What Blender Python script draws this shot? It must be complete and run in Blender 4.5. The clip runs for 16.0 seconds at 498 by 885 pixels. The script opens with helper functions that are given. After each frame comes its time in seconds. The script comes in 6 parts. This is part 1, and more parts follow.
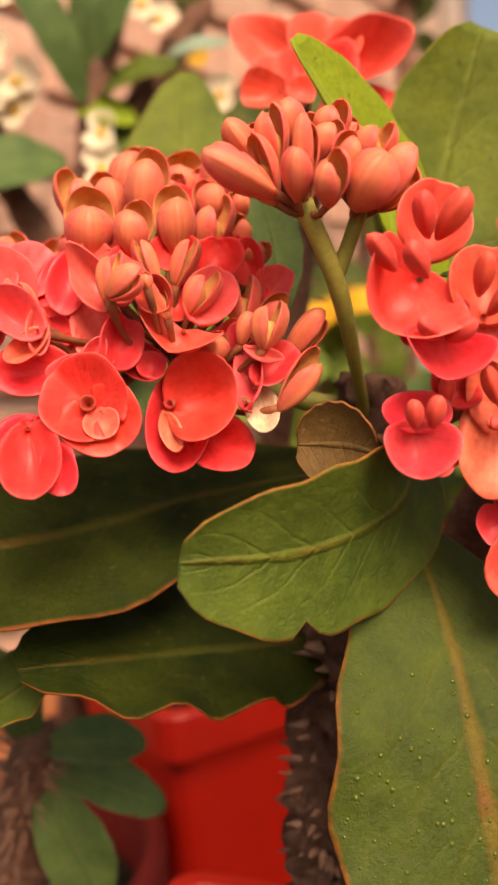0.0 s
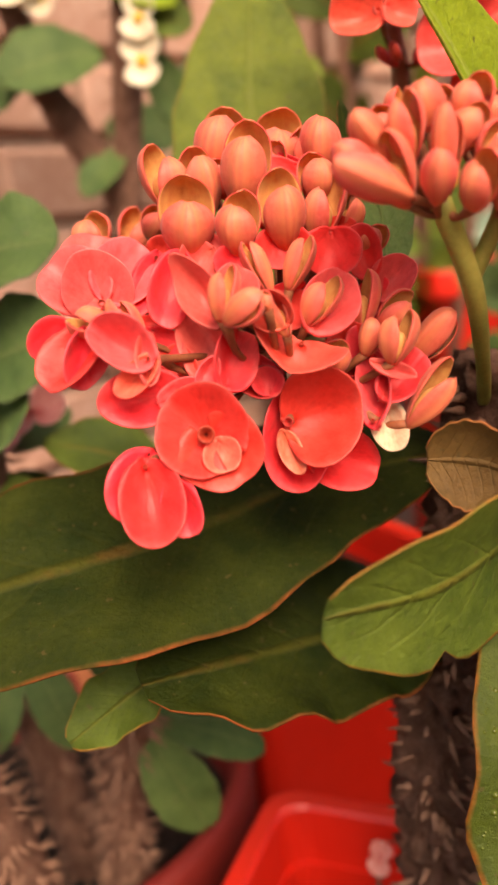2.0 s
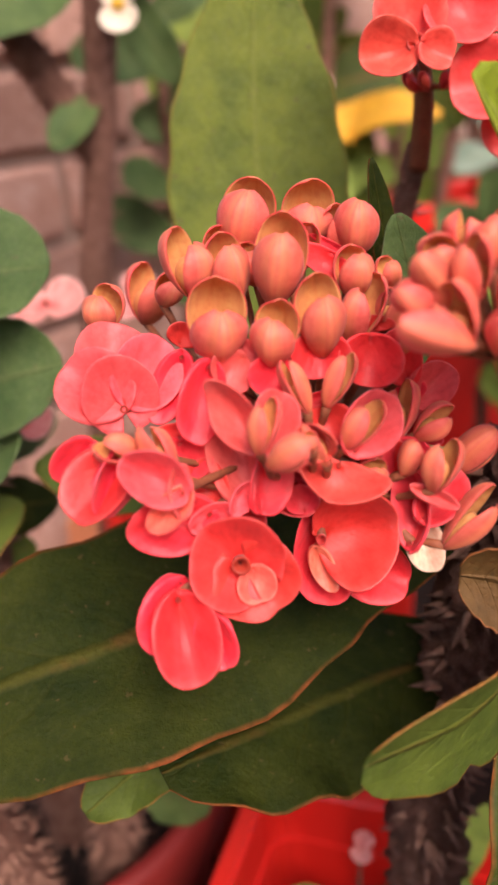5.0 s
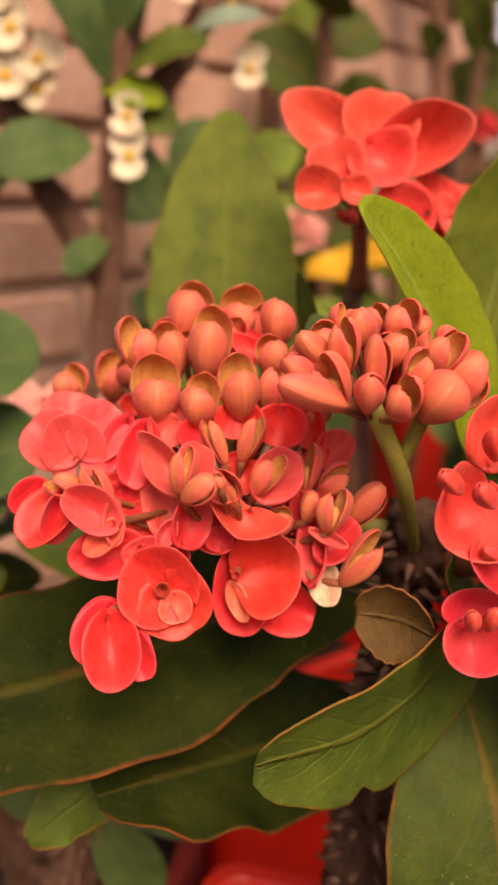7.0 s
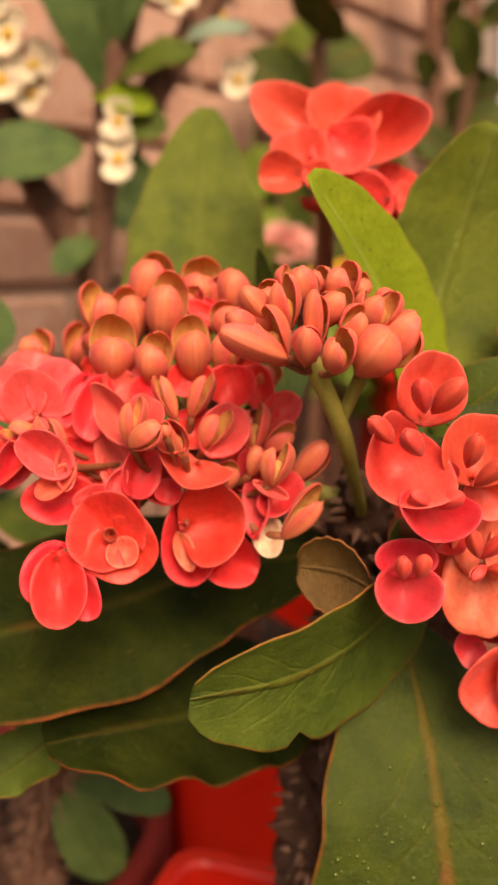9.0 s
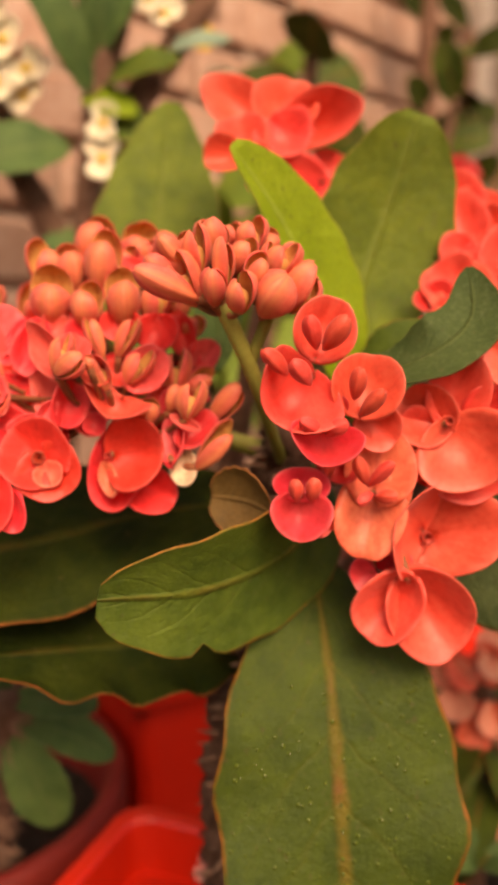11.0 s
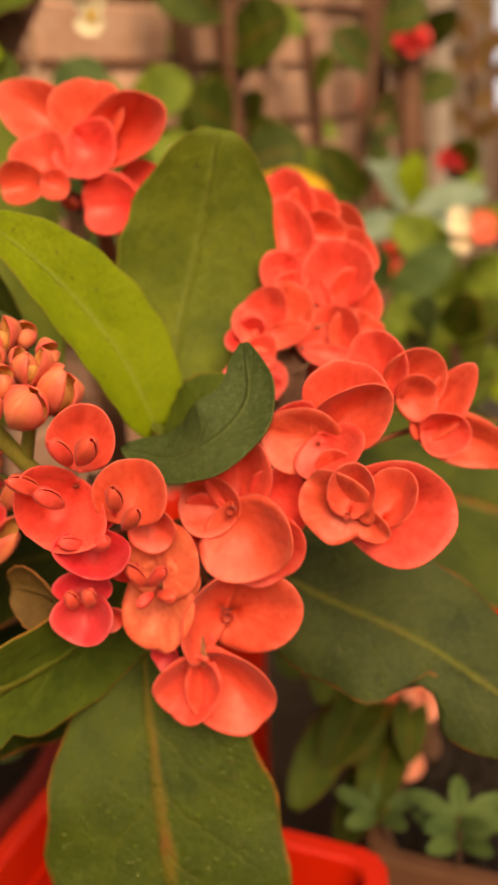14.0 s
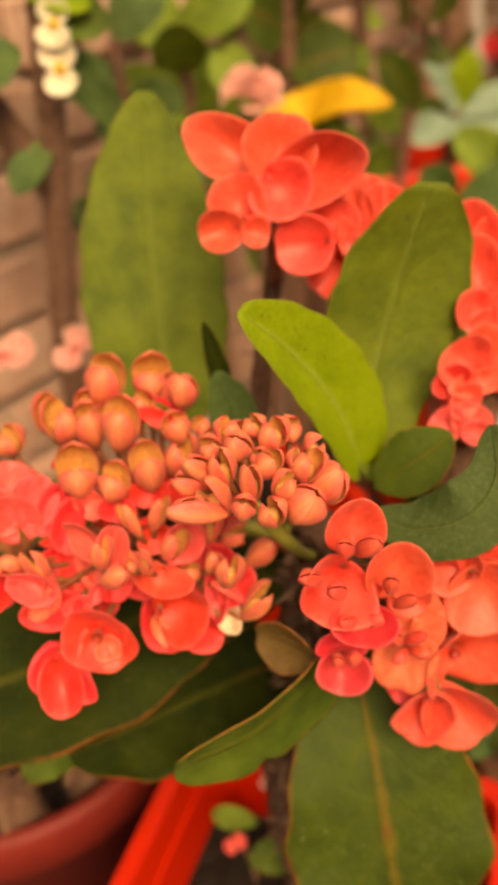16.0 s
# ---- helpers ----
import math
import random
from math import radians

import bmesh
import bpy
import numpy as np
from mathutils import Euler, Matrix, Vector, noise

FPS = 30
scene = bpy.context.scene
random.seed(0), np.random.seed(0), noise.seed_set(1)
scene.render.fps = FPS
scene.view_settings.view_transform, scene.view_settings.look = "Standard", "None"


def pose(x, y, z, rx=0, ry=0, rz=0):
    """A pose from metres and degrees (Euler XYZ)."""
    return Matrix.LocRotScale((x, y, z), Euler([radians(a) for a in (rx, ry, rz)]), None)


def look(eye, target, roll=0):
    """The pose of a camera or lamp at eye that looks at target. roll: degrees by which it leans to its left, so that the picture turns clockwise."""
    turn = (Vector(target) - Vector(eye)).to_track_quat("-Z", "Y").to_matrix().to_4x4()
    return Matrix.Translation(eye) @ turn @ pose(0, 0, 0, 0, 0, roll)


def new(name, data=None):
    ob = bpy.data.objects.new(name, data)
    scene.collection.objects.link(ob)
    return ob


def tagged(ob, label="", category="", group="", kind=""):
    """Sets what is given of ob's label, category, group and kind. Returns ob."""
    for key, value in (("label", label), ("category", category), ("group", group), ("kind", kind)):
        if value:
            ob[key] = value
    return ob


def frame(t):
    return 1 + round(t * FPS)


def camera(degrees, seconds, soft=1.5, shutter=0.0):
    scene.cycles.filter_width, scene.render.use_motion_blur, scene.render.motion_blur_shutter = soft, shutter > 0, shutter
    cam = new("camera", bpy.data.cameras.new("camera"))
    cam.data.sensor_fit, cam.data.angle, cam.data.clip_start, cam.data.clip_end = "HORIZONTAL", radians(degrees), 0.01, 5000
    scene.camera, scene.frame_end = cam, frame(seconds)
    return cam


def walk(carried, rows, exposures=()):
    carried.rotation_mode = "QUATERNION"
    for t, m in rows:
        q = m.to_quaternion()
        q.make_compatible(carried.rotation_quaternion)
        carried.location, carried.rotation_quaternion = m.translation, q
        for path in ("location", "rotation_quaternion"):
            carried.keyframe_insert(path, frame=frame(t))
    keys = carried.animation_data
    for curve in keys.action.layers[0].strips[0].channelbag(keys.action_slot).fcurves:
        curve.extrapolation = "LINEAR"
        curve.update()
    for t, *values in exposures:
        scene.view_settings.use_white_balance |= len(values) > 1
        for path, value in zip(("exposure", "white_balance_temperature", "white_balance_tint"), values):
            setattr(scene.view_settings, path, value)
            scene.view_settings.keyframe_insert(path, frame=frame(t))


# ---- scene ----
cam = camera(33.7, 16.0, soft=2.7)
METRES, EYE, TILT, LEAN, TURN = 0.82, 0.62, -5.0, 3.5, 0.0
ROWS = [
    (0.0, 0.0, 0.0, 0.0, 0.0, 0.0, -0.0),
    (0.5, -0.0153, -0.0049, 0.0061, -0.33, 0.49, -0.05),
    (1.0, -0.0336, -0.0156, 0.0129, 0.24, 0.67, 0.04),
    (1.5, -0.0358, -0.0098, 0.0464, 1.11, 0.69, 0.55),
    (2.0, -0.0381, 0.0283, 0.0687, 1.64, -10.54, 2.47),
    (2.5, -0.0619, 0.0584, 0.0892, 0.9, -19.25, 2.36),
    (3.0, -0.0457, 0.0726, 0.1172, -0.64, -21.24, 2.3),
    (3.5, -0.0453, 0.0856, 0.1413, -1.6, -21.92, 2.29),
    (4.0, -0.0689, 0.0844, 0.1592, -2.27, -21.7, 2.04),
    (6.5, -0.0609, 0.0076, 0.1374, 0.03, -11.32, -0.49),
    (7.0, -0.0274, -0.0056, 0.1351, 0.28, -9.24, -0.51),
    (7.5, -0.0056, -0.018, 0.1314, 0.27, -8.09, -0.67),
    (8.0, -0.0034, -0.0241, 0.1237, 0.32, -7.53, -0.78),
    (10.5, 0.0029, -0.0541, 0.0784, 1.21, -6.26, -3.67),
    (11.0, 0.0474, -0.0707, 0.067, 1.53, -5.26, -3.54),
    (11.5, 0.0812, -0.0677, 0.0387, 1.73, -4.37, -3.26),
    (12.0, 0.1075, -0.058, 0.0371, 1.7, -3.74, -2.78),
    (12.5, 0.1376, -0.0541, 0.0526, 1.62, -3.51, -2.08),
    (13.0, 0.1611, -0.053, 0.0745, 1.43, -3.73, -1.28),
    (13.5, 0.1607, -0.0399, 0.1169, 1.48, -9.44, -0.3),
    (14.0, 0.1601, -0.0329, 0.1824, 1.94, -15.61, 1.15),
    (14.5, 0.1454, -0.0181, 0.2244, 1.46, -21.14, 1.79),
    (15.0, 0.1165, -0.0073, 0.2726, 0.61, -25.5, 2.73),
    (15.5, 0.0681, -0.0154, 0.3152, 0.18, -26.31, 2.97),
    (16.0, 0.0282, -0.0215, 0.2999, -0.18, -25.83, 2.5),
]
walk(cam, [(t, pose(0, 0, EYE, TILT, LEAN, TURN) @ pose(METRES * x, METRES * y, METRES * z, 90 + pitch, roll, yaw)) for t, x, y, z, yaw, pitch, roll in ROWS],
     [(0.0, 0.96, 8500, 16), (1.5, 0.88, 8300, 17), (2.5, 1.18, 7700, 18), (4.0, 1.06, 6000, 28), (6.5, 0.55, 8100, 22), (8.0, 0.57, 8800, 19), (11.0, 0.70, 9400, 15), (13.5, 0.43, 10800, 13), (14.5, 0.52, 11200, 11), (15.0, 0.66, 11000, 9), (16.0, 0.63, 11800, 7)])
# a close phone lens: the things behind the flowers lie out of focus
cam.data.dof.use_dof = True
cam.data.dof.focus_distance = 0.278
cam.data.dof.aperture_fstop = 9.2

# ---- light ----
SUN_UP, SUN_TURN = 46.0, 18.0
world = bpy.data.worlds.new("world")
scene.world = world
world.use_nodes = True
wn = world.node_tree
sky = wn.nodes.new("ShaderNodeTexSky")
sky.sky_type = "NISHITA"
sky.sun_disc = False
sky.sun_elevation = radians(SUN_UP)
sky.sun_rotation = radians(180 - SUN_TURN)
sky.dust_density = 4.0
sky.air_density = 1.0
wn.nodes["Background"].inputs["Strength"].default_value = 0.10
wn.links.new(sky.outputs["Color"], wn.nodes["Background"].inputs["Color"])
sun = new("sun", bpy.data.lights.new("sun", "SUN"))
sun.data.energy = 2.7
sun.data.angle = radians(34)
sun.data.color = (1.0, 0.93, 0.84)
sun.matrix_basis = look((math.sin(radians(SUN_TURN)) * 3, -math.cos(radians(SUN_TURN)) * 3, 3 * math.tan(radians(SUN_UP))), (0, 0, 0))

rng = random.Random(7)


# ---- materials ----
def mat(name):
    m = bpy.data.materials.new(name)
    m.use_nodes = True
    return m, m.node_tree.nodes, m.node_tree.links, m.node_tree.nodes["Principled BSDF"]


def node(nodes, kind, **vals):
    n = nodes.new("ShaderNode" + kind)
    for k, v in vals.items():
        n.inputs[k].default_value = v
    return n


def ramp(nodes, links, fac, stops):
    r = nodes.new("ShaderNodeValToRGB")
    el = r.color_ramp.elements
    while len(el) < len(stops):
        el.new(0.5)
    for e, (p, c) in zip(el, stops):
        e.position, e.color = p, (*c, 1)
    links.new(fac, r.inputs[0])
    return r.outputs[0]


def math_node(nodes, links, op, a, b=None, c=None, clamp=False):
    n = nodes.new("ShaderNodeMath")
    n.operation, n.use_clamp = op, clamp
    for i, v in enumerate((a, b, c)):
        if v is None:
            continue
        if isinstance(v, (int, float)):
            n.inputs[i].default_value = v
        else:
            links.new(v, n.inputs[i])
    return n.outputs[0]


def mix(nodes, links, fac, a, b, blend="MIX"):
    n = nodes.new("ShaderNodeMix")
    n.data_type, n.blend_type = "RGBA", blend
    for i, v in ((0, fac), (6, a), (7, b)):
        if isinstance(v, (int, float)):
            n.inputs[i].default_value = v
        elif isinstance(v, tuple):
            n.inputs[i].default_value = (*v, 1)
        else:
            links.new(v, n.inputs[i])
    return n.outputs[2]


def bump(nodes, links, height, strength, dist, bsdf):
    b = node(nodes, "Bump", Strength=strength, Distance=dist)
    links.new(height, b.inputs["Height"])
    links.new(b.outputs[0], bsdf.inputs["Normal"])


def noise_tex(nodes, links, scale, detail=4.0, rough=0.6, coords="Object"):
    c = nodes.new("ShaderNodeTexCoord")
    n = node(nodes, "TexNoise", Scale=scale, Detail=detail, Roughness=rough)
    links.new(c.outputs[coords], n.inputs["Vector"])
    return n.outputs[0]


def thin(nodes, links, bsdf, color, amount):
    """Lets light through a thin sheet."""
    tr = nodes.new("ShaderNodeBsdfTranslucent")
    links.new(color, tr.inputs["Color"])
    mx = nodes.new("ShaderNodeMixShader")
    mx.inputs[0].default_value = amount
    out = nodes["Material Output"]
    links.new(bsdf.outputs[0], mx.inputs[1])
    links.new(tr.outputs[0], mx.inputs[2])
    links.new(mx.outputs[0], out.inputs["Surface"])


def uv_axes(nodes, links):
    uv = nodes.new("ShaderNodeUVMap")
    sep = nodes.new("ShaderNodeSeparateXYZ")
    links.new(uv.outputs[0], sep.inputs[0])
    return sep.outputs[0], sep.outputs[1]


def bract_material(name, inner, body, rim, rough=0.42, lucid=0.25, streaks=0.8, keel=None):
    """Petal-like bract: v runs from its foot to its rim, u across."""
    m, n, l, b = mat(name)
    u, v = uv_axes(n, l)
    wob = math_node(n, l, "MULTIPLY_ADD", noise_tex(n, l, 90.0), 0.25, -0.12)
    vv = math_node(n, l, "ADD", v, wob, clamp=True)
    col = ramp(n, l, vv, [(0.0, inner), (0.38, body), (0.90, body), (0.98, rim)])
    oi = n.new("ShaderNodeObjectInfo")
    hs = n.new("ShaderNodeHueSaturation")
    l.new(math_node(n, l, "MULTIPLY_ADD", oi.outputs["Random"], 0.008, 0.494), hs.inputs["Hue"])
    l.new(math_node(n, l, "MULTIPLY_ADD", oi.outputs["Random"], -0.16, 1.08), hs.inputs["Value"])
    l.new(col, hs.inputs["Color"])
    cmb = n.new("ShaderNodeCombineXYZ")
    l.new(math_node(n, l, "MULTIPLY", u, 26.0 if streaks > 0.75 else 9.0), cmb.inputs[0])
    l.new(math_node(n, l, "MULTIPLY", v, 2.2), cmb.inputs[1])
    l.new(math_node(n, l, "MULTIPLY", oi.outputs["Random"], 40.0), cmb.inputs[2])
    fan = node(n, "TexNoise", Scale=1.0, Detail=4.0, Roughness=0.6)
    l.new(cmb.outputs[0], fan.inputs["Vector"])
    streak = ramp(n, l, fan.outputs[0], [(0.32, (0.84, 0.72, 0.70)), (0.5, (1, 1, 1)), (0.70, (1.0, 1.28, 1.25))])
    col = mix(n, l, streaks, hs.outputs[0], streak, "MULTIPLY")
    blotch = ramp(n, l, noise_tex(n, l, 330.0, 4.0), [(0.34, (0.86, 0.66, 0.62)), (0.52, (1, 1, 1)), (0.70, (1.02, 1.20, 1.18))])
    col = mix(n, l, 0.6, col, blotch, "MULTIPLY")
    if keel:
        off = math_node(n, l, "ABSOLUTE", math_node(n, l, "SUBTRACT", u, 0.5))
        col = mix(n, l, ramp(n, l, off, [(0.0, (0.55, 0.55, 0.55)), (0.05, (0.2, 0.2, 0.2)), (0.10, (0.6, 0.6, 0.6)), (0.30, (0, 0, 0))]), col, keel)
    fade = ramp(n, l, noise_tex(n, l, 75.0, 3.0), [(0.42, (0, 0, 0)), (0.75, (1, 1, 1))])
    col = mix(n, l, math_node(n, l, "MULTIPLY", fade, 0.12), col, (0.90, 0.22, 0.15))
    l.new(col, b.inputs["Base Color"])
    b.inputs["Roughness"].default_value = rough
    b.inputs["Specular IOR Level"].default_value = 0.35
    b.inputs["Sheen Weight"].default_value = 0.1
    b.inputs["Sheen Roughness"].default_value = 0.4
    h = math_node(n, l, "ADD", math_node(n, l, "MULTIPLY", fan.outputs[0], 0.9), math_node(n, l, "MULTIPLY", noise_tex(n, l, 600.0), 0.6))
    bump(n, l, h, 0.30, 0.0012, b)
    thin(n, l, b, col, lucid)
    return m


def leaf_material(name, dark, light, rib, margin, rough=0.55, dust=0.10, red_rib=0.3, lucid=0.22, spec=0.28):
    """Leaf: u across from -1 to 1 (stored 0 to 1), v from foot to tip."""
    m, n, l, b = mat(name)
    u, v = uv_axes(n, l)
    a = math_node(n, l, "ABSOLUTE", math_node(n, l, "MULTIPLY_ADD", u, 2.0, -1.0))
    wob = math_node(n, l, "MULTIPLY_ADD", noise_tex(n, l, 60.0), 0.1, -0.05)
    aw = math_node(n, l, "ADD", a, wob)
    big = noise_tex(n, l, 38.0, 5.0)
    col = ramp(n, l, big, [(0.32, dark), (0.66, light)])
    # side veins run up and outwards
    s = math_node(n, l, "MULTIPLY", math_node(n, l, "MULTIPLY_ADD", aw, -0.28, v), 7.5)
    s = math_node(n, l, "ADD", s, math_node(n, l, "MULTIPLY", noise_tex(n, l, 30.0), 1.1))
    fr = math_node(n, l, "ABSOLUTE", math_node(n, l, "SUBTRACT", math_node(n, l, "FRACT", s), 0.5))
    vein = ramp(n, l, fr, [(0.0, (1, 1, 1)), (0.035, (0.6, 0.6, 0.6)), (0.09, (0, 0, 0))])
    fade = math_node(n, l, "SUBTRACT", 1.0, a, clamp=True)
    vein = math_node(n, l, "MULTIPLY", vein, fade)
    col = mix(n, l, math_node(n, l, "MULTIPLY", vein, 0.12), col, rib)
    mid = ramp(n, l, aw, [(0.0, (1, 1, 1)), (0.03, (0.8, 0.8, 0.8)), (0.075, (0, 0, 0))])
    red = ramp(n, l, noise_tex(n, l, 45.0), [(0.45, (0, 0, 0)), (0.62, (1, 1, 1))])
    ribc = mix(n, l, math_node(n, l, "MULTIPLY", red, red_rib), rib, (0.28, 0.06, 0.025))
    col = mix(n, l, math_node(n, l, "MULTIPLY", mid, 0.62), col, ribc)
    edge = ramp(n, l, math_node(n, l, "ADD", a, math_node(n, l, "MULTIPLY", wob, 0.5)), [(0.955, (0, 0, 0)), (1.0, (1, 1, 1))])
    edge = math_node(n, l, "MULTIPLY", edge, ramp(n, l, noise_tex(n, l, 85.0), [(0.35, (0.15, 0.15, 0.15)), (0.6, (0.9, 0.9, 0.9))]))
    col = mix(n, l, edge, col, margin)
    spots = ramp(n, l, noise_tex(n, l, 210.0, 2.0), [(0.68, (0, 0, 0)), (0.72, (1, 1, 1))])
    col = mix(n, l, math_node(n, l, "MULTIPLY", spots, 0.6), col, (0.09, 0.06, 0.02))
    mott = ramp(n, l, noise_tex(n, l, 520.0, 5.0, 0.75), [(0.30, (0.58, 0.60, 0.55)), (0.5, (1, 1, 1)), (0.72, (1.36, 1.30, 1.15))])
    col = mix(n, l, 0.45, col, mott, "MULTIPLY")
    pale = ramp(n, l, noise_tex(n, l, 420.0, 4.0), [(0.5, (0, 0, 0)), (0.72, (1, 1, 1))])
    col = mix(n, l, math_node(n, l, "MULTIPLY", pale, dust), col, (0.20, 0.23, 0.11))
    l.new(col, b.inputs["Base Color"])
    l.new(math_node(n, l, "MULTIPLY_ADD", noise_tex(n, l, 120.0), 0.35, rough - 0.15), b.inputs["Roughness"])
    b.inputs["Specular IOR Level"].default_value = spec
    h = math_node(n, l, "MULTIPLY", vein, -0.24)
    h = math_node(n, l, "ADD", h, math_node(n, l, "MULTIPLY", mid, 0.6))
    h = math_node(n, l, "ADD", h, math_node(n, l, "MULTIPLY", noise_tex(n, l, 160.0, 6.0, 0.7), 1.1))
    bump(n, l, h, 0.7, 0.0022, b)
    thin(n, l, b, col, lucid)
    return m


def rough_material(name, stops, scale, rough=0.9, relief=0.5, dist=0.003, fine=6.0, spec=0.25):
    m, n, l, b = mat(name)
    a = noise_tex(n, l, scale, 6.0, 0.65)
    f = noise_tex(n, l, scale * fine, 5.0, 0.7)
    k = math_node(n, l, "MULTIPLY_ADD", f, 0.45, math_node(n, l, "MULTIPLY", a, 0.55))
    col = ramp(n, l, k, stops)
    oi = n.new("ShaderNodeObjectInfo")
    hs = n.new("ShaderNodeHueSaturation")
    l.new(math_node(n, l, "MULTIPLY_ADD", oi.outputs["Random"], 0.36, 0.8), hs.inputs["Value"])
    l.new(col, hs.inputs["Color"])
    l.new(hs.outputs[0], b.inputs["Base Color"])
    b.inputs["Roughness"].default_value = rough
    b.inputs["Specular IOR Level"].default_value = spec
    bump(n, l, k, relief, dist, b)
    return m


# red and coral: naturally deep red feet, darkened further as painted shade for depth
RED = bract_material("red_bract", (0.72, 0.018, 0.012), (0.88, 0.045, 0.038), (0.88, 0.075, 0.065))
CORAL = bract_material("coral_bract", (0.66, 0.030, 0.015), (0.86, 0.098, 0.064), (0.87, 0.130, 0.092))
PEACH = bract_material("peach_bract", (0.62, 0.06, 0.03), (0.86, 0.17, 0.095), (0.86, 0.14, 0.08))
PINK = bract_material("pink_bract", (0.80, 0.07, 0.05), (0.88, 0.115, 0.105), (0.88, 0.12, 0.11))
SALMON = bract_material("salmon_bract", (0.84, 0.16, 0.09), (0.92, 0.36, 0.24), (0.92, 0.34, 0.23))
MAGENTA = bract_material("magenta_bract", (0.62, 0.03, 0.03), (0.76, 0.050, 0.065), (0.78, 0.10, 0.11))
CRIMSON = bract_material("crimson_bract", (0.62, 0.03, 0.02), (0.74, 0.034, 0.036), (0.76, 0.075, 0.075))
CREAM = bract_material("cream_bract", (0.72, 0.55, 0.16), (0.80, 0.69, 0.50), (0.82, 0.74, 0.60))
PALE_PINK = bract_material("pale_pink_bract", (0.70, 0.10, 0.09), (0.80, 0.33, 0.28), (0.84, 0.52, 0.44))
BUD = bract_material("bud_bract", (0.78, 0.16, 0.060), (0.83, 0.160, 0.105), (0.68, 0.072, 0.048), rough=0.5, streaks=0.5, lucid=0.24, keel=(0.84, 0.27, 0.11))
GLAND = bract_material("gland_lobe", (0.60, 0.07, 0.03), (0.84, 0.17, 0.10), (0.84, 0.22, 0.14))
PALE = bract_material("faded_bract", (0.78, 0.40, 0.22), (0.82, 0.54, 0.36), (0.84, 0.58, 0.40))
BUD_IN = bract_material("bud_lining", (0.72, 0.22, 0.05), (0.78, 0.35, 0.11), (0.80, 0.39, 0.14), rough=0.6, streaks=0.4)
YELLOW = bract_material("yellow_disc", (0.75, 0.42, 0.02), (0.78, 0.48, 0.04), (0.75, 0.45, 0.05))
# last colour lines the cup: near black, the hole's shade painted in
THROAT = bract_material("throat", (0.50, 0.05, 0.02), (0.45, 0.04, 0.02), (0.10, 0.006, 0.004))
LEAF = leaf_material("leaf_green", (0.048, 0.080, 0.008), (0.110, 0.150, 0.018), (0.17, 0.17, 0.020), (0.40, 0.14, 0.03))
LEAF_OLIVE = leaf_material("leaf_olive", (0.028, 0.046, 0.003), (0.064, 0.088, 0.006), (0.18, 0.11, 0.013), (0.38, 0.10, 0.02), red_rib=0.9, dust=0.05)
# colour taken down to carry the shade under the flower heads
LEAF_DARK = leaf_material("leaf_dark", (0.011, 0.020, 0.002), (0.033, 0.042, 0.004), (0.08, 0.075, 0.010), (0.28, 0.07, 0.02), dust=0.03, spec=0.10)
LEAF_UP = leaf_material("leaf_upright", (0.082, 0.118, 0.011), (0.170, 0.208, 0.020), (0.17, 0.20, 0.03), (0.22, 0.15, 0.02), red_rib=0.0, dust=0.12, lucid=0.3)
# brightened green: the glow of backlit background leaves is in the colour
LEAF_BRIGHT = leaf_material("leaf_bright", (0.130, 0.200, 0.026), (0.260, 0.340, 0.050), (0.20, 0.25, 0.06), (0.22, 0.20, 0.04), red_rib=0.0, dust=0.12, lucid=0.35)
LEAF_DULL = leaf_material("leaf_dull", (0.034, 0.056, 0.014), (0.072, 0.098, 0.030), (0.09, 0.11, 0.03), (0.12, 0.10, 0.03), red_rib=0.0, dust=0.25, spec=0.15)
LEAF_DEEP = leaf_material("leaf_deep", (0.020, 0.034, 0.006), (0.056, 0.072, 0.014), (0.15, 0.15, 0.020), (0.34, 0.11, 0.03), red_rib=0.1, dust=0.12)
LEAF_LIME = leaf_material("leaf_lime", (0.24, 0.330, 0.016), (0.33, 0.425, 0.026), (0.36, 0.43, 0.08), (0.30, 0.28, 0.04), dust=0.05, red_rib=0.0, lucid=0.42)
LEAF_BLUE = leaf_material("leaf_blue", (0.045, 0.090, 0.022), (0.095, 0.150, 0.040), (0.12, 0.16, 0.05), (0.14, 0.18, 0.08), dust=0.2, red_rib=0.0)
LEAF_GREY = leaf_material("leaf_grey", (0.17, 0.24, 0.17), (0.28, 0.36, 0.27), (0.36, 0.42, 0.30), (0.30, 0.34, 0.24), dust=0.3, red_rib=0.0)
LEAF_BROWN = leaf_material("leaf_brown", (0.11, 0.050, 0.012), (0.17, 0.085, 0.022), (0.16, 0.08, 0.022), (0.55, 0.17, 0.05), dust=0.1)
LEAF_ROLL = leaf_material("rolled_leaf", (0.115, 0.060, 0.016), (0.190, 0.100, 0.028), (0.18, 0.095, 0.028), (0.50, 0.16, 0.05), dust=0.03, red_rib=0.0)
LEAF_YELLOW = leaf_material("leaf_yellow", (0.60, 0.30, 0.025), (0.72, 0.42, 0.035), (0.72, 0.44, 0.08), (0.70, 0.18, 0.06), dust=0.05)
BARK = rough_material("thorny_bark", [(0.3, (0.11, 0.045, 0.028)), (0.5, (0.26, 0.12, 0.078)), (0.72, (0.44, 0.26, 0.19))], 130.0, relief=1.0, dist=0.010)
THORN = rough_material("thorn_wood", [(0.3, (0.13, 0.056, 0.034)), (0.7, (0.36, 0.20, 0.135))], 120.0)
STALK = rough_material("green_stalk", [(0.3, (0.20, 0.17, 0.035)), (0.55, (0.30, 0.27, 0.06)), (0.75, (0.40, 0.30, 0.09))], 120.0, rough=0.5, relief=0.2, dist=0.0008)
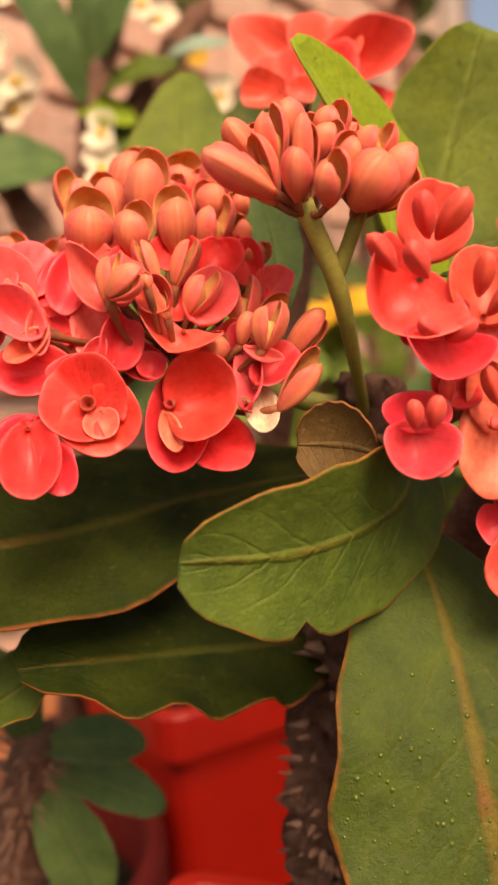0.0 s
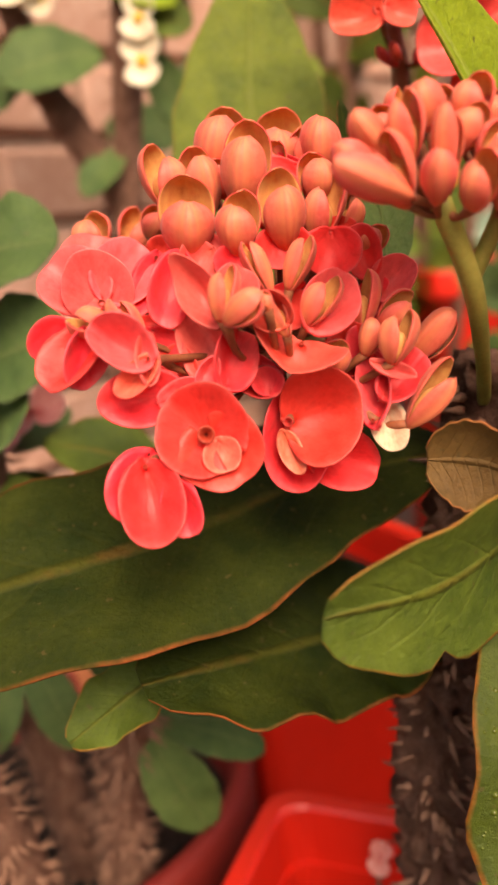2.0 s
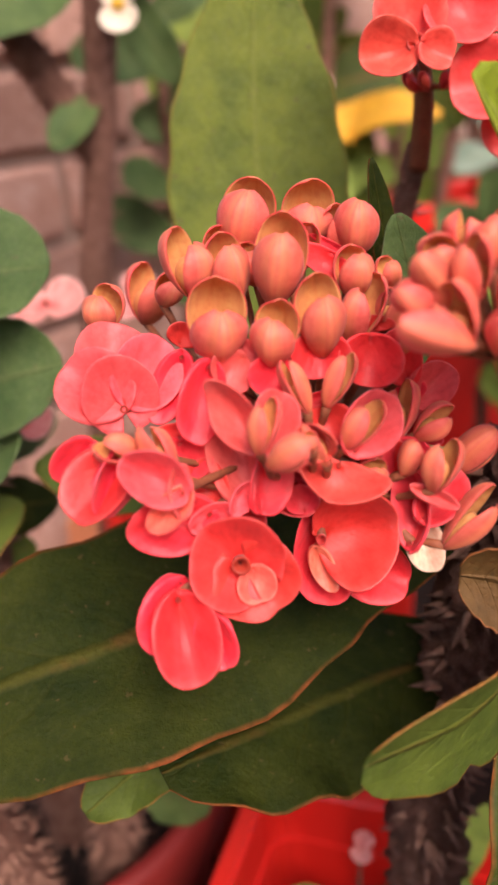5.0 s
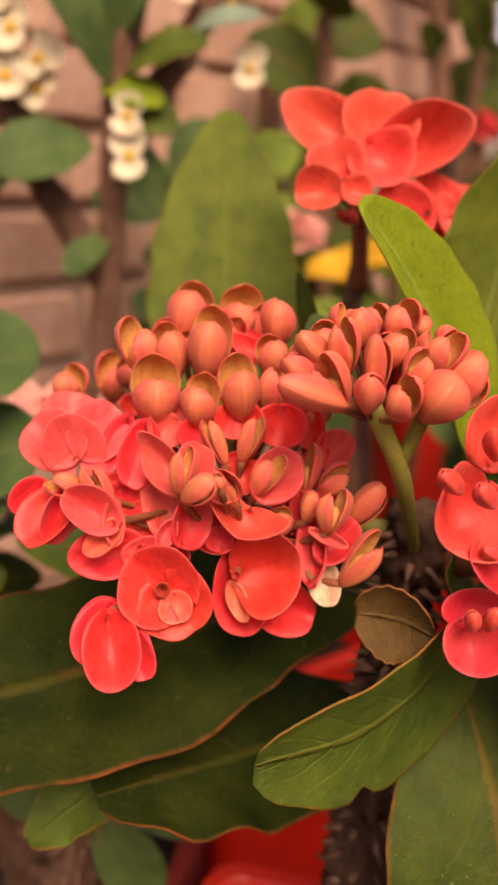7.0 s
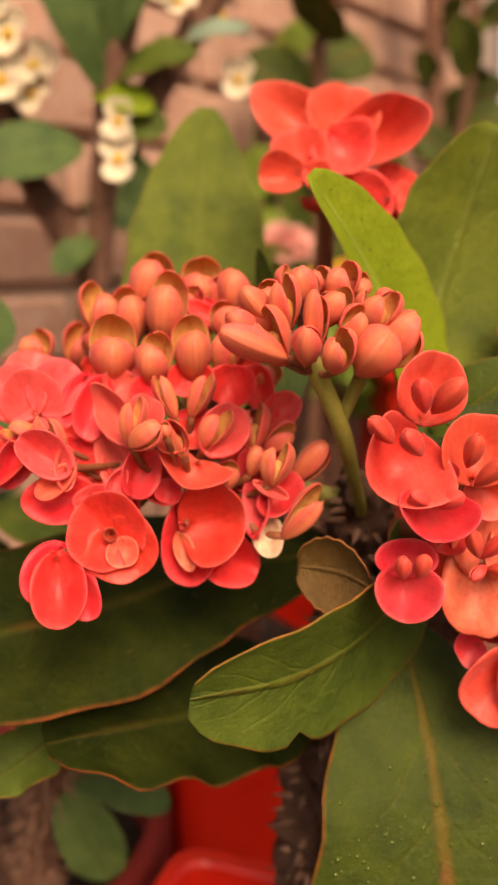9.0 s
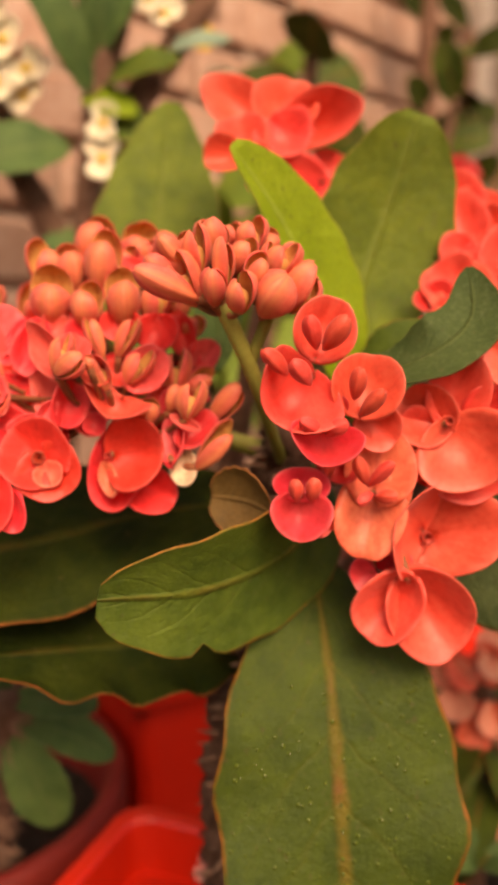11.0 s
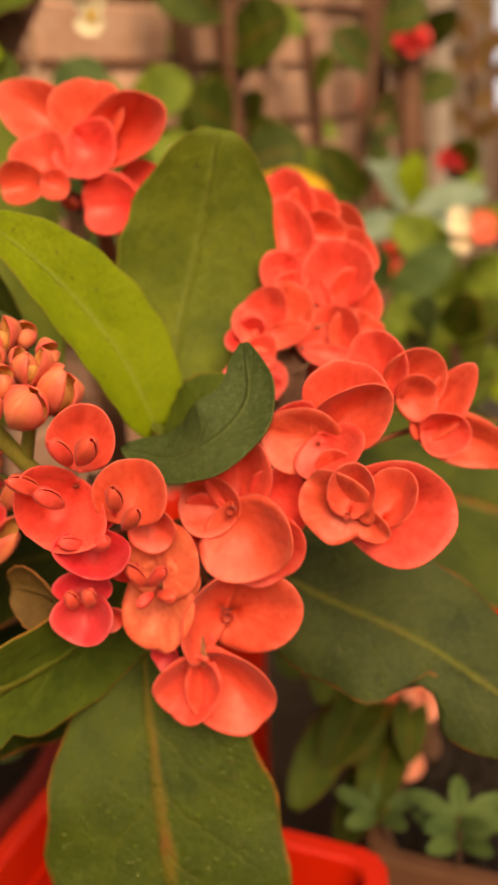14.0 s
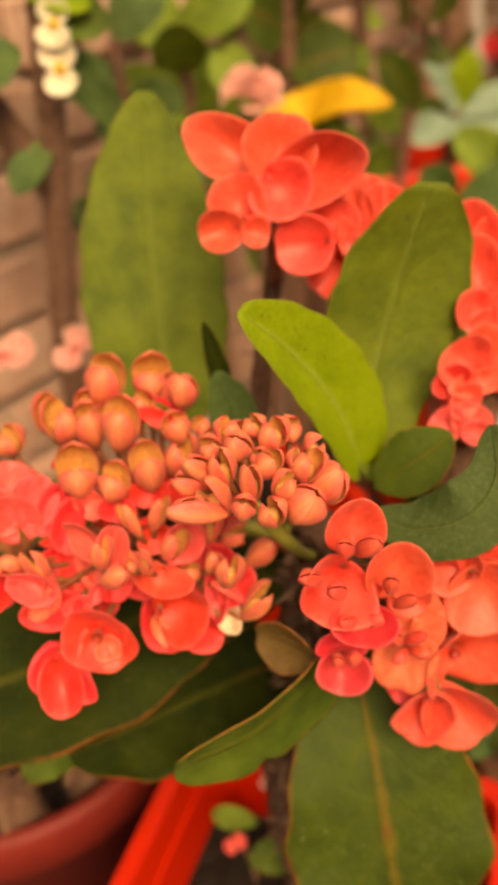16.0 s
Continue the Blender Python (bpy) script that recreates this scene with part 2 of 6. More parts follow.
STALK_RED = rough_material("red_stalk", [(0.3, (0.16, 0.035, 0.02)), (0.7, (0.34, 0.12, 0.05))], 120.0, rough=0.6, relief=0.2, dist=0.0008)
SOIL = rough_material("soil", [(0.3, (0.006, 0.004, 0.003)), (0.6, (0.030, 0.018, 0.012)), (0.8, (0.085, 0.055, 0.038))], 45.0, relief=1.0, dist=0.012)
# concrete taken very dark: shade in the gaps between pots is painted in
GROUND = rough_material("ground_concrete", [(0.3, (0.022, 0.016, 0.012)), (0.7, (0.062, 0.047, 0.036))], 7.0)
POT_RED = rough_material("red_plastic", [(0.25, (0.60, 0.014, 0.006)), (0.6, (0.74, 0.020, 0.009)), (0.85, (0.74, 0.05, 0.03))], 9.0, rough=0.42, relief=0.08, spec=0.5)
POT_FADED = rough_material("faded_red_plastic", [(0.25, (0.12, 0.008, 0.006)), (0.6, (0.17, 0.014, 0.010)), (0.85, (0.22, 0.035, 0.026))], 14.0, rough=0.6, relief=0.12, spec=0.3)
POT_WHITE = rough_material("white_plastic", [(0.25, (0.40, 0.36, 0.34)), (0.8, (0.58, 0.54, 0.52))], 20.0, rough=0.5, relief=0.05)
POT_BROWN = rough_material("brown_clay", [(0.25, (0.075, 0.030, 0.016)), (0.8, (0.15, 0.065, 0.036))], 20.0, rough=0.85, relief=0.2)
POT_CLAY = rough_material("clay", [(0.25, (0.36, 0.11, 0.045)), (0.8, (0.52, 0.20, 0.09))], 20.0, rough=0.85, relief=0.2)
BRICK = rough_material("pale_brick", [(0.25, (0.32, 0.15, 0.10)), (0.5, (0.46, 0.255, 0.185)), (0.72, (0.60, 0.41, 0.33))], 22.0, relief=0.7, dist=0.004)
MORTAR = rough_material("mortar", [(0.25, (0.32, 0.20, 0.15)), (0.8, (0.50, 0.36, 0.28))], 25.0, relief=0.8, dist=0.004)
PLASTER = rough_material("weathered_plaster", [(0.25, (0.24, 0.18, 0.15)), (0.8, (0.44, 0.36, 0.32))], 9.0, relief=0.5)
STONE = rough_material("grey_stone", [(0.25, (0.085, 0.055, 0.043)), (0.8, (0.19, 0.14, 0.115))], 9.0, relief=0.5)
PRINT = rough_material("grey_print", [(0.3, (0.20, 0.12, 0.09)), (0.7, (0.32, 0.22, 0.17))], 90.0)
glass, gn, gl, gb = mat("water")
gb.inputs["Base Color"].default_value = (0.06, 0.075, 0.008, 1)
gb.inputs["Roughness"].default_value = 0.08
gb.inputs["Specular IOR Level"].default_value = 0.4
WATER = glass


# ---- mesh helpers ----
def mesh_object(name, verts, faces, material, parent=None, label="", uvs=None, smooth=True):
    me = bpy.data.meshes.new(name)
    me.from_pydata([tuple(map(float, v)) for v in verts], [], faces)
    if uvs is not None:
        layer = me.uv_layers.new(name="UVMap")
        idx = np.zeros(len(me.loops), dtype=np.int32)
        me.loops.foreach_get("vertex_index", idx)
        layer.data.foreach_set("uv", np.asarray(uvs, dtype=np.float32)[idx].ravel())
    me.polygons.foreach_set("use_smooth", [smooth] * len(me.polygons))
    me.materials.append(material)
    me.update()
    ob = new(name, me)
    ob.parent = parent
    if label:
        ob["label"] = label
    return ob


def part(name, bm, material, parent, label="", smooth=False):
    me = bpy.data.meshes.new(name)
    bm.to_mesh(me)
    bm.free()
    me.materials.append(material)
    me.polygons.foreach_set("use_smooth", [smooth] * len(me.polygons))
    ob = new(name, me)
    ob.parent = parent
    if label:
        ob["label"] = label
    return ob


def shell(grid, thick, uv):
    """A grid of points as a closed sheet of some thickness: verts, faces, uvs."""
    g = np.asarray(grid, float)
    n, m = g.shape[:2]
    nor = np.cross(np.gradient(g, axis=0), np.gradient(g, axis=1))
    nor /= np.linalg.norm(nor, axis=2, keepdims=True) + 1e-12
    top, bot = g + nor * thick / 2, g - nor * thick / 2
    verts = np.concatenate([top.reshape(-1, 3), bot.reshape(-1, 3)])
    q = n * m
    faces = []
    for i in range(n - 1):
        for j in range(m - 1):
            a, b, c, d = i * m + j, i * m + j + 1, (i + 1) * m + j + 1, (i + 1) * m + j
            faces += [(a, d, c, b), (a + q, b + q, c + q, d + q)]
    ring = [j for j in range(m)] + [i * m + m - 1 for i in range(1, n)] + [(n - 1) * m + j for j in range(m - 2, -1, -1)] + [i * m for i in range(n - 2, 0, -1)]
    for a, b in zip(ring, ring[1:] + ring[:1]):
        faces.append((a, b, b + q, a + q))
    uvs = np.concatenate([uv.reshape(-1, 2)] * 2)
    return verts, faces, uvs


def spline(points, count):
    """Points spread evenly along a smooth curve through the given ones."""
    p = np.array(points, float)
    p = np.vstack([2 * p[0] - p[1], p, 2 * p[-1] - p[-2]])
    out = []
    for i in range(1, len(p) - 2):
        for t in np.linspace(0, 1, 24, endpoint=False):
            a, b, c, d = p[i - 1:i + 3]
            out.append(0.5 * (2 * b + (c - a) * t + (2 * a - 5 * b + 4 * c - d) * t * t + (3 * b - a - 3 * c + d) * t ** 3))
    out = np.array(out + [p[-2]])
    d = np.concatenate([[0], np.cumsum(np.linalg.norm(np.diff(out, axis=0), axis=1))])
    s = np.linspace(0, d[-1], count)
    return np.stack([np.interp(s, d, out[:, k]) for k in range(3)], 1)


def unit(v):
    v = np.array(v, float)
    return v / (np.linalg.norm(v) + 1e-12)


def tube(name, points, radii, material, parent, label="", count=14, sides=10, knobs=0.0, seed=1):
    c = spline(points, count)
    r = np.interp(np.linspace(0, 1, count), np.linspace(0, 1, len(radii)), radii)
    t = np.gradient(c, axis=0)
    rr = np.random.RandomState(seed)
    side = unit(np.cross(t[0], (0.31, 0.87, 0.13)))
    verts, faces = [], []
    for i in range(count):
        ti = unit(t[i])
        side = unit(side - ti * np.dot(side, ti))
        up = np.cross(ti, side)
        for k in range(sides):
            a = 2 * math.pi * k / sides
            q = r[i] * (1 + knobs * rr.uniform(-1, 1))
            verts.append(c[i] + q * (math.cos(a) * side + math.sin(a) * up))
    for i in range(count - 1):
        for k in range(sides):
            k2 = (k + 1) % sides
            faces.append((i * sides + k, i * sides + k2, (i + 1) * sides + k2, (i + 1) * sides + k))
    faces.append(tuple(range(sides))[::-1])
    faces.append(tuple((count - 1) * sides + k for k in range(sides)))
    return mesh_object(name, verts, faces, material, parent, label)


def basis(origin, z, x=None, scale=1.0):
    """A pose whose z axis runs along z and whose x axis lies near x."""
    z = unit(z)
    x = np.array(x if x is not None else (1, 0, 0), float)
    x = x - z * np.dot(x, z)
    if np.linalg.norm(x) < 1e-3:
        x = np.cross(z, (0, 1, 0.2))
    x = unit(x)
    y = np.cross(z, x)
    m = Matrix(((*[x[0], y[0], z[0]], origin[0]), (*[x[1], y[1], z[1]], origin[1]), (*[x[2], y[2], z[2]], origin[2]), (0, 0, 0, 1)))
    return m @ Matrix.Diagonal((scale, scale, scale, 1))


def empty(name, label, category, group="", kind=""):
    return tagged(new(name), label, category, group, kind)


# ---- plant parts ----
def leaf(parent, points, width, up, material=None, fold=12.0, curl=(0.0, 0.0), shape=(1.15, 0.62), wave=0.0, waves=3.0, notch=None, name="leaf", label="", thick=0.0007, count=30, across=15, up_tip=None):
    """A blade along a midrib. up: the way its upper face looks; fold: how far the halves rise from the rib; curl: how far each margin bends on;
    notch: (v, side, depth) of a small nick in the margin."""
    c = spline(points, count)
    t = np.gradient(c, axis=0)
    vs = np.linspace(0, 1, count)
    w = np.linspace(-1, 1, across)
    w = np.sign(w) * (1 - (1 - abs(w)) ** 1.6)
    grid = np.zeros((count, across, 3))
    uv = np.zeros((count, across, 2))
    for i, v in enumerate(vs):
        ti = unit(t[i])
        u0 = unit(up) if up_tip is None else unit((1 - v) * unit(up) + v * unit(up_tip))
        nn = unit(u0 - ti * np.dot(u0, ti))
        side = np.cross(ti, nn)
        half = width / 2 * (max(0.0, math.sin(math.pi * min(0.999, 0.015 + 0.975 * v) ** shape[0])) ** shape[1])
        half = max(half, width * 0.03)
        for j, wj in enumerate(w):
            s = 1 if wj >= 0 else -1
            a = abs(wj)
            cu = curl[1] if s > 0 else curl[0]
            if callable(cu):
                cu = cu(v)
            steps = 8
            lat = hei = 0.0
            for k in range(steps):
                ang = radians(fold + cu * ((k + 0.5) / steps * a) ** 1.5)
                lat += math.cos(ang) * a / steps
                hei += math.sin(ang) * a / steps
            hw = half
            if notch and s == notch[1]:
                hw *= 1 - notch[2] * math.exp(-((v - notch[0]) / (notch[3] if len(notch) > 3 else 0.018)) ** 2) * a ** 2.5
            hw *= 1 + 0.025 * math.sin(v * 37 + s * 2) * a
            ripple = wave * half * a ** 2 * math.sin(2 * math.pi * waves * v + (0.9 if s > 0 else 2.4))
            grid[i, j] = c[i] + side * (s * lat * hw) + nn * (hei * hw + ripple)
            uv[i, j] = ((wj + 1) / 2, v)
    vv, ff, uu = shell(grid, thick, uv)
    return mesh_object(name, vv, ff, material or LEAF, parent, label, uu)


def bract_grid(tilt, cup, spread, seed, point=0.0, n=11, m=57, broad=1.0):
    """A rounded bract of unit reach along +x, hinged near its margin at the origin, hollow towards +z.
    tilt lifts its tip, cup its rim; point draws the tip out."""
    rr = np.random.RandomState(seed)
    ph = rr.uniform(0, 6.28, 4)
    wide = rr.uniform(1.18, 1.40) * broad
    a, c = 0.54, 0.46
    s = 0.03 + 0.97 * (1 - (1 - np.linspace(0, 1, n)) ** 1.7)
    th = np.linspace(-3.02, 3.02, m)
    lift = radians(tilt)
    bowl = radians(cup) * 2.3
    grid = np.zeros((n, m, 3))
    uv = np.zeros((n, m, 2))
    for j, tj in enumerate(th):
        rho = c * math.cos(tj) + math.sqrt(max(0.0, a * a - (c * math.sin(tj)) ** 2))
        rho *= 1 + 0.03 * math.sin(3 * tj + ph[0]) + 0.02 * math.sin(5 * tj + ph[3]) - 0.035 * math.exp(-(tj / 0.12) ** 2) * (1 if point == 0 else 0) + point * math.exp(-(tj / 0.30) ** 2)
        for i, si in enumerate(s):
            x = si * rho * math.cos(tj)
            y = si * rho * math.sin(tj) * wide
            d2 = (x - c) ** 2 + y * y
            z = bowl * (d2 - c * c * (1 - si) ** 2 * 0.3) * 0.9 - bowl * c * c
            z += 0.03 * math.sin(2 * tj + ph[1]) * si ** 2 + 0.02 * math.sin(5 * tj + ph[2]) * si ** 3
            z -= 0.014 * math.exp(-(y / 0.12) ** 2) * si
            grid[i, j] = (x * math.cos(lift) - z * math.sin(lift), y, x * math.sin(lift) + z * math.cos(lift))
            uv[i, j] = (0.5 + tj / 6.1, si)
    return grid, uv


def bract(parent, local, tilt, cup, spread, material, seed, thick=0.010, name="bract", label="", point=0.0, broad=1.0):
    g, uv = bract_grid(tilt, cup, spread, seed, point, broad=broad)
    vv, ff, uu = shell(g, thick, uv)
    ob = mesh_object(name, vv, ff, material, parent, label, uu)
    ob.matrix_basis = local
    return ob


def turned(material, name, profile, sides=16, parent=None, label=""):
    """A round part turned about z from (radius, height) pairs."""
    verts, faces, uvs = [], [], []
    k = len(profile)
    for i, (r, z) in enumerate(profile):
        for a in range(sides):
            ang = 2 * math.pi * a / sides
            verts.append((r * math.cos(ang), r * math.sin(ang), z))
            uvs.append((a / sides, i / (k - 1)))
    for i in range(k - 1):
        for a in range(sides):
            b = (a + 1) % sides
            faces.append((i * sides + a, i * sides + b, (i + 1) * sides + b, (i + 1) * sides + a))
    return mesh_object(name, verts, faces, material, parent, label, uvs)


SEED = [100]
INNER = 0  # which face of a valve is its lining
BROAD = 1.08  # bracts reach past the nominal width of the pair


def flower(plant, at, facing, size, spin=0.0, material=None, tilt=12.0, cup=22.0, spread=1.75, second=None, lip=False, throat=0.07, name="flower", label="", gap=0.04, stalk=None, point=0.0):
    """A pair of rounded bracts round a small cup. size: its width; spin: the turn of the pair about the way it looks;
    second: (tilt, cup, scale) of the other bract."""
    material = material or RED
    SEED[0] += 3
    a = radians(spin)
    f = unit(facing)
    h = unit(np.cross((0, 0, 1), f)) if abs(f[2]) < 0.95 else np.array((1.0, 0, 0))
    vx = unit(np.cross(f, h))
    x = math.cos(a) * h + math.sin(a) * vx
    core = turned(THROAT, name, [(0.02, -0.12), (throat * 0.9, -0.05), (throat, 0.10), (throat * 1.08, 0.13), (throat * 0.85, 0.12), (throat * 0.55, 0.02), (0.01, -0.02)], 12, plant, label)
    core.matrix_basis = basis(at, f, x, size / 2 * BROAD)
    t2, c2, k2 = second or (tilt, cup, 1.0)
    bract(core, pose(gap, 0, -0.03), tilt, cup, spread, material, SEED[0], point=point)
    bract(core, pose(-gap, 0, 0.02, 0, 0, 180) @ Matrix.Diagonal((k2, k2, k2, 1)), t2, c2, spread * 0.97, material, SEED[0] + 1, point=point)
    if lip:
        bract(core, pose(0.08, -0.10, 0.10, 0, 0, -40) @ Matrix.Diagonal((0.46, 0.46, 0.46, 1)), 5, 12, 2.4, GLAND, SEED[0] + 2, name="gland_lobe", label="peach gland lobe")
    if stalk is not None:
        tail = np.array(at) - f * size * 0.07
        mid = (np.array(stalk) * 0.4 + tail * 0.6) - f * size * 0.15
        tube("flower_stalk", [stalk, mid, tail], [0.0022, 0.0018, 0.0024], STALK_RED, plant, count=8, sides=7)
    return core


def bract_sheet(parent, base, axis, face, length, width, cup, material, seed, name="bract", label="", point=0.0, hinge=0.46, thick=0.00045, n=11, m=49):
    """A rounded bract hinged near its margin at base; face: the way its hollow looks; cup: the depth of the hollow against its length."""
    rr = np.random.RandomState(seed)
    ph = rr.uniform(0, 6.28, 5)
    a, c = 1 - hinge, hinge
    wide = width / (2 * a * length)
    notch, flare, keel = rr.uniform(0.0, 0.06), rr.uniform(0.05, 0.12), rr.uniform(0.015, 0.04)
    x1 = unit(axis)
    z1 = unit(np.array(face) - x1 * np.dot(face, x1))
    y1 = np.cross(z1, x1)
    s = 0.03 + 0.97 * (1 - (1 - np.linspace(0, 1, n)) ** 1.6)
    grid, uv = np.zeros((n, m, 3)), np.zeros((n, m, 2))
    for j, tj in enumerate(np.linspace(-3.02, 3.02, m) * (1.0 if hinge > 0.4 else 0.93)):
        rho = c * math.cos(tj) + math.sqrt(max(0.0, a * a - (c * math.sin(tj)) ** 2))
        rho *= 1 + 0.025 * math.sin(3 * tj + ph[0]) + 0.016 * math.sin(6 * tj + ph[3]) - (0 if point else notch) * math.exp(-(tj / 0.16) ** 2) + point * math.exp(-(tj / 0.28) ** 2)
        for i, si in enumerate(s):
            x, y = si * rho * math.cos(tj), si * rho * math.sin(tj)
            z = 1.5 * cup * (0.5 * ((x - c) / a) ** 2 + (y / a) ** 2 * min(1.0, wide) - 0.5)
            z += 0.045 * math.sin(2 * tj + ph[1]) * si ** 2 + 0.026 * math.sin(5 * tj + ph[2]) * si ** 3 + 0.010 * math.sin(9 * tj + ph[4]) * si ** 4
            z -= keel * math.exp(-(y / 0.10) ** 2) * si + flare * max(0.0, (si - 0.72) / 0.28) ** 2
            grid[i, j] = np.array(base) + length * (x * x1 + y * wide * y1 + z * z1)
            uv[i, j] = (0.5 + tj / 6.1, si)
    vv, ff, uu = shell(grid, thick, uv)
    return mesh_object(name, vv, ff, material, parent, label, uu)


def placed(profile, at, axis, scale, material, name, parent, label, sides=12):
    """A turned part set upright along axis at a place."""
    m = basis(at, axis, (0.3, 0.2, 0.9), scale)
    ob = turned(material, name, profile, sides, parent, label)
    for v in ob.data.vertices:
        v.co = m @ v.co
    return ob


def bloom(plant, at, facing, eye, material, bracts, hub, label, lobe=None):
    """A flower: a small cup ringed by bracts, each given as base, axis, face, length, width, cup and, where it differs, its material, how far its tip is drawn out and how far in it is hinged."""
    SEED[0] += 9
    core = placed([(0.3, -1.4), (0.85, -0.7), (1.0, 0.5), (1.05, 0.8), (0.78, 0.75), (0.5, -0.2), (0.02, -0.5)], at, facing, eye, THROAT, "flower", plant, label)
    for k, (base, axis, face, length, width, cup, *own) in enumerate(bracts):
        bract_sheet(core, base, axis, face, length, width, cup, own[0] if own else material, SEED[0] + k, point=own[1] if len(own) > 1 else 0.0, hinge=own[2] if len(own) > 2 else 0.46)
    if lobe:
        bract_sheet(core, *lobe, GLAND, SEED[0] + 8, "gland_lobe", "peach gland lobe")
    tail = np.array(at) - unit(facing) * 0.002
    mid_at = np.array(hub) * 0.4 + tail * 0.6 - unit(facing) * 0.004
    tube("flower_stalk", [hub, mid_at, tail], [0.0015, 0.0012, 0.0016], STALK_RED, plant, count=8, sides=7)
    return core


def bud_profile(v, width, close):
    """Half-width of an egg-shaped bud at v of its length."""
    low = math.sin(min(1.0, v / 0.58) * math.pi / 2) ** 0.85
    top = math.sqrt(max(0.0, 1 - max(0.0, (v - 0.58) / 0.42) ** (2.0 + 2 * close)))
    return width * (0.16 + 0.84 * low) * top


def bud_valve(open_deg, side, seed, width, close, long, n=15, m=15):
    """One spoon-shaped half of a bud of unit length along +z; its margins thin out towards a rounded tip."""
    rr = np.random.RandomState(seed)
    k2 = rr.uniform(-0.03, 0.03)
    v = 1 - np.linspace(1, 0, n) ** 1.5
    reach = radians(rr.uniform(78, 86))
    grid, uv = np.zeros((n, m, 3)), np.zeros((n, m, 2))
    for i, vi in enumerate(v):
        r = bud_profile(min(vi, 0.992), width, close)
        for j, q in enumerate(np.linspace(-1, 1, m)):
            ang = q * reach * (1 - 0.10 * vi ** 6)
            rk = r * (0.88 + 0.26 * math.exp(-(q / 0.22) ** 2) * (1 - 0.35 * vi) + 0.10 * abs(q) ** 4)
            x, y, z = rk * math.cos(ang), rk * math.sin(ang), long * vi + k2 * q * vi
            a = radians(open_deg) * (0.1 + vi)
            x, z = x * math.cos(a) + z * math.sin(a), z * math.cos(a) - x * math.sin(a) * 0.4
            grid[i, j] = (x * side, y * side, z)
            uv[i, j] = (0.5 + q * 0.5, min(1.0, 0.50 * vi + 0.08 + 0.50 * abs(q) ** 9))
    return grid, uv


def bud(plant, foot, tip, width, front, gap, material, lining, label, hub=None, close=0.2):
    """Two keeled bracts about to part: the hind one stands taller and shows its pale lining round the front one."""
    SEED[0] += 5
    rr = np.random.RandomState(SEED[0])
    foot, tip = np.array(foot), np.array(tip)
    length = float(np.linalg.norm(tip - foot))
    half = width / 2 / length
    m = basis(foot, tip - foot, front, length)
    core = turned(lining, "bud", [(bud_profile(k / 9 * 0.96, half, close) * 0.55 + 0.002, k / 9 * 0.58) for k in range(10)] + [(0.002, 0.585)], 12, plant, label)
    for v in core.data.vertices:
        v.co = m @ v.co
    for side, opening, long, wide in ((-1, gap * 0.42, 1.0, 1.0), (1, gap * 0.42, (0.95 - 0.011 * gap) * rr.uniform(0.95, 1.05), rr.uniform(0.93, 1.02))):
        g, uv = bud_valve(opening, side, SEED[0] + side, half * wide, close, long)
        g = np.array([[m @ Vector(p) for p in row] for row in g])
        vv, ff, uu = shell(g, 0.0005, uv)
        ob = mesh_object("bract", vv, ff, material, core, "", uu)
        ob.data.materials.append(lining)
        count = (g.shape[0] - 1) * (g.shape[1] - 1) * 2
        ob.data.polygons.foreach_set("material_index", [(1 if k < count and k % 2 == INNER else 0) for k in range(len(ob.data.polygons))])
    if hub is not None:
        f = unit(tip - foot)
        tube("flower_stalk", [hub, (np.array(hub) + foot) / 2 - f * 0.003, foot + f * 0.001], [0.0013, 0.0011, 0.0016], STALK_RED, plant, count=7, sides=7)
    return core


def thorns(plant, points, radius, count, length, seed, name="thorn", base=0.09):
    """Single spines standing off a stem."""
    rr = np.random.RandomState(seed)
    c = spline(points, 60)
    t = np.gradient(c, axis=0)
    verts, faces = [], []
    for k in range(count):
        i = rr.randint(1, 58)
        d = unit(np.cross(unit(t[i]), rr.normal(size=3)))
        d = unit(d + unit(t[i]) * rr.uniform(-0.3, 0.3))
        l = length * rr.uniform(0.6, 1.2)
        o = c[i] + d * radius * 0.85
        s1 = unit(np.cross(d, (0.3, 0.5, 0.8)))
        s2 = np.cross(d, s1)
        b = len(verts)
        for a in range(5):
            g = 2 * math.pi * a / 5
            verts.append(o + base * length * (math.cos(g) * s1 + math.sin(g) * s2))
        verts.append(o + d * l)
        faces += [(b + a, b + (a + 1) % 5, b + 5) for a in range(5)]
    return tagged(mesh_object(name, verts, faces, THORN, plant, "short grey-brown spines"), kind="stuff")


# ---- setting ----
def ground_sheet():
    me = bpy.data.meshes.new("ground")
    n = 24
    verts = [((i / n - 0.5) * 120, (j / n - 0.5) * 120 + 20, 0.004 * math.sin(i * 3.1 + j * 1.7)) for i in range(n + 1) for j in range(n + 1)]
    me.from_pydata(verts, [], [(i * (n + 1) + j, (i + 1) * (n + 1) + j, (i + 1) * (n + 1) + j + 1, i * (n + 1) + j + 1) for i in range(n) for j in range(n)])
    me.materials.append(GROUND)
    return tagged(new("ground", me), "worn concrete yard, darkened as shade between the pots", "ground", kind="structure")


def slab(name, size, material, parent=None, label="", bevel=0.002):
    bm = bmesh.new()
    bmesh.ops.create_cube(bm, size=1.0)
    bmesh.ops.scale(bm, vec=size, verts=bm.verts)
    if bevel:
        bmesh.ops.bevel(bm, geom=bm.edges[:], offset=bevel, segments=1, affect="EDGES")
    return part(name, bm, material, parent, label)


ground_sheet()

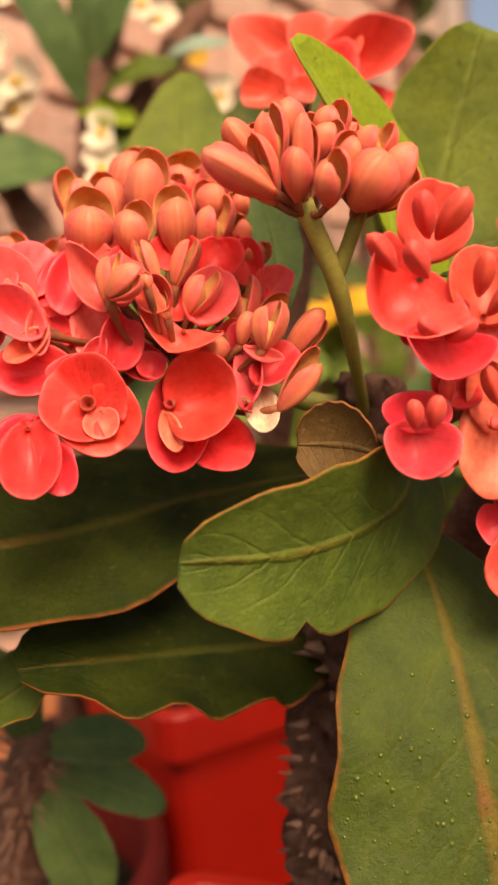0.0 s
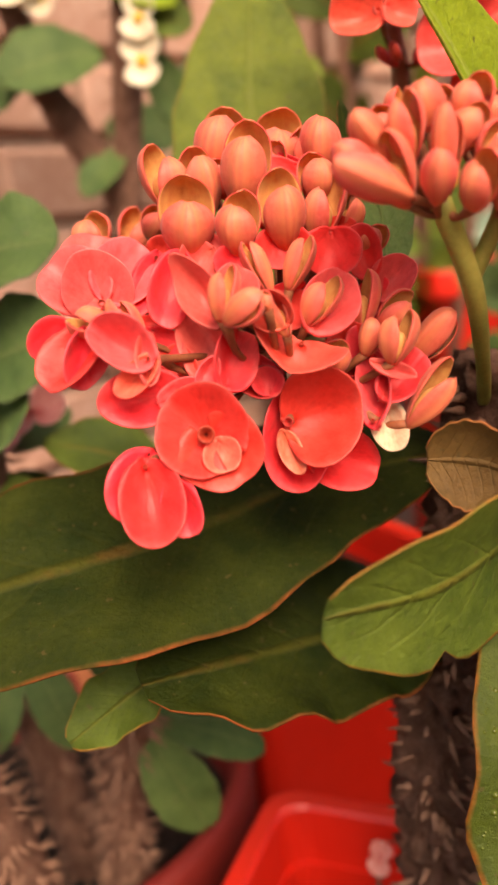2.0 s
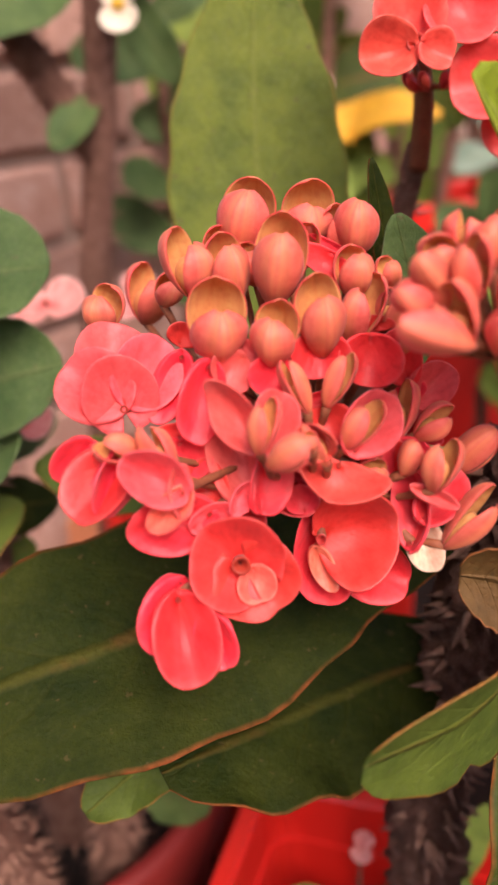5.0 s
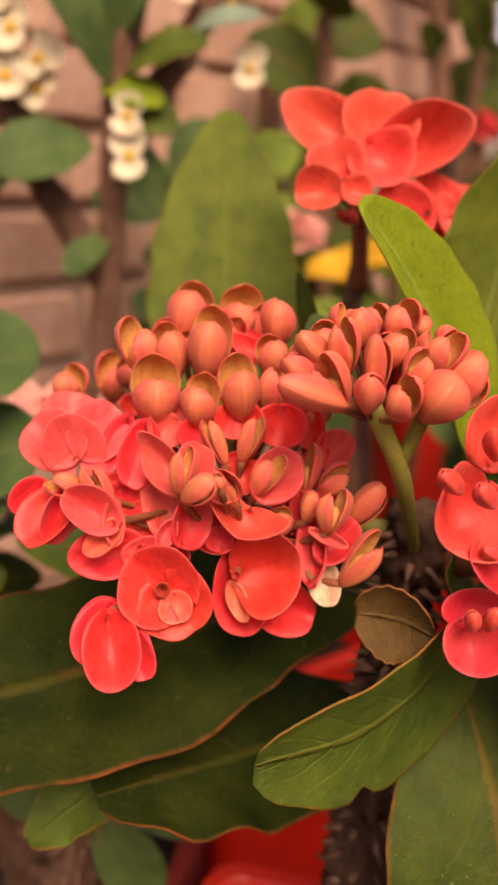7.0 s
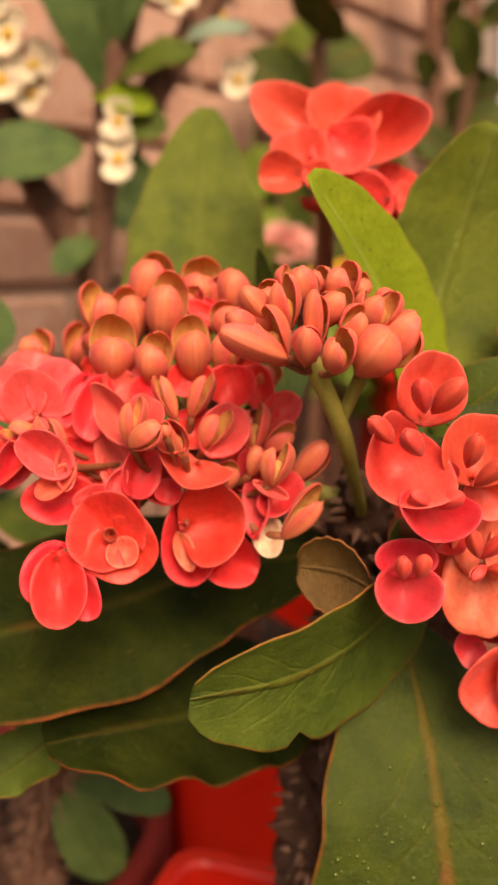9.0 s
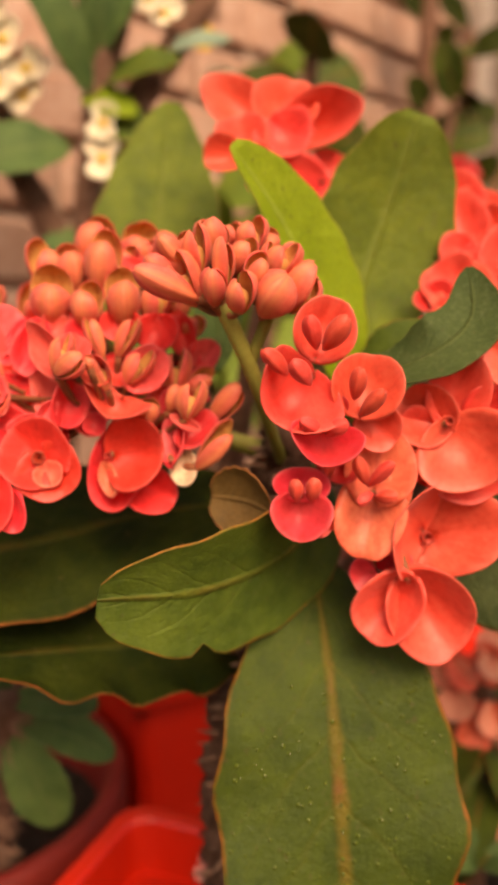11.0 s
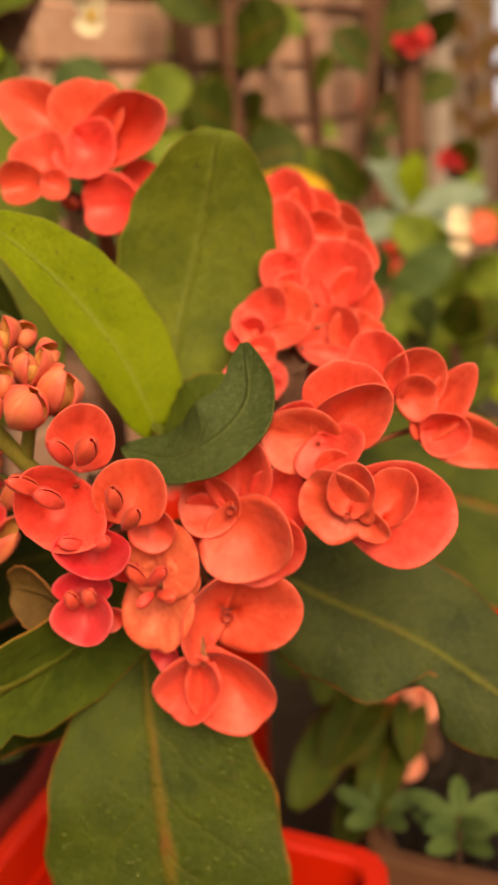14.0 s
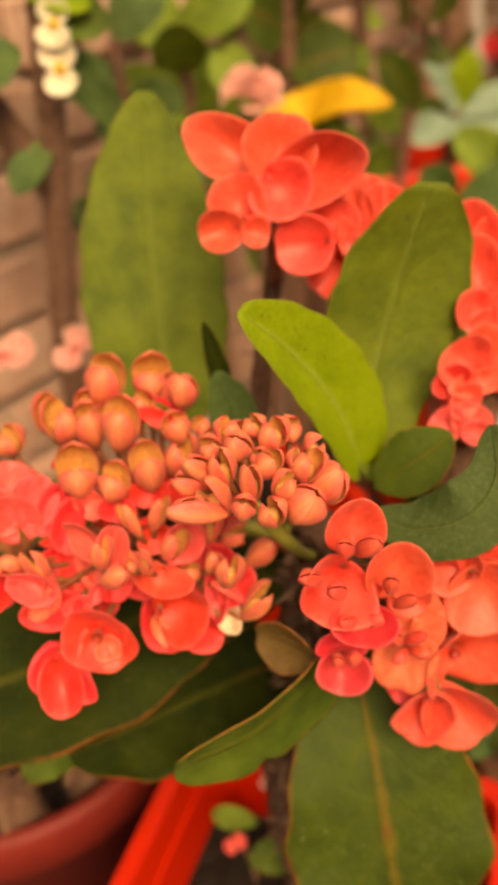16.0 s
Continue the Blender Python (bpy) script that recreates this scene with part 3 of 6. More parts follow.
# the brick wall runs from near on the left to far on the right
WALL_A, WALL_B = np.array((-0.50, 0.611)), np.array((0.455, 1.834))
WALL_DIR = unit(WALL_B - WALL_A)
WALL_LEN = float(np.linalg.norm(WALL_B - WALL_A))
WALL_TURN = math.degrees(math.atan2(WALL_DIR[1], WALL_DIR[0]))
WALL_AT = pose(WALL_A[0], WALL_A[1], 0, 0, 0, WALL_TURN)
wall = slab("wall_north", (WALL_LEN, 0.20, 2.2), MORTAR, bevel=0)
wall.matrix_basis = WALL_AT @ pose(WALL_LEN / 2, 0.11, 1.1)
tagged(wall, "pale pinkish brick garden wall with dark mortar joints", "wall", kind="structure")
edge = slab("wall_end", (0.05, 0.24, 2.22), PLASTER, bevel=0.008)
edge.matrix_basis = WALL_AT @ pose(WALL_LEN + 0.026, 0.09, 1.11)
tagged(edge, "pale plastered end of the brick wall", "wall end", kind="structure")
pillar = slab("pillar", (0.24, 0.30, 3.4), STONE, bevel=0.02)
pillar.matrix_basis = pose(0.970, 4.05, 1.70, 0, 0, 8)
tagged(pillar, "weathered grey-brown gate pillar", "pillar", kind="structure")

haze, hn, hl, hb = mat("pale_sky_haze")
hb.inputs["Base Color"].default_value = (0.0, 0.0, 0.0, 1)
hb.inputs["Emission Color"].default_value = (0.55, 0.68, 1.0, 1)
hb.inputs["Emission Strength"].default_value = 1.0
far = slab("backdrop", (60, 0.2, 24), haze, bevel=0)
far.matrix_basis = pose(22, 75, 12)
tagged(far, "pale hazy sky far beyond the yard", "sky", kind="structure")

# ---- pots ----
def square_pot(at, half, height, turn, material, label, soil=0.05, taper=0.80, lip=0.012, group="red plastic pots"):
    """A tapered square pot with a folded rim, open above and filled with soil."""
    top = empty("plant_pot", label, "plant pot", group)
    top.matrix_basis = pose(*at, 0, 0, turn)
    def loop(h, z, r):
        out = []
        for sx, sy in ((1, 1), (-1, 1), (-1, -1), (1, -1)):
            for k in range(4):
                a = math.atan2(sy, sx) + radians(-45 + 30 * k)
                out.append((sx * (h - r) + r * math.cos(a), sy * (h - r) + r * math.sin(a), z))
        return out
    h = half
    rings = [loop(h * taper, 0.0, 0.02), loop(h * 0.96 - lip, height - 0.04, 0.02), loop(h - lip * 0.3, height - 0.038, 0.02), loop(h, height - 0.034, 0.02), loop(h, height - 0.003, 0.02), loop(h - 0.002, height, 0.019),
             loop(h - lip, height, 0.016), loop(h - lip - 0.002, height - 0.003, 0.016), loop((h - lip) * 0.93, height - 0.17, 0.018)]
    verts = [v for r in rings for v in r]
    m = 16
    faces = [(i * m + k, i * m + (k + 1) % m, (i + 1) * m + (k + 1) % m, (i + 1) * m + k) for i in range(len(rings) - 1) for k in range(m)]
    faces.append(tuple(range(m))[::-1])
    mesh_object("pot_body", verts, faces, material, top, smooth=False)
    soil_sheet(top, (h - lip) * (1 - 0.07 * soil / 0.17) - 0.001, height - soil, square=True)
    return top


def soil_sheet(top, reach, z, square=False, seed=3):
    rr = np.random.RandomState(seed)
    n = 22
    verts, faces = [], []
    for i in range(n + 1):
        for j in range(n + 1):
            x, y = (i / n * 2 - 1), (j / n * 2 - 1)
            if not square:
                k = max(abs(x), abs(y)) / (math.hypot(x, y) + 1e-9)
                x, y = x * k, y * k
            e = max(abs(x), abs(y)) if square else math.hypot(x, y)
            verts.append((x * reach, y * reach, z + (rr.uniform(-0.007, 0.007) if e < 0.97 else 0)))
    faces = [(i * (n + 1) + j, (i + 1) * (n + 1) + j, (i + 1) * (n + 1) + j + 1, i * (n + 1) + j + 1) for i in range(n) for j in range(n)]
    return mesh_object("soil", verts, faces, SOIL, top, "dark crumbly soil", smooth=False)


def round_pot(at, radius, height, material, label, soil=0.06, group="red plastic pots"):
    top = empty("plant_pot", label, "plant pot", group)
    top.matrix_basis = pose(*at)
    r, h = radius, height
    turned(material, "pot_body", [(0.001, 0.0), (r * 0.68, 0.0), (r * 0.70, 0.006), (r * 0.91, h - 0.055), (r * 0.97, h - 0.05), (r, h - 0.045), (r, h - 0.006), (r - 0.004, h), (r - 0.012, h), (r - 0.016, h - 0.006), (r * 0.86, h - 0.10)], 48, top)
    soil_sheet(top, r * 0.885, h - soil)
    return top


main_pot = square_pot((0.016, 0.319, 0.0), 0.132, 0.316, -20.0, POT_RED, "bright red square plastic pot with a folded rim", soil=0.094)
# worn printing on the inner wall of the rim
mark = empty("pot_marking", "worn grey printed bars inside the pot rim", "marking")
for k in range(3):
    b = slab("bar", (0.020 - 0.004 * k, 0.0008, 0.004), PRINT, mark, bevel=0)
    b.matrix_basis = pose(0.128, 0.3965, 0.281 - 0.008 * k, 0, 0, -20)
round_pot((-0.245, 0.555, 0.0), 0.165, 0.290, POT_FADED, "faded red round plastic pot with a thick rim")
square_pot((-0.040, 0.735, 0.0), 0.118, 0.372, 32.0, POT_RED, "bright red square plastic pot standing behind the others")
square_pot((0.290, 0.500, 0.0), 0.098, 0.270, -20.0, POT_BROWN, "brown square pot of the small coral plant", soil=0.02, group="")
square_pot((0.292, 0.835, 0.0), 0.060, 0.345, -12.0, POT_WHITE, "off-white square plastic pot", group="")
square_pot((0.265, 0.705, 0.0), 0.046, 0.352, -12.0, POT_RED, "small red square plastic pot before a white one")
square_pot((0.345, 0.990, 0.0), 0.09, 0.27, 4.0, POT_RED, "red square plastic pot beside a white one")
round_pot((-0.205, 0.815, 0.0), 0.120, 0.30, POT_CLAY, "orange clay pot before the brick wall", group="")
square_pot((0.262, 1.285, 0.0), 0.105, 0.575, 12.0, POT_RED, "red plastic pot of the grey-leaved plant")
round_pot((0.480, 0.430, 0.0), 0.100, 0.27, POT_CLAY, "brown clay pot at the side", group="")

# ---- the large flowering plant ----
plant = empty("crown_of_thorns_plant", "large crown of thorns with red flower heads and broad green leaves", "potted plant")
STEM = [(0.036, 0.345, 0.195), (0.022, 0.352, 0.40), (0.034, 0.350, 0.50), (0.050, 0.340, 0.615)]
tube("stem", STEM, [0.0145, 0.0150, 0.0145, 0.012], BARK, plant, "dark brown thorny stem", count=90, sides=24, knobs=0.50)
thorns(plant, STEM, 0.0150, 420, 0.0125, 5, base=0.17)
BRANCH = [(0.034, 0.350, 0.46), (0.09, 0.365, 0.53), (0.125, 0.355, 0.62), (0.150, 0.395, 0.68)]
tube("branch", BRANCH, [0.014, 0.013, 0.011, 0.007], BARK, plant, "dark brown thorny branch", count=26, sides=12, knobs=0.1)
thorns(plant, BRANCH, 0.012, 70, 0.012, 6)

# leaves
leaf(plant, [(0.066, 0.335, 0.590), (0.052, 0.300, 0.568), (0.016, 0.262, 0.561), (-0.024, 0.238, 0.565)], 0.064, (0.35, -0.88, -0.22), LEAF, fold=6, curl=(10, 14), shape=(1.0, 0.42), notch=(0.68, -1, 0.25), label="glossy green leaf with a nicked orange margin")
roll = leaf(plant, [(0.0153, 0.2867, 0.5932), (0.0244, 0.2839, 0.5930), (0.0332, 0.2791, 0.5922), (0.0412, 0.2719, 0.5898)], 0.034, (-0.74, -0.67, 0.05), LEAF_ROLL, fold=10, curl=(34, 50), shape=(1.1, 0.36), name="leaf_margin", label="rolled brownish leaf margin with an orange edge")
hanging = leaf(plant, [(0.060, 0.330, 0.556), (0.064, 0.296, 0.532), (0.068, 0.274, 0.500), (0.071, 0.260, 0.460), (0.074, 0.250, 0.415), (0.077, 0.246, 0.368)], 0.106, (0.08, -0.62, 0.78), LEAF_OLIVE, fold=6, curl=(-6, -8), shape=(1.12, 0.74), wave=0.09, label="broad hanging olive leaf with water drops and a reddish rib")
# shade beneath the first head is in the dark colour of these two leaves
leaf(plant, [(0.035, 0.352, 0.575), (-0.022, 0.350, 0.568), (-0.075, 0.325, 0.560), (-0.135, 0.300, 0.556), (-0.200, 0.285, 0.545)], 0.096, (0.05, -0.52, 0.85), LEAF_DARK, fold=5, curl=(-8, -10), shape=(1.05, 0.55), wave=0.05, label="broad green leaf with a pale rib, darkened as shade under the flowers")
leaf(plant, [(0.036, 0.362, 0.500), (0.005, 0.352, 0.500), (-0.045, 0.318, 0.510), (-0.090, 0.288, 0.518)], 0.078, (0.05, -0.5, 0.86), LEAF_DARK, fold=4, curl=(12, 4), shape=(0.95, 0.5), wave=0.13, waves=4.3, label="torn leaf with a browned margin, darkened as shade under the flowers")
leaf(plant, [(-0.075, 0.320, 0.512), (-0.100, 0.312, 0.500), (-0.124, 0.300, 0.488)], 0.030, (0.1, -0.6, 0.8), LEAF, fold=8, curl=(20, 20), shape=(1.1, 0.5), wave=0.2, label="small curled leaf tip")
leaf(plant, [(0.074, 0.352, 0.636), (0.063, 0.346, 0.675), (0.044, 0.333, 0.712), (0.023, 0.3166, 0.741)], 0.049, (0.54, -0.79, 0.25), LEAF_LIME, fold=20, curl=(30, -6), shape=(0.80, 0.5), label="young lime green leaf folded along its rib")
leaf(plant, [(0.080, 0.350, 0.630), (0.084, 0.378, 0.670), (0.098, 0.390, 0.715), (0.114, 0.384, 0.767)], 0.078, (0.36, -0.92, 0.05), LEAF_UP, fold=5, curl=(8, 16), shape=(1.25, 0.5), wave=0.04, label="upright broad olive green leaf")
leaf(plant, [(0.0698, 0.2963, 0.6493), (0.0894, 0.2844, 0.6474), (0.1094, 0.2782, 0.6569), (0.1220, 0.2865, 0.6690), (0.1222, 0.2965, 0.6885)], 0.033, (-0.15, -0.18, 0.97), LEAF_DULL, up_tip=(-0.35, -0.93, 0.15), fold=8, curl=(10, 10), shape=(1.0, 0.66), label="small dark leaf curling upwards")
leaf(plant, [(0.078, 0.345, 0.632), (0.096, 0.335, 0.648), (0.114, 0.332, 0.664)], 0.032, (-0.1, -0.7, 0.7), LEAF, fold=10, label="small inner green leaf")
right_leaf = leaf(plant, [(0.100, 0.350, 0.580), (0.140, 0.325, 0.561), (0.191, 0.302, 0.543), (0.252, 0.280, 0.500)], 0.074, (0.12, -0.74, 0.66), LEAF_DEEP, fold=4, curl=(-10, -34), shape=(1.0, 0.55), wave=0.14, waves=2.0, notch=(0.64, 1, 0.8, 0.06), label="broad green leaf with a wavy margin and yellow rib")
leaf(plant, [(0.130, 0.380, 0.580), (0.195, 0.390, 0.578), (0.245, 0.385, 0.566), (0.320, 0.378, 0.540)], 0.120, (0.0, -0.55, 0.83), LEAF_OLIVE, fold=3, curl=(-6, -6), shape=(1.0, 0.55), label="broad olive leaf behind the coral flowers")
leaf(plant, [(0.010, 0.368, 0.640), (0.008, 0.372, 0.680), (0.003, 0.372, 0.715)], 0.012, (0.3, -0.9, 0.2), LEAF_DARK, fold=16, label="narrow dark young leaf")
leaf(plant, [(0.014, 0.350, 0.640), (0.014, 0.352, 0.670), (0.008, 0.352, 0.698)], 0.024, (0.1, -0.9, 0.2), LEAF_BLUE, fold=12, label="small blue-green young leaf")

def head_bud(foot, tip, width, front, gap):
    at = np.array(foot)
    bud(plant, foot, tip, width, front, gap, BUD, BUD_IN, "orange-red flower bud with a pale split", np.array(HUB) * 0.55 + at * 0.45 - np.array((0, -0.004, 0.010)))


def tight_bud(foot, tip, width, front, gap):
    bud(plant, foot, tip, width, front, gap, BUD, BUD_IN, "slim orange-red bud of the tight bud head", FORK_L if foot[0] < 0.030 else FORK_R, 0.1)


def throat_bud(foot, tip, width, front, gap):
    bud(plant, foot, tip, width, front, gap, CORAL, CRIMSON, "young coral bud in a flower's throat", close=0.15)


HUB = (-0.030, 0.318, 0.630)
HUB3, HUB4, HUB5 = (0.085, 0.300, 0.610), (0.165, 0.312, 0.635), (0.152, 0.400, 0.680)
FORK_L, FORK_R = (0.022, 0.276, 0.672), (0.041, 0.278, 0.672)
tube("flower_head_stalk", [(0.045, 0.345, 0.600), (0.012, 0.348, 0.610), (-0.022, 0.335, 0.632), (-0.038, 0.328, 0.658)], [0.005, 0.0042, 0.0035, 0.003], STALK, plant, count=16)
# first flower head: open red flowers below, fat splitting buds above
bloom(plant, (-0.0542, 0.2741, 0.612), (0.09, -0.96, 0.27), 0.0028, RED, [
     ((-0.0533, 0.2715, 0.612), (-0.67, 0.06, 0.74), (0.14, -0.97, 0.20), 0.0175, 0.0291, 0.44, RED, 0, 0.15),
     ((-0.052, 0.2729, 0.6101), (0.52, -0.27, -0.81), (0.04, -0.94, 0.34), 0.0164, 0.0279, 0.40, RED, 0, 0.22)], HUB, "open red cup-shaped flower with a peach gland lobe", lobe=((-0.0507, 0.2745, 0.61), (0.19, -0.48, -0.86), (0.04, -0.87, 0.50), 0.0113, 0.0122, 0.35))
bloom(plant, (-0.0284, 0.2885, 0.6098), (-0.17, -0.94, 0.28), 0.0017, RED, [
     ((-0.029, 0.29, 0.6093), (0.93, -0.31, 0.19), (-0.34, -0.92, 0.19), 0.0267, 0.0321, 0.36),
     ((-0.0226, 0.2957, 0.6205), (-0.19, -0.35, -0.92), (0.01, -0.93, 0.36), 0.0375, 0.0227, 0.42),
     ((-0.0219, 0.2937, 0.5992), (0.87, -0.37, -0.32), (-0.24, -0.90, 0.37), 0.0251, 0.0209, 0.30),
     ((-0.0333, 0.2876, 0.6199), (-0.11, 0.19, 0.98), (0.02, -0.98, 0.20), 0.0093, 0.0109, 0.30, CRIMSON)], HUB, "open red cup-shaped flower with overlapping rounded bracts", lobe=((-0.0305, 0.2876, 0.607), (0.29, -0.43, -0.86), (-0.05, -0.90, 0.43), 0.0151, 0.0081, 0.35))
bloom(plant, (-0.0733, 0.2675, 0.6054), (0.29, -0.83, 0.48), 0.0008, RED, [
     ((-0.0732, 0.2669, 0.6071), (0.16, -0.57, -0.80), (0.16, -0.79, 0.59), 0.0272, 0.0204, 0.34),
     ((-0.072, 0.2723, 0.6083), (-0.39, -0.52, -0.76), (0.42, -0.84, 0.35), 0.0243, 0.0193, 0.20),
     ((-0.0662, 0.2659, 0.5998), (0.32, -0.38, -0.87), (-0.24, -0.92, 0.31), 0.0180, 0.0139, 0.30)], HUB, "red flower hanging with its bracts half closed")
bloom(plant, (-0.087, 0.3047, 0.6529), (0.22, -0.97, 0.14), 0.0012, PINK, [
     ((-0.0865, 0.3032, 0.6521), (-0.13, -0.03, 0.99), (0.26, -0.97, 0.01), 0.0188, 0.0243, 0.30, PINK, 0, 0.3),
     ((-0.0861, 0.3041, 0.6541), (-0.76, 0.05, 0.65), (0.17, -0.95, 0.28), 0.0234, 0.0244, 0.25),
     ((-0.0853, 0.3057, 0.6541), (0.57, 0.37, 0.73), (0.25, -0.93, 0.28), 0.0242, 0.0223, 0.25),
     ((-0.0915, 0.312, 0.6579), (0.07, 0.53, 0.85), (0.27, -0.83, 0.50), 0.0225, 0.0237, 0.20)], HUB, "bleached pinkish flower at the edge of the head")
bloom(plant, (-0.0868, 0.2854, 0.6449), (0.34, -0.82, 0.46), 0.0006, RED, [
     ((-0.0863, 0.2848, 0.6465), (-0.67, -0.48, -0.57), (-0.08, -0.71, 0.70), 0.0241, 0.0218, 0.30),
     ((-0.0865, 0.2825, 0.6465), (-0.26, -0.38, -0.89), (0.68, -0.72, 0.11), 0.0194, 0.0160, 0.30, CRIMSON),
     ((-0.0952, 0.2879, 0.6491), (-0.61, -0.40, -0.68), (0.28, -0.91, 0.29), 0.0155, 0.0156, 0.30)], HUB, "dark red folded flower at the edge of the head")
bloom(plant, (-0.069, 0.2739, 0.6374), (0.32, -0.90, 0.29), 0.0006, PINK, [
     ((-0.0678, 0.2727, 0.6371), (-0.75, -0.20, 0.64), (0.39, -0.91, 0.17), 0.0216, 0.0153, 0.55),
     ((-0.0674, 0.2752, 0.6376), (-0.68, -0.45, -0.57), (0.24, -0.88, 0.41), 0.0168, 0.0090, 0.40, PEACH),
     ((-0.0685, 0.2726, 0.6302), (0.06, 0.18, 0.98), (0.69, -0.72, 0.09), 0.0157, 0.0085, 0.40)], HUB, "half open pinkish flower folded like a boat")
bloom(plant, (-0.0625, 0.2822, 0.625), (0.20, -0.89, 0.40), 0.0006, RED, [
     ((-0.061, 0.2813, 0.6256), (-0.94, -0.34, -0.02), (0.31, -0.87, 0.39), 0.0268, 0.0188, 0.30),
     ((-0.0603, 0.2896, 0.6237), (-0.41, 0.35, 0.84), (0.09, -0.90, 0.42), 0.0162, 0.0148, 0.30),
     ((-0.0677, 0.279, 0.6226), (0.95, 0.07, 0.30), (-0.04, -0.94, 0.33), 0.0146, 0.0095, 0.40, PINK)], HUB, "spreading red flower beneath a boat-shaped one")
bloom(plant, (-0.0492, 0.2893, 0.6247), (0.20, -0.96, 0.21), 0.0007, PINK, [
     ((-0.0492, 0.2875, 0.624), (-0.20, 0.30, 0.93), (-0.12, -0.95, 0.28), 0.0296, 0.0201, 0.30),
     ((-0.0463, 0.2821, 0.6248), (0.37, 0.34, 0.86), (0.51, -0.86, 0.12), 0.0197, 0.0168, 0.30, RED),
     ((-0.0549, 0.2801, 0.6253), (0.56, 0.18, 0.81), (0.27, -0.96, 0.03), 0.0113, 0.0074, 0.50)], HUB, "pinkish red flower seen from behind its stalk")
bloom(plant, (-0.0475, 0.284, 0.6454), (-0.01, -0.96, 0.29), 0.0006, PINK, [
     ((-0.0472, 0.2824, 0.6448), (-0.48, 0.16, 0.86), (-0.12, -0.99, 0.11), 0.0227, 0.0132, 0.45, PINK, 0.12),
     ((-0.0427, 0.2769, 0.6464), (0.26, 0.46, 0.85), (0.09, -0.89, 0.45), 0.0193, 0.0142, 0.45)], HUB, "young pinkish flower with upright pointed bracts")
bloom(plant, (-0.022, 0.289, 0.6347), (0.28, -0.76, 0.58), 0.0008, CORAL, [
     ((-0.0214, 0.2889, 0.6362), (-0.30, -0.90, -0.32), (0.28, -0.41, 0.87), 0.0149, 0.0305, 0.55),
     ((-0.017, 0.2867, 0.6392), (0.52, 0.27, 0.81), (0.22, -0.96, 0.18), 0.0214, 0.0184, 0.35, PINK),
     ((-0.0265, 0.2779, 0.6429), (-0.60, 0.07, 0.80), (-0.18, -0.98, -0.05), 0.0128, 0.0127, 0.45)], HUB, "boat-shaped coral flower holding young buds")
bloom(plant, (-0.0016, 0.2826, 0.6091), (-0.54, -0.77, 0.34), 0.0007, CRIMSON, [
     ((-0.0027, 0.2812, 0.6084), (-0.00, 0.33, 0.94), (-0.73, -0.64, 0.22), 0.0259, 0.0135, 0.50),
     ((-0.0007, 0.2829, 0.6283), (0.83, -0.46, -0.31), (-0.31, -0.85, 0.43), 0.0149, 0.0053, 0.40, PINK),
     ((0.0025, 0.2841, 0.6166), (0.74, 0.30, 0.61), (-0.04, -0.87, 0.49), 0.0199, 0.0145, 0.30),
     ((0.0027, 0.2891, 0.6135), (0.13, -0.51, -0.85), (-0.16, -0.86, 0.49), 0.0170, 0.0126, 0.30, PALE)], HUB, "crimson half closed flower with a faded bract")
bloom(plant, (-0.0086, 0.3089, 0.6676), (-0.10, -0.98, 0.14), 0.0006, RED, [
     ((-0.0087, 0.3078, 0.6687), (-0.07, -0.37, -0.93), (-0.08, -0.92, 0.37), 0.0158, 0.0209, 0.30),
     ((-0.0076, 0.3184, 0.6673), (0.02, -0.10, 1.00), (-0.10, -0.99, -0.09), 0.0056, 0.0173, 0.30)], HUB, "shaded red flower inside the head")
bloom(plant, (-0.0246, 0.308, 0.6699), (-0.03, -0.99, 0.14), 0.0006, RED, [
     ((-0.0247, 0.3068, 0.6709), (0.00, -0.36, -0.93), (-0.03, -0.93, 0.36), 0.0139, 0.0192, 0.30),
     ((-0.0245, 0.3131, 0.6702), (-0.02, -0.10, 1.00), (-0.03, -0.99, -0.10), 0.0048, 0.0157, 0.30)], HUB, "shaded red flower inside the head")
bloom(plant, (-0.0486, 0.3052, 0.666), (0.04, -0.99, 0.17), 0.0006, PINK, [
     ((-0.0479, 0.304, 0.6668), (-0.74, -0.36, -0.57), (0.22, -0.93, 0.31), 0.0123, 0.0147, 0.30),
     ((-0.0478, 0.3088, 0.6662), (0.76, -0.10, 0.64), (-0.14, -0.99, 0.02), 0.0042, 0.0120, 0.30)], HUB, "shaded red flower inside the head")
bloom(plant, (-0.0588, 0.3012, 0.6651), (0.18, -0.97, 0.13), 0.0006, RED, [
     ((-0.058, 0.3003, 0.6665), (-0.29, -0.43, -0.86), (0.34, -0.88, 0.33), 0.0257, 0.0154, 0.30),
     ((-0.0589, 0.3118, 0.6652), (0.34, -0.06, 0.94), (0.02, -1.00, -0.07), 0.0091, 0.0126, 0.30)], HUB, "shaded red flower inside the head")
bloom(plant, (-0.0678, 0.3132, 0.6653), (0.01, -0.98, 0.22), 0.0007, RED, [
     ((-0.0674, 0.3123, 0.6667), (-0.42, -0.43, -0.80), (0.00, -0.88, 0.47), 0.0232, 0.0137, 0.30),
     ((-0.0695, 0.3306, 0.6642), (0.48, -0.05, 0.87), (0.01, -1.00, -0.06), 0.0084, 0.0113, 0.30)], HUB, "shaded red flower inside the head")
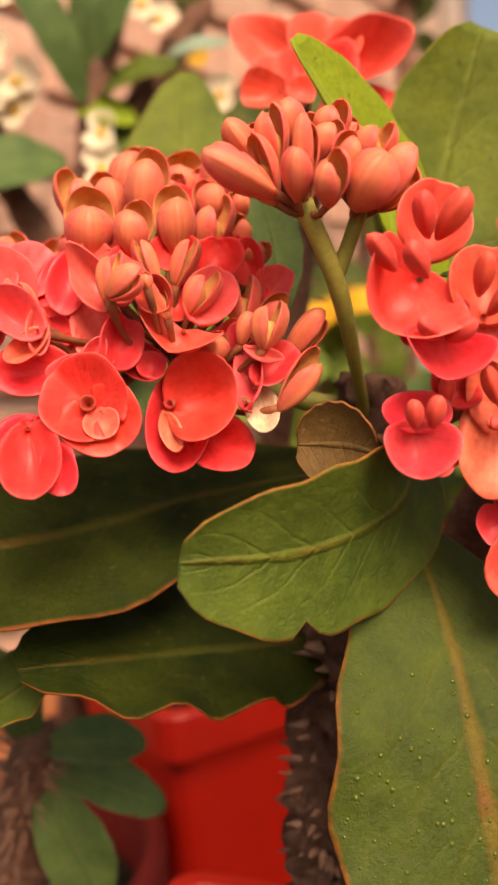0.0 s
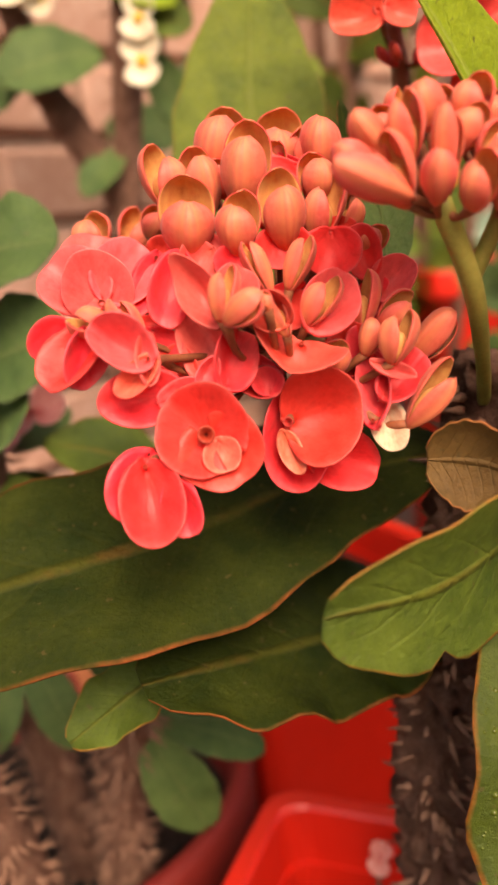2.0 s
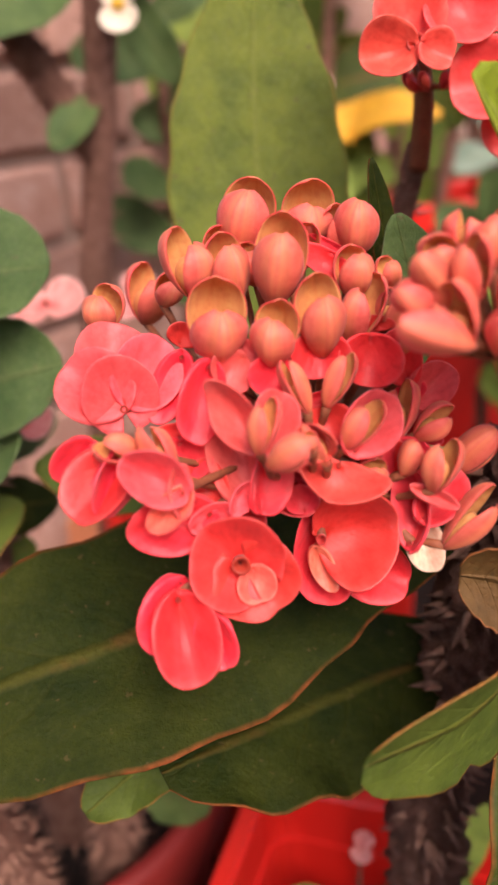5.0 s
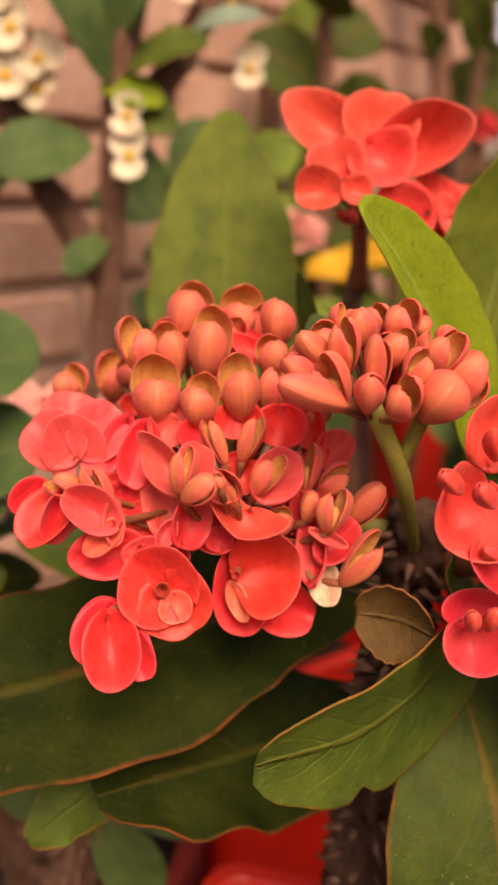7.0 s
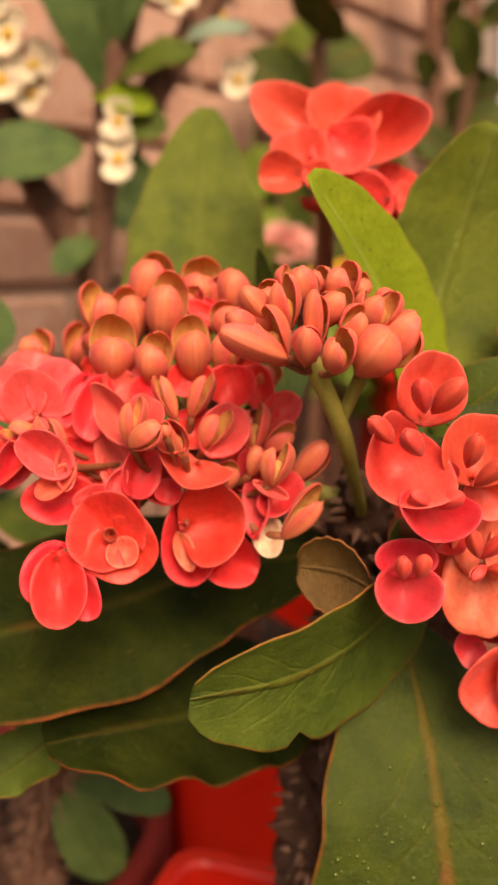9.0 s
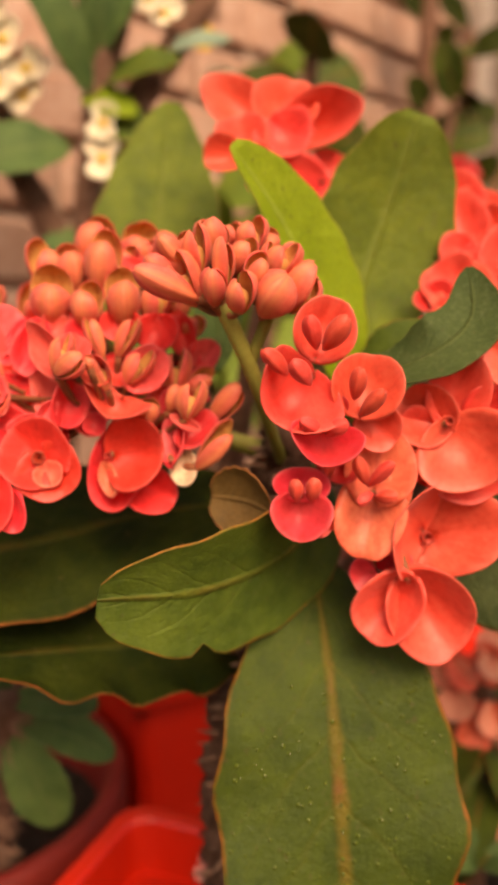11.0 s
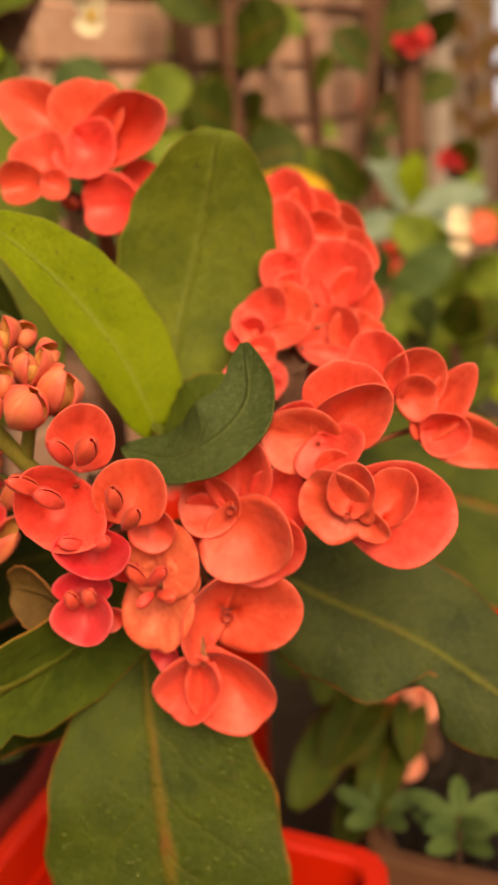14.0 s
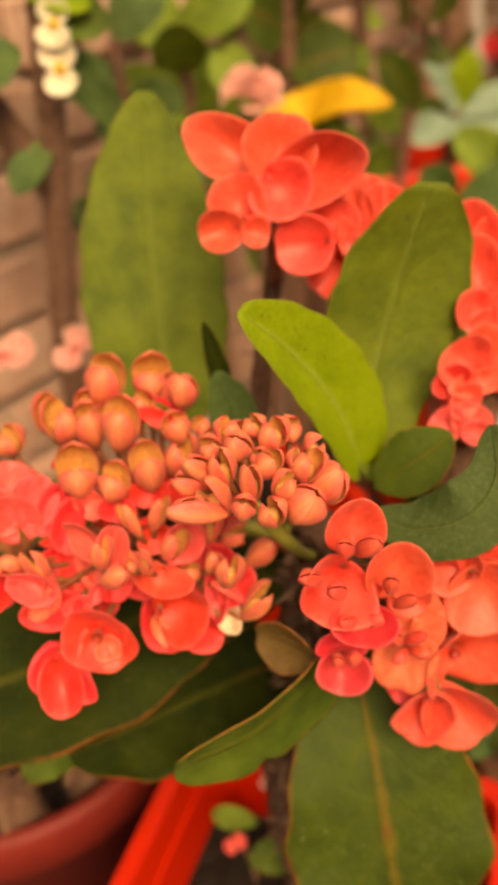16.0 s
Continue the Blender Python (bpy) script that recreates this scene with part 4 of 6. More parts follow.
bloom(plant, (0.0064, 0.3099, 0.6454), (-0.12, -0.95, 0.29), 0.0007, PINK, [
     ((0.0055, 0.3086, 0.6451), (0.67, -0.11, 0.73), (-0.29, -0.95, 0.12), 0.0164, 0.0149, 0.30),
     ((0.0055, 0.3107, 0.6441), (-0.73, -0.34, -0.59), (0.05, -0.89, 0.44), 0.0057, 0.0122, 0.30)], HUB, "shaded red flower inside the head")
bloom(plant, (0.0033, 0.3104, 0.6529), (-0.15, -0.95, 0.27), 0.0007, RED, [
     ((0.0033, 0.3089, 0.6523), (-0.23, 0.06, 0.97), (-0.09, -0.99, 0.04), 0.0177, 0.0131, 0.30),
     ((0.0041, 0.3129, 0.6505), (0.16, -0.52, -0.84), (-0.19, -0.85, 0.49), 0.0062, 0.0108, 0.30)], HUB, "shaded red flower inside the head")
bloom(plant, (-0.037, 0.3026, 0.6643), (0.00, -0.99, 0.17), 0.0006, RED, [
     ((-0.0367, 0.3014, 0.6653), (-0.43, -0.38, -0.82), (0.11, -0.92, 0.37), 0.0124, 0.0174, 0.30),
     ((-0.0366, 0.3091, 0.6642), (0.43, -0.08, 0.90), (-0.10, -0.99, -0.04), 0.0043, 0.0143, 0.30)], HUB, "shaded red flower inside the head")
bloom(plant, (-0.0172, 0.3311, 0.6904), (-0.08, -1.00, 0.05), 0.0007, RED, [
     ((-0.0169, 0.3297, 0.691), (-0.55, -0.22, -0.81), (0.05, -0.97, 0.24), 0.0079, 0.0219, 0.30),
     ((-0.0164, 0.3378, 0.6904), (0.51, -0.23, 0.83), (-0.20, -0.97, -0.14), 0.0028, 0.0179, 0.30)], HUB, "shaded red flower inside the head")
bloom(plant, (-0.0043, 0.2987, 0.6273), (-0.13, -0.92, 0.38), 0.0007, RED, [
     ((-0.004, 0.2971, 0.6272), (-0.49, 0.17, 0.86), (-0.02, -0.98, 0.18), 0.0126, 0.0149, 0.30),
     ((-0.0033, 0.3001, 0.6254), (0.43, -0.59, -0.68), (-0.24, -0.80, 0.55), 0.0044, 0.0121, 0.30)], HUB, "shaded red flower inside the head")
# crimson on the inner red flowers from here on puts shade into their colour
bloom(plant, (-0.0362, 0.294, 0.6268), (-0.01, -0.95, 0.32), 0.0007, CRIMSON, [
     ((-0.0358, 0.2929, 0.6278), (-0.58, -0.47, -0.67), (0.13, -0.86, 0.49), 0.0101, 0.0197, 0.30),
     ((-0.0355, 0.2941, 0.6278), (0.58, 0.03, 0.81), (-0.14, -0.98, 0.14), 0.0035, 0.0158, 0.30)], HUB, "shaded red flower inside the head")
bloom(plant, (-0.0249, 0.3, 0.6491), (-0.02, -0.97, 0.23), 0.0006, RED, [
     ((-0.0251, 0.2989, 0.6502), (0.18, -0.45, -0.88), (-0.06, -0.90, 0.44), 0.0124, 0.0177, 0.30),
     ((-0.0251, 0.3036, 0.6494), (-0.19, -0.01, 0.98), (0.02, -1.00, -0.00), 0.0043, 0.0144, 0.30)], HUB, "shaded red flower inside the head")
bloom(plant, (-0.0704, 0.2987, 0.6422), (0.15, -0.96, 0.25), 0.0007, RED, [
     ((-0.0701, 0.2977, 0.6434), (-0.03, -0.48, -0.88), (0.17, -0.87, 0.47), 0.0138, 0.0196, 0.30),
     ((-0.0706, 0.3013, 0.643), (0.10, 0.03, 0.99), (0.14, -0.99, 0.02), 0.0048, 0.0159, 0.30)], HUB, "shaded red flower inside the head")
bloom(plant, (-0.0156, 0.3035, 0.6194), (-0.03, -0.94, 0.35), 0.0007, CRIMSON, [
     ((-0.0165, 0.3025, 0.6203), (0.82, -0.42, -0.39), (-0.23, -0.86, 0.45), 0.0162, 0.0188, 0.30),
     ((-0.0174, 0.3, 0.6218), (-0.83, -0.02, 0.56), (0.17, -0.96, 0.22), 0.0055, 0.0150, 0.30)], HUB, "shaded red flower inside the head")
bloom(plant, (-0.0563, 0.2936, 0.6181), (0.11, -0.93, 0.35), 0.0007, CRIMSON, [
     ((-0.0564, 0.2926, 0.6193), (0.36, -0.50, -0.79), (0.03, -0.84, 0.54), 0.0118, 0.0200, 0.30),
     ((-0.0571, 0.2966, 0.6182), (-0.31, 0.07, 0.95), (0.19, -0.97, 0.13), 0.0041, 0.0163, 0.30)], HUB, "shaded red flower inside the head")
bloom(plant, (-0.0825, 0.3198, 0.6625), (0.22, -0.96, 0.16), 0.0007, RED, [
     ((-0.0828, 0.3185, 0.6634), (0.70, -0.20, -0.69), (0.06, -0.94, 0.33), 0.0141, 0.0188, 0.30),
     ((-0.0845, 0.3257, 0.6622), (-0.60, -0.25, 0.76), (0.37, -0.93, -0.02), 0.0049, 0.0154, 0.30)], HUB, "shaded red flower inside the head")
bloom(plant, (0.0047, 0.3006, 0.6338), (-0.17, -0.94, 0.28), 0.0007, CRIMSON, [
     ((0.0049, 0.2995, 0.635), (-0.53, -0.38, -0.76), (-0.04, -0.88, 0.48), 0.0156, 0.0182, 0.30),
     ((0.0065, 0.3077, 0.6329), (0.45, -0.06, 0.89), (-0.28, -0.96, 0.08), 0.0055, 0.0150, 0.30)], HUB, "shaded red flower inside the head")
head_bud((-0.0477, 0.3468, 0.688), (-0.0405, 0.3444, 0.7142), 0.0196, (-0.32, -0.95, 0.00), 8)
head_bud((-0.0249, 0.352, 0.6887), (-0.0203, 0.3447, 0.7108), 0.0185, (0.06, -0.94, -0.32), 14)
head_bud((-0.0086, 0.3408, 0.6863), (-0.0065, 0.3364, 0.7065), 0.0154, (0.29, 0.94, 0.17), 6)
head_bud((-0.0373, 0.3222, 0.6768), (-0.0324, 0.3175, 0.7059), 0.0175, (-0.27, -0.96, -0.11), 8)
head_bud((-0.0629, 0.3305, 0.6798), (-0.0643, 0.3273, 0.703), 0.0165, (0.89, -0.46, -0.01), 12)
head_bud((-0.0501, 0.33, 0.6754), (-0.0513, 0.3253, 0.7003), 0.0151, (0.50, -0.85, -0.14), 8)
head_bud((-0.0567, 0.3114, 0.6636), (-0.0536, 0.304, 0.6895), 0.0194, (0.14, -0.95, -0.29), 17)
head_bud((-0.0397, 0.3039, 0.6634), (-0.0374, 0.3002, 0.6835), 0.0144, (-0.35, -0.93, -0.13), 12)
head_bud((-0.0236, 0.3084, 0.6635), (-0.0239, 0.3051, 0.6892), 0.0158, (0.25, -0.96, -0.12), 12)
head_bud((-0.0134, 0.3177, 0.6633), (-0.0068, 0.3138, 0.6865), 0.0134, (-0.83, -0.53, 0.15), 12)
head_bud((-0.0115, 0.3247, 0.6771), (-0.0106, 0.3222, 0.6938), 0.0139, (0.49, -0.86, -0.15), 8)
head_bud((-0.0961, 0.3451, 0.6672), (-0.0941, 0.3437, 0.6832), 0.0154, (-0.62, -0.79, 0.01), 14)
head_bud((-0.0851, 0.3755, 0.6604), (-0.0807, 0.3735, 0.6835), 0.0170, (0.82, -0.53, -0.20), 12)
head_bud((0.0022, 0.3248, 0.6797), (-0.0014, 0.3236, 0.6894), 0.0083, (0.58, -0.81, 0.11), 9)
head_bud((-0.0302, 0.2925, 0.6508), (-0.0364, 0.2932, 0.6683), 0.0071, (0.91, -0.26, 0.33), 5)
head_bud((-0.0245, 0.2955, 0.651), (-0.0167, 0.2957, 0.6679), 0.0081, (-0.84, -0.37, 0.40), 6)
head_bud((-0.046, 0.2778, 0.6454), (-0.0424, 0.2784, 0.6628), 0.0086, (-0.88, -0.42, 0.20), 10)
head_bud((-0.0441, 0.2683, 0.646), (-0.0318, 0.2653, 0.6539), 0.0102, (0.54, 0.56, -0.63), 7)
head_bud((-0.0202, 0.2888, 0.6402), (-0.0102, 0.2873, 0.6555), 0.0102, (-0.77, -0.45, 0.45), 12)
head_bud((-0.0018, 0.3033, 0.6346), (0.0002, 0.3037, 0.655), 0.0109, (-0.98, -0.19, 0.10), 12)
head_bud((0.0039, 0.3024, 0.636), (0.0157, 0.299, 0.6457), 0.0099, (0.28, -0.75, -0.60), 8)
head_bud((-0.0022, 0.2906, 0.6285), (0.0026, 0.2905, 0.64), 0.0083, (0.66, 0.71, -0.27), 9)
head_bud((0.0055, 0.2823, 0.6264), (0.0099, 0.2824, 0.6435), 0.0105, (-0.95, -0.17, 0.24), 12)
head_bud((0.013, 0.3002, 0.6228), (0.0287, 0.296, 0.6393), 0.0113, (0.59, 0.72, -0.37), 7)
head_bud((0.0092, 0.2843, 0.6055), (0.0256, 0.282, 0.6253), 0.0106, (0.50, -0.71, -0.50), 9)
head_bud((-0.0145, 0.2924, 0.6222), (-0.0092, 0.2904, 0.6341), 0.0101, (0.19, -0.95, -0.24), 8)
head_bud((-0.0259, 0.2807, 0.6386), (-0.0313, 0.2812, 0.6536), 0.0070, (0.77, 0.58, 0.26), 9)
head_bud((-0.0716, 0.2831, 0.6376), (-0.0782, 0.282, 0.6564), 0.0083, (0.84, 0.44, 0.32), 7)
head_bud((-0.0806, 0.2848, 0.6459), (-0.0924, 0.2796, 0.6521), 0.0092, (0.51, -0.14, 0.85), 10)
head_bud((-0.0311, 0.2716, 0.6481), (-0.0323, 0.2717, 0.6542), 0.0043, (0.05, -1.00, 0.04), 9)
head_bud((-0.0572, 0.3414, 0.6883), (-0.0508, 0.3393, 0.6998), 0.0104, (0.40, -0.83, -0.38), 9)
head_bud((-0.0294, 0.3374, 0.6831), (-0.0242, 0.3339, 0.7001), 0.0120, (-0.56, -0.83, 0.00), 9)
head_bud((-0.0023, 0.3222, 0.666), (0.0016, 0.3201, 0.6796), 0.0101, (0.72, -0.63, -0.30), 9)
head_bud((-0.0416, 0.333, 0.6817), (-0.0452, 0.3303, 0.696), 0.0119, (0.58, -0.82, -0.01), 9)
head_bud((-0.0128, 0.345, 0.684), (-0.0136, 0.3412, 0.7036), 0.0123, (0.45, -0.88, -0.15), 9)
head_bud((-0.0763, 0.3573, 0.6716), (-0.0695, 0.3562, 0.6823), 0.0114, (0.42, -0.83, -0.35), 9)
head_bud((0.0026, 0.317, 0.6582), (0.0088, 0.3149, 0.6683), 0.0100, (-0.66, -0.71, 0.25), 9)
tube("flower_head_stalk", [(0.046, 0.335, 0.598), (0.040, 0.310, 0.620), (0.032, 0.287, 0.648), (0.021, 0.276, 0.674)], [0.0026, 0.0026, 0.0034, 0.0034], STALK, plant, "stout yellow-green flower stalk", count=20, sides=12)
tube("flower_head_stalk", [(0.031, 0.288, 0.648), (0.036, 0.283, 0.660), (0.041, 0.278, 0.673)], [0.0030, 0.0026, 0.0028], STALK, plant, count=8, sides=10)
# second flower head: tight slim buds on a forked green stalk
tight_bud((0.0126, 0.2696, 0.6755), (-0.0107, 0.259, 0.6874), 0.0116, (-0.32, 0.93, 0.20), 4)
tight_bud((0.0119, 0.2729, 0.6732), (0.0025, 0.2656, 0.6927), 0.0126, (-0.80, -0.33, -0.51), 12)
tight_bud((0.0081, 0.28, 0.6857), (-0.0029, 0.2727, 0.7007), 0.0102, (-0.13, 0.93, 0.35), 5)
tight_bud((0.0131, 0.2762, 0.6845), (0.0112, 0.2697, 0.7039), 0.0105, (-0.89, -0.40, -0.22), 8)
tight_bud((0.0199, 0.281, 0.6933), (0.0177, 0.2759, 0.7074), 0.0115, (0.39, 0.84, 0.37), 9)
tight_bud((0.0219, 0.2729, 0.6779), (0.0229, 0.2664, 0.6994), 0.0091, (0.73, 0.66, 0.17), 6)
tight_bud((0.0314, 0.2865, 0.6936), (0.0343, 0.2815, 0.7081), 0.0126, (-0.86, -0.51, -0.00), 10)
tight_bud((0.0245, 0.2776, 0.6856), (0.0335, 0.273, 0.699), 0.0106, (-0.62, -0.77, 0.15), 9)
tight_bud((0.0319, 0.2701, 0.6805), (0.0377, 0.2662, 0.6929), 0.0104, (0.52, -0.71, -0.47), 9)
tight_bud((0.0187, 0.2703, 0.6731), (0.019, 0.2596, 0.688), 0.0103, (0.27, 0.79, 0.56), 7)
tight_bud((0.0287, 0.2682, 0.6705), (0.03, 0.2577, 0.6854), 0.0117, (-0.86, -0.45, -0.23), 9)
tight_bud((0.041, 0.2775, 0.6827), (0.0487, 0.2722, 0.6979), 0.0123, (-0.88, -0.34, 0.33), 14)
tight_bud((0.0421, 0.2793, 0.6834), (0.0414, 0.2749, 0.6976), 0.0097, (0.94, -0.33, -0.05), 9)
tight_bud((0.0367, 0.2702, 0.6693), (0.0481, 0.265, 0.6849), 0.0178, (0.36, 0.93, 0.05), 8)
tight_bud((0.0462, 0.2811, 0.6708), (0.0601, 0.2746, 0.6882), 0.0169, (0.72, 0.60, -0.35), 12)
tight_bud((0.0056, 0.2806, 0.6802), (0.0009, 0.2744, 0.6979), 0.0102, (0.64, -0.76, -0.10), 9)
tight_bud((0.0097, 0.2875, 0.6915), (0.0048, 0.2833, 0.7015), 0.0100, (-0.26, -0.84, -0.47), 9)
tight_bud((0.0151, 0.2919, 0.6961), (0.0136, 0.288, 0.7069), 0.0101, (0.91, -0.41, -0.02), 9)
tight_bud((0.0247, 0.2923, 0.6961), (0.0254, 0.2889, 0.7063), 0.0101, (-0.85, -0.52, -0.12), 9)
tight_bud((0.0381, 0.292, 0.6938), (0.04, 0.2885, 0.7039), 0.0106, (0.30, -0.88, -0.36), 9)
tight_bud((0.0271, 0.2808, 0.689), (0.0263, 0.2781, 0.6973), 0.0094, (-0.43, -0.84, -0.31), 9)
tight_bud((0.045, 0.2872, 0.6892), (0.0519, 0.2842, 0.6958), 0.0104, (0.51, -0.46, -0.73), 9)
tight_bud((0.0026, 0.2777, 0.6824), (-0.0073, 0.2719, 0.6933), 0.0102, (0.09, 0.84, 0.53), 5)
tight_bud((0.0312, 0.2937, 0.6894), (0.0304, 0.29, 0.7008), 0.0097, (0.89, -0.45, -0.08), 9)
tight_bud((0.0194, 0.2952, 0.6918), (0.0186, 0.2915, 0.7027), 0.0097, (0.57, -0.79, -0.22), 9)
tight_bud((0.0101, 0.2945, 0.6895), (0.0059, 0.2901, 0.7009), 0.0097, (0.83, -0.55, 0.10), 9)
tube("flower_head_stalk", [(0.060, 0.335, 0.590), (0.075, 0.312, 0.600), (0.095, 0.300, 0.612), (0.110, 0.300, 0.620)], [0.006, 0.005, 0.0045, 0.004], STALK_RED, plant, count=14)
# third flower head: double flowers with young buds in their throats
bloom(plant, (0.0567, 0.2646, 0.6471), (0.24, -0.94, 0.25), 0.0009, CORAL, [
     ((0.0579, 0.264, 0.6483), (-0.57, -0.56, -0.61), (0.39, -0.83, 0.39), 0.0270, 0.0364, 0.50),
     ((0.058, 0.2655, 0.6534), (0.30, 0.11, 0.95), (0.07, -0.99, 0.10), 0.0244, 0.0254, 0.38)], HUB3, "coral red flower holding four young buds")
bloom(plant, (0.0754, 0.2637, 0.6325), (-0.08, -0.99, 0.09), 0.0009, CORAL, [
     ((0.0752, 0.2621, 0.6316), (0.20, 0.02, 0.98), (-0.03, -1.00, 0.03), 0.0255, 0.0278, 0.36),
     ((0.0763, 0.2676, 0.6316), (0.76, -0.19, -0.62), (-0.12, -0.98, 0.15), 0.0178, 0.0197, 0.35)], HUB3, "coral flower standing behind two dark buds")
bloom(plant, (0.0624, 0.2622, 0.6271), (0.05, -0.91, 0.40), 0.0009, CRIMSON, [
     ((0.0626, 0.2615, 0.6286), (-0.11, -0.64, -0.76), (0.10, -0.77, 0.63), 0.0181, 0.0285, 0.50),
     ((0.0618, 0.2628, 0.6268), (-0.43, 0.13, 0.89), (-0.01, -0.99, 0.14), 0.0115, 0.0243, 0.30),
     ((0.0639, 0.2678, 0.6059), (0.55, 0.20, 0.81), (0.05, -0.98, 0.20), 0.0126, 0.0178, 0.30)], HUB3, "crimson cupped flower with buds")
bloom(plant, (0.0527, 0.2645, 0.599), (0.06, -0.93, 0.35), 0.0009, CRIMSON, [
     ((0.0528, 0.2637, 0.6004), (-0.02, -0.54, -0.84), (0.06, -0.84, 0.54), 0.0196, 0.0244, 0.45, MAGENTA),
     ((0.0526, 0.2636, 0.5977), (0.07, 0.16, 0.99), (0.05, -0.99, 0.15), 0.0129, 0.0238, 0.35),
     ((0.0593, 0.2677, 0.5894), (0.75, -0.12, -0.66), (0.02, -0.98, 0.20), 0.0087, 0.0112, 0.30)], HUB3, "small crimson cup-shaped flower")
bloom(plant, (0.0816, 0.2692, 0.5986), (-0.03, -0.97, 0.24), 0.0009, PEACH, [
     ((0.0817, 0.2681, 0.6002), (-0.12, -0.29, -0.95), (-0.02, -0.95, 0.30), 0.0289, 0.0284, 0.30, PEACH, 0, 0.3),
     ((0.0827, 0.2677, 0.603), (0.23, 0.18, 0.96), (-0.03, -0.98, 0.19), 0.0235, 0.0293, 0.32, PEACH, 0, 0.3),
     ((0.0842, 0.272, 0.596), (0.86, 0.16, 0.48), (0.06, -0.97, 0.23), 0.0142, 0.0158, 0.30)], HUB3, "peach flower with two round bracts and dark buds")
bloom(plant, (0.1057, 0.2801, 0.5777), (0.25, -0.97, -0.02), 0.0026, CORAL, [
     ((0.1049, 0.2817, 0.5772), (0.91, -0.34, 0.24), (-0.38, -0.91, 0.16), 0.0354, 0.0358, 0.26, CORAL, 0, 0.3),
     ((0.1061, 0.2812, 0.5796), (-0.52, -0.78, 0.34), (0.78, -0.60, -0.19), 0.0258, 0.0445, 0.30)], HUB3, "coral red flower with two broad rounded bracts")
bloom(plant, (0.0965, 0.2648, 0.5637), (-0.10, -0.99, 0.06), 0.0009, CORAL, [
     ((0.0968, 0.2632, 0.5648), (-0.56, 0.10, -0.82), (-0.25, -0.97, 0.05), 0.0315, 0.0270, 0.38),
     ((0.0961, 0.2676, 0.5644), (0.54, -0.04, -0.84), (0.04, -1.00, 0.08), 0.0404, 0.0354, 0.38)], HUB3, "coral flower hanging below the others")
bloom(plant, (0.1126, 0.2765, 0.6272), (-0.14, -0.97, 0.20), 0.0020, CORAL, [
     ((0.1124, 0.2782, 0.6278), (0.38, -0.49, -0.78), (-0.30, -0.87, 0.40), 0.0317, 0.0404, 0.32),
     ((0.1142, 0.2803, 0.6241), (0.15, -0.01, 0.99), (0.03, -1.00, -0.02), 0.0317, 0.0261, 0.36),
     ((0.1134, 0.2783, 0.6235), (-0.87, 0.09, 0.49), (-0.08, -1.00, 0.05), 0.0246, 0.0254, 0.30),
     ((0.1166, 0.281, 0.6187), (0.52, -0.28, -0.80), (-0.21, -0.96, 0.20), 0.0279, 0.0386, 0.30),
     ((0.1131, 0.281, 0.6194), (-0.94, 0.06, -0.35), (-0.11, -0.99, 0.11), 0.0213, 0.0344, 0.30),
     ((0.1215, 0.284, 0.6241), (0.93, -0.15, 0.33), (-0.18, -0.98, 0.07), 0.0230, 0.0297, 0.30)], HUB3, "wide coral flower of several overlapping bracts")
# coral flower coloured crimson, so its shade is in the colour
bloom(plant, (0.0834, 0.2753, 0.5642), (-0.05, -0.97, 0.25), 0.0009, CRIMSON, [
     ((0.0837, 0.2739, 0.5648), (-0.89, -0.09, -0.44), (-0.03, -0.96, 0.26), 0.0107, 0.0161, 0.30),
     ((0.089, 0.278, 0.5644), (0.20, 0.22, 0.95), (-0.06, -0.97, 0.24), 0.0124, 0.0187, 0.30)], HUB3, "shaded coral flower behind the others")
throat_bud((0.0466, 0.2568, 0.648), (0.0381, 0.2479, 0.6584), 0.0070, (-0.20, 0.82, 0.54), 2)
throat_bud((0.0553, 0.2511, 0.6448), (0.0484, 0.2437, 0.6546), 0.0073, (-0.13, 0.84, 0.53), 2)
throat_bud((0.058, 0.2596, 0.6575), (0.0546, 0.251, 0.6705), 0.0071, (0.09, 0.82, 0.57), 2)
throat_bud((0.0607, 0.2602, 0.6571), (0.0693, 0.251, 0.6695), 0.0083, (0.47, 0.83, 0.29), 2)
throat_bud((0.0723, 0.2572, 0.6386), (0.0741, 0.2503, 0.6511), 0.0065, (0.34, 0.84, 0.42), 2)
throat_bud((0.0744, 0.2549, 0.6325), (0.0825, 0.2476, 0.643), 0.0060, (0.53, 0.83, 0.17), 2)
throat_bud((0.06, 0.2549, 0.6262), (0.0515, 0.249, 0.6321), 0.0059, (-0.31, 0.86, 0.41), 2)
throat_bud((0.0618, 0.2553, 0.6253), (0.0696, 0.2503, 0.6311), 0.0063, (0.54, 0.84, -0.00), 2)
throat_bud((0.0636, 0.2676, 0.606), (0.0632, 0.2643, 0.614), 0.0053, (0.22, 0.90, 0.38), 2)
throat_bud((0.0508, 0.2572, 0.5988), (0.0504, 0.2536, 0.6081), 0.0056, (0.17, 0.92, 0.36), 2)
throat_bud((0.0564, 0.2576, 0.5987), (0.0581, 0.2536, 0.6089), 0.0060, (0.30, 0.91, 0.30), 2)
throat_bud((0.0782, 0.2614, 0.6047), (0.0734, 0.2561, 0.6167), 0.0058, (0.07, 0.90, 0.43), 2)
throat_bud((0.079, 0.263, 0.6036), (0.0877, 0.2563, 0.6145), 0.0054, (0.56, 0.83, 0.07), 2)
throat_bud((0.0807, 0.2618, 0.6008), (0.0745, 0.2573, 0.5978), 0.0048, (-0.52, 0.83, -0.17), 2)
throat_bud((0.0817, 0.2633, 0.599), (0.0901, 0.258, 0.6003), 0.0057, (0.54, 0.76, -0.37), 2)
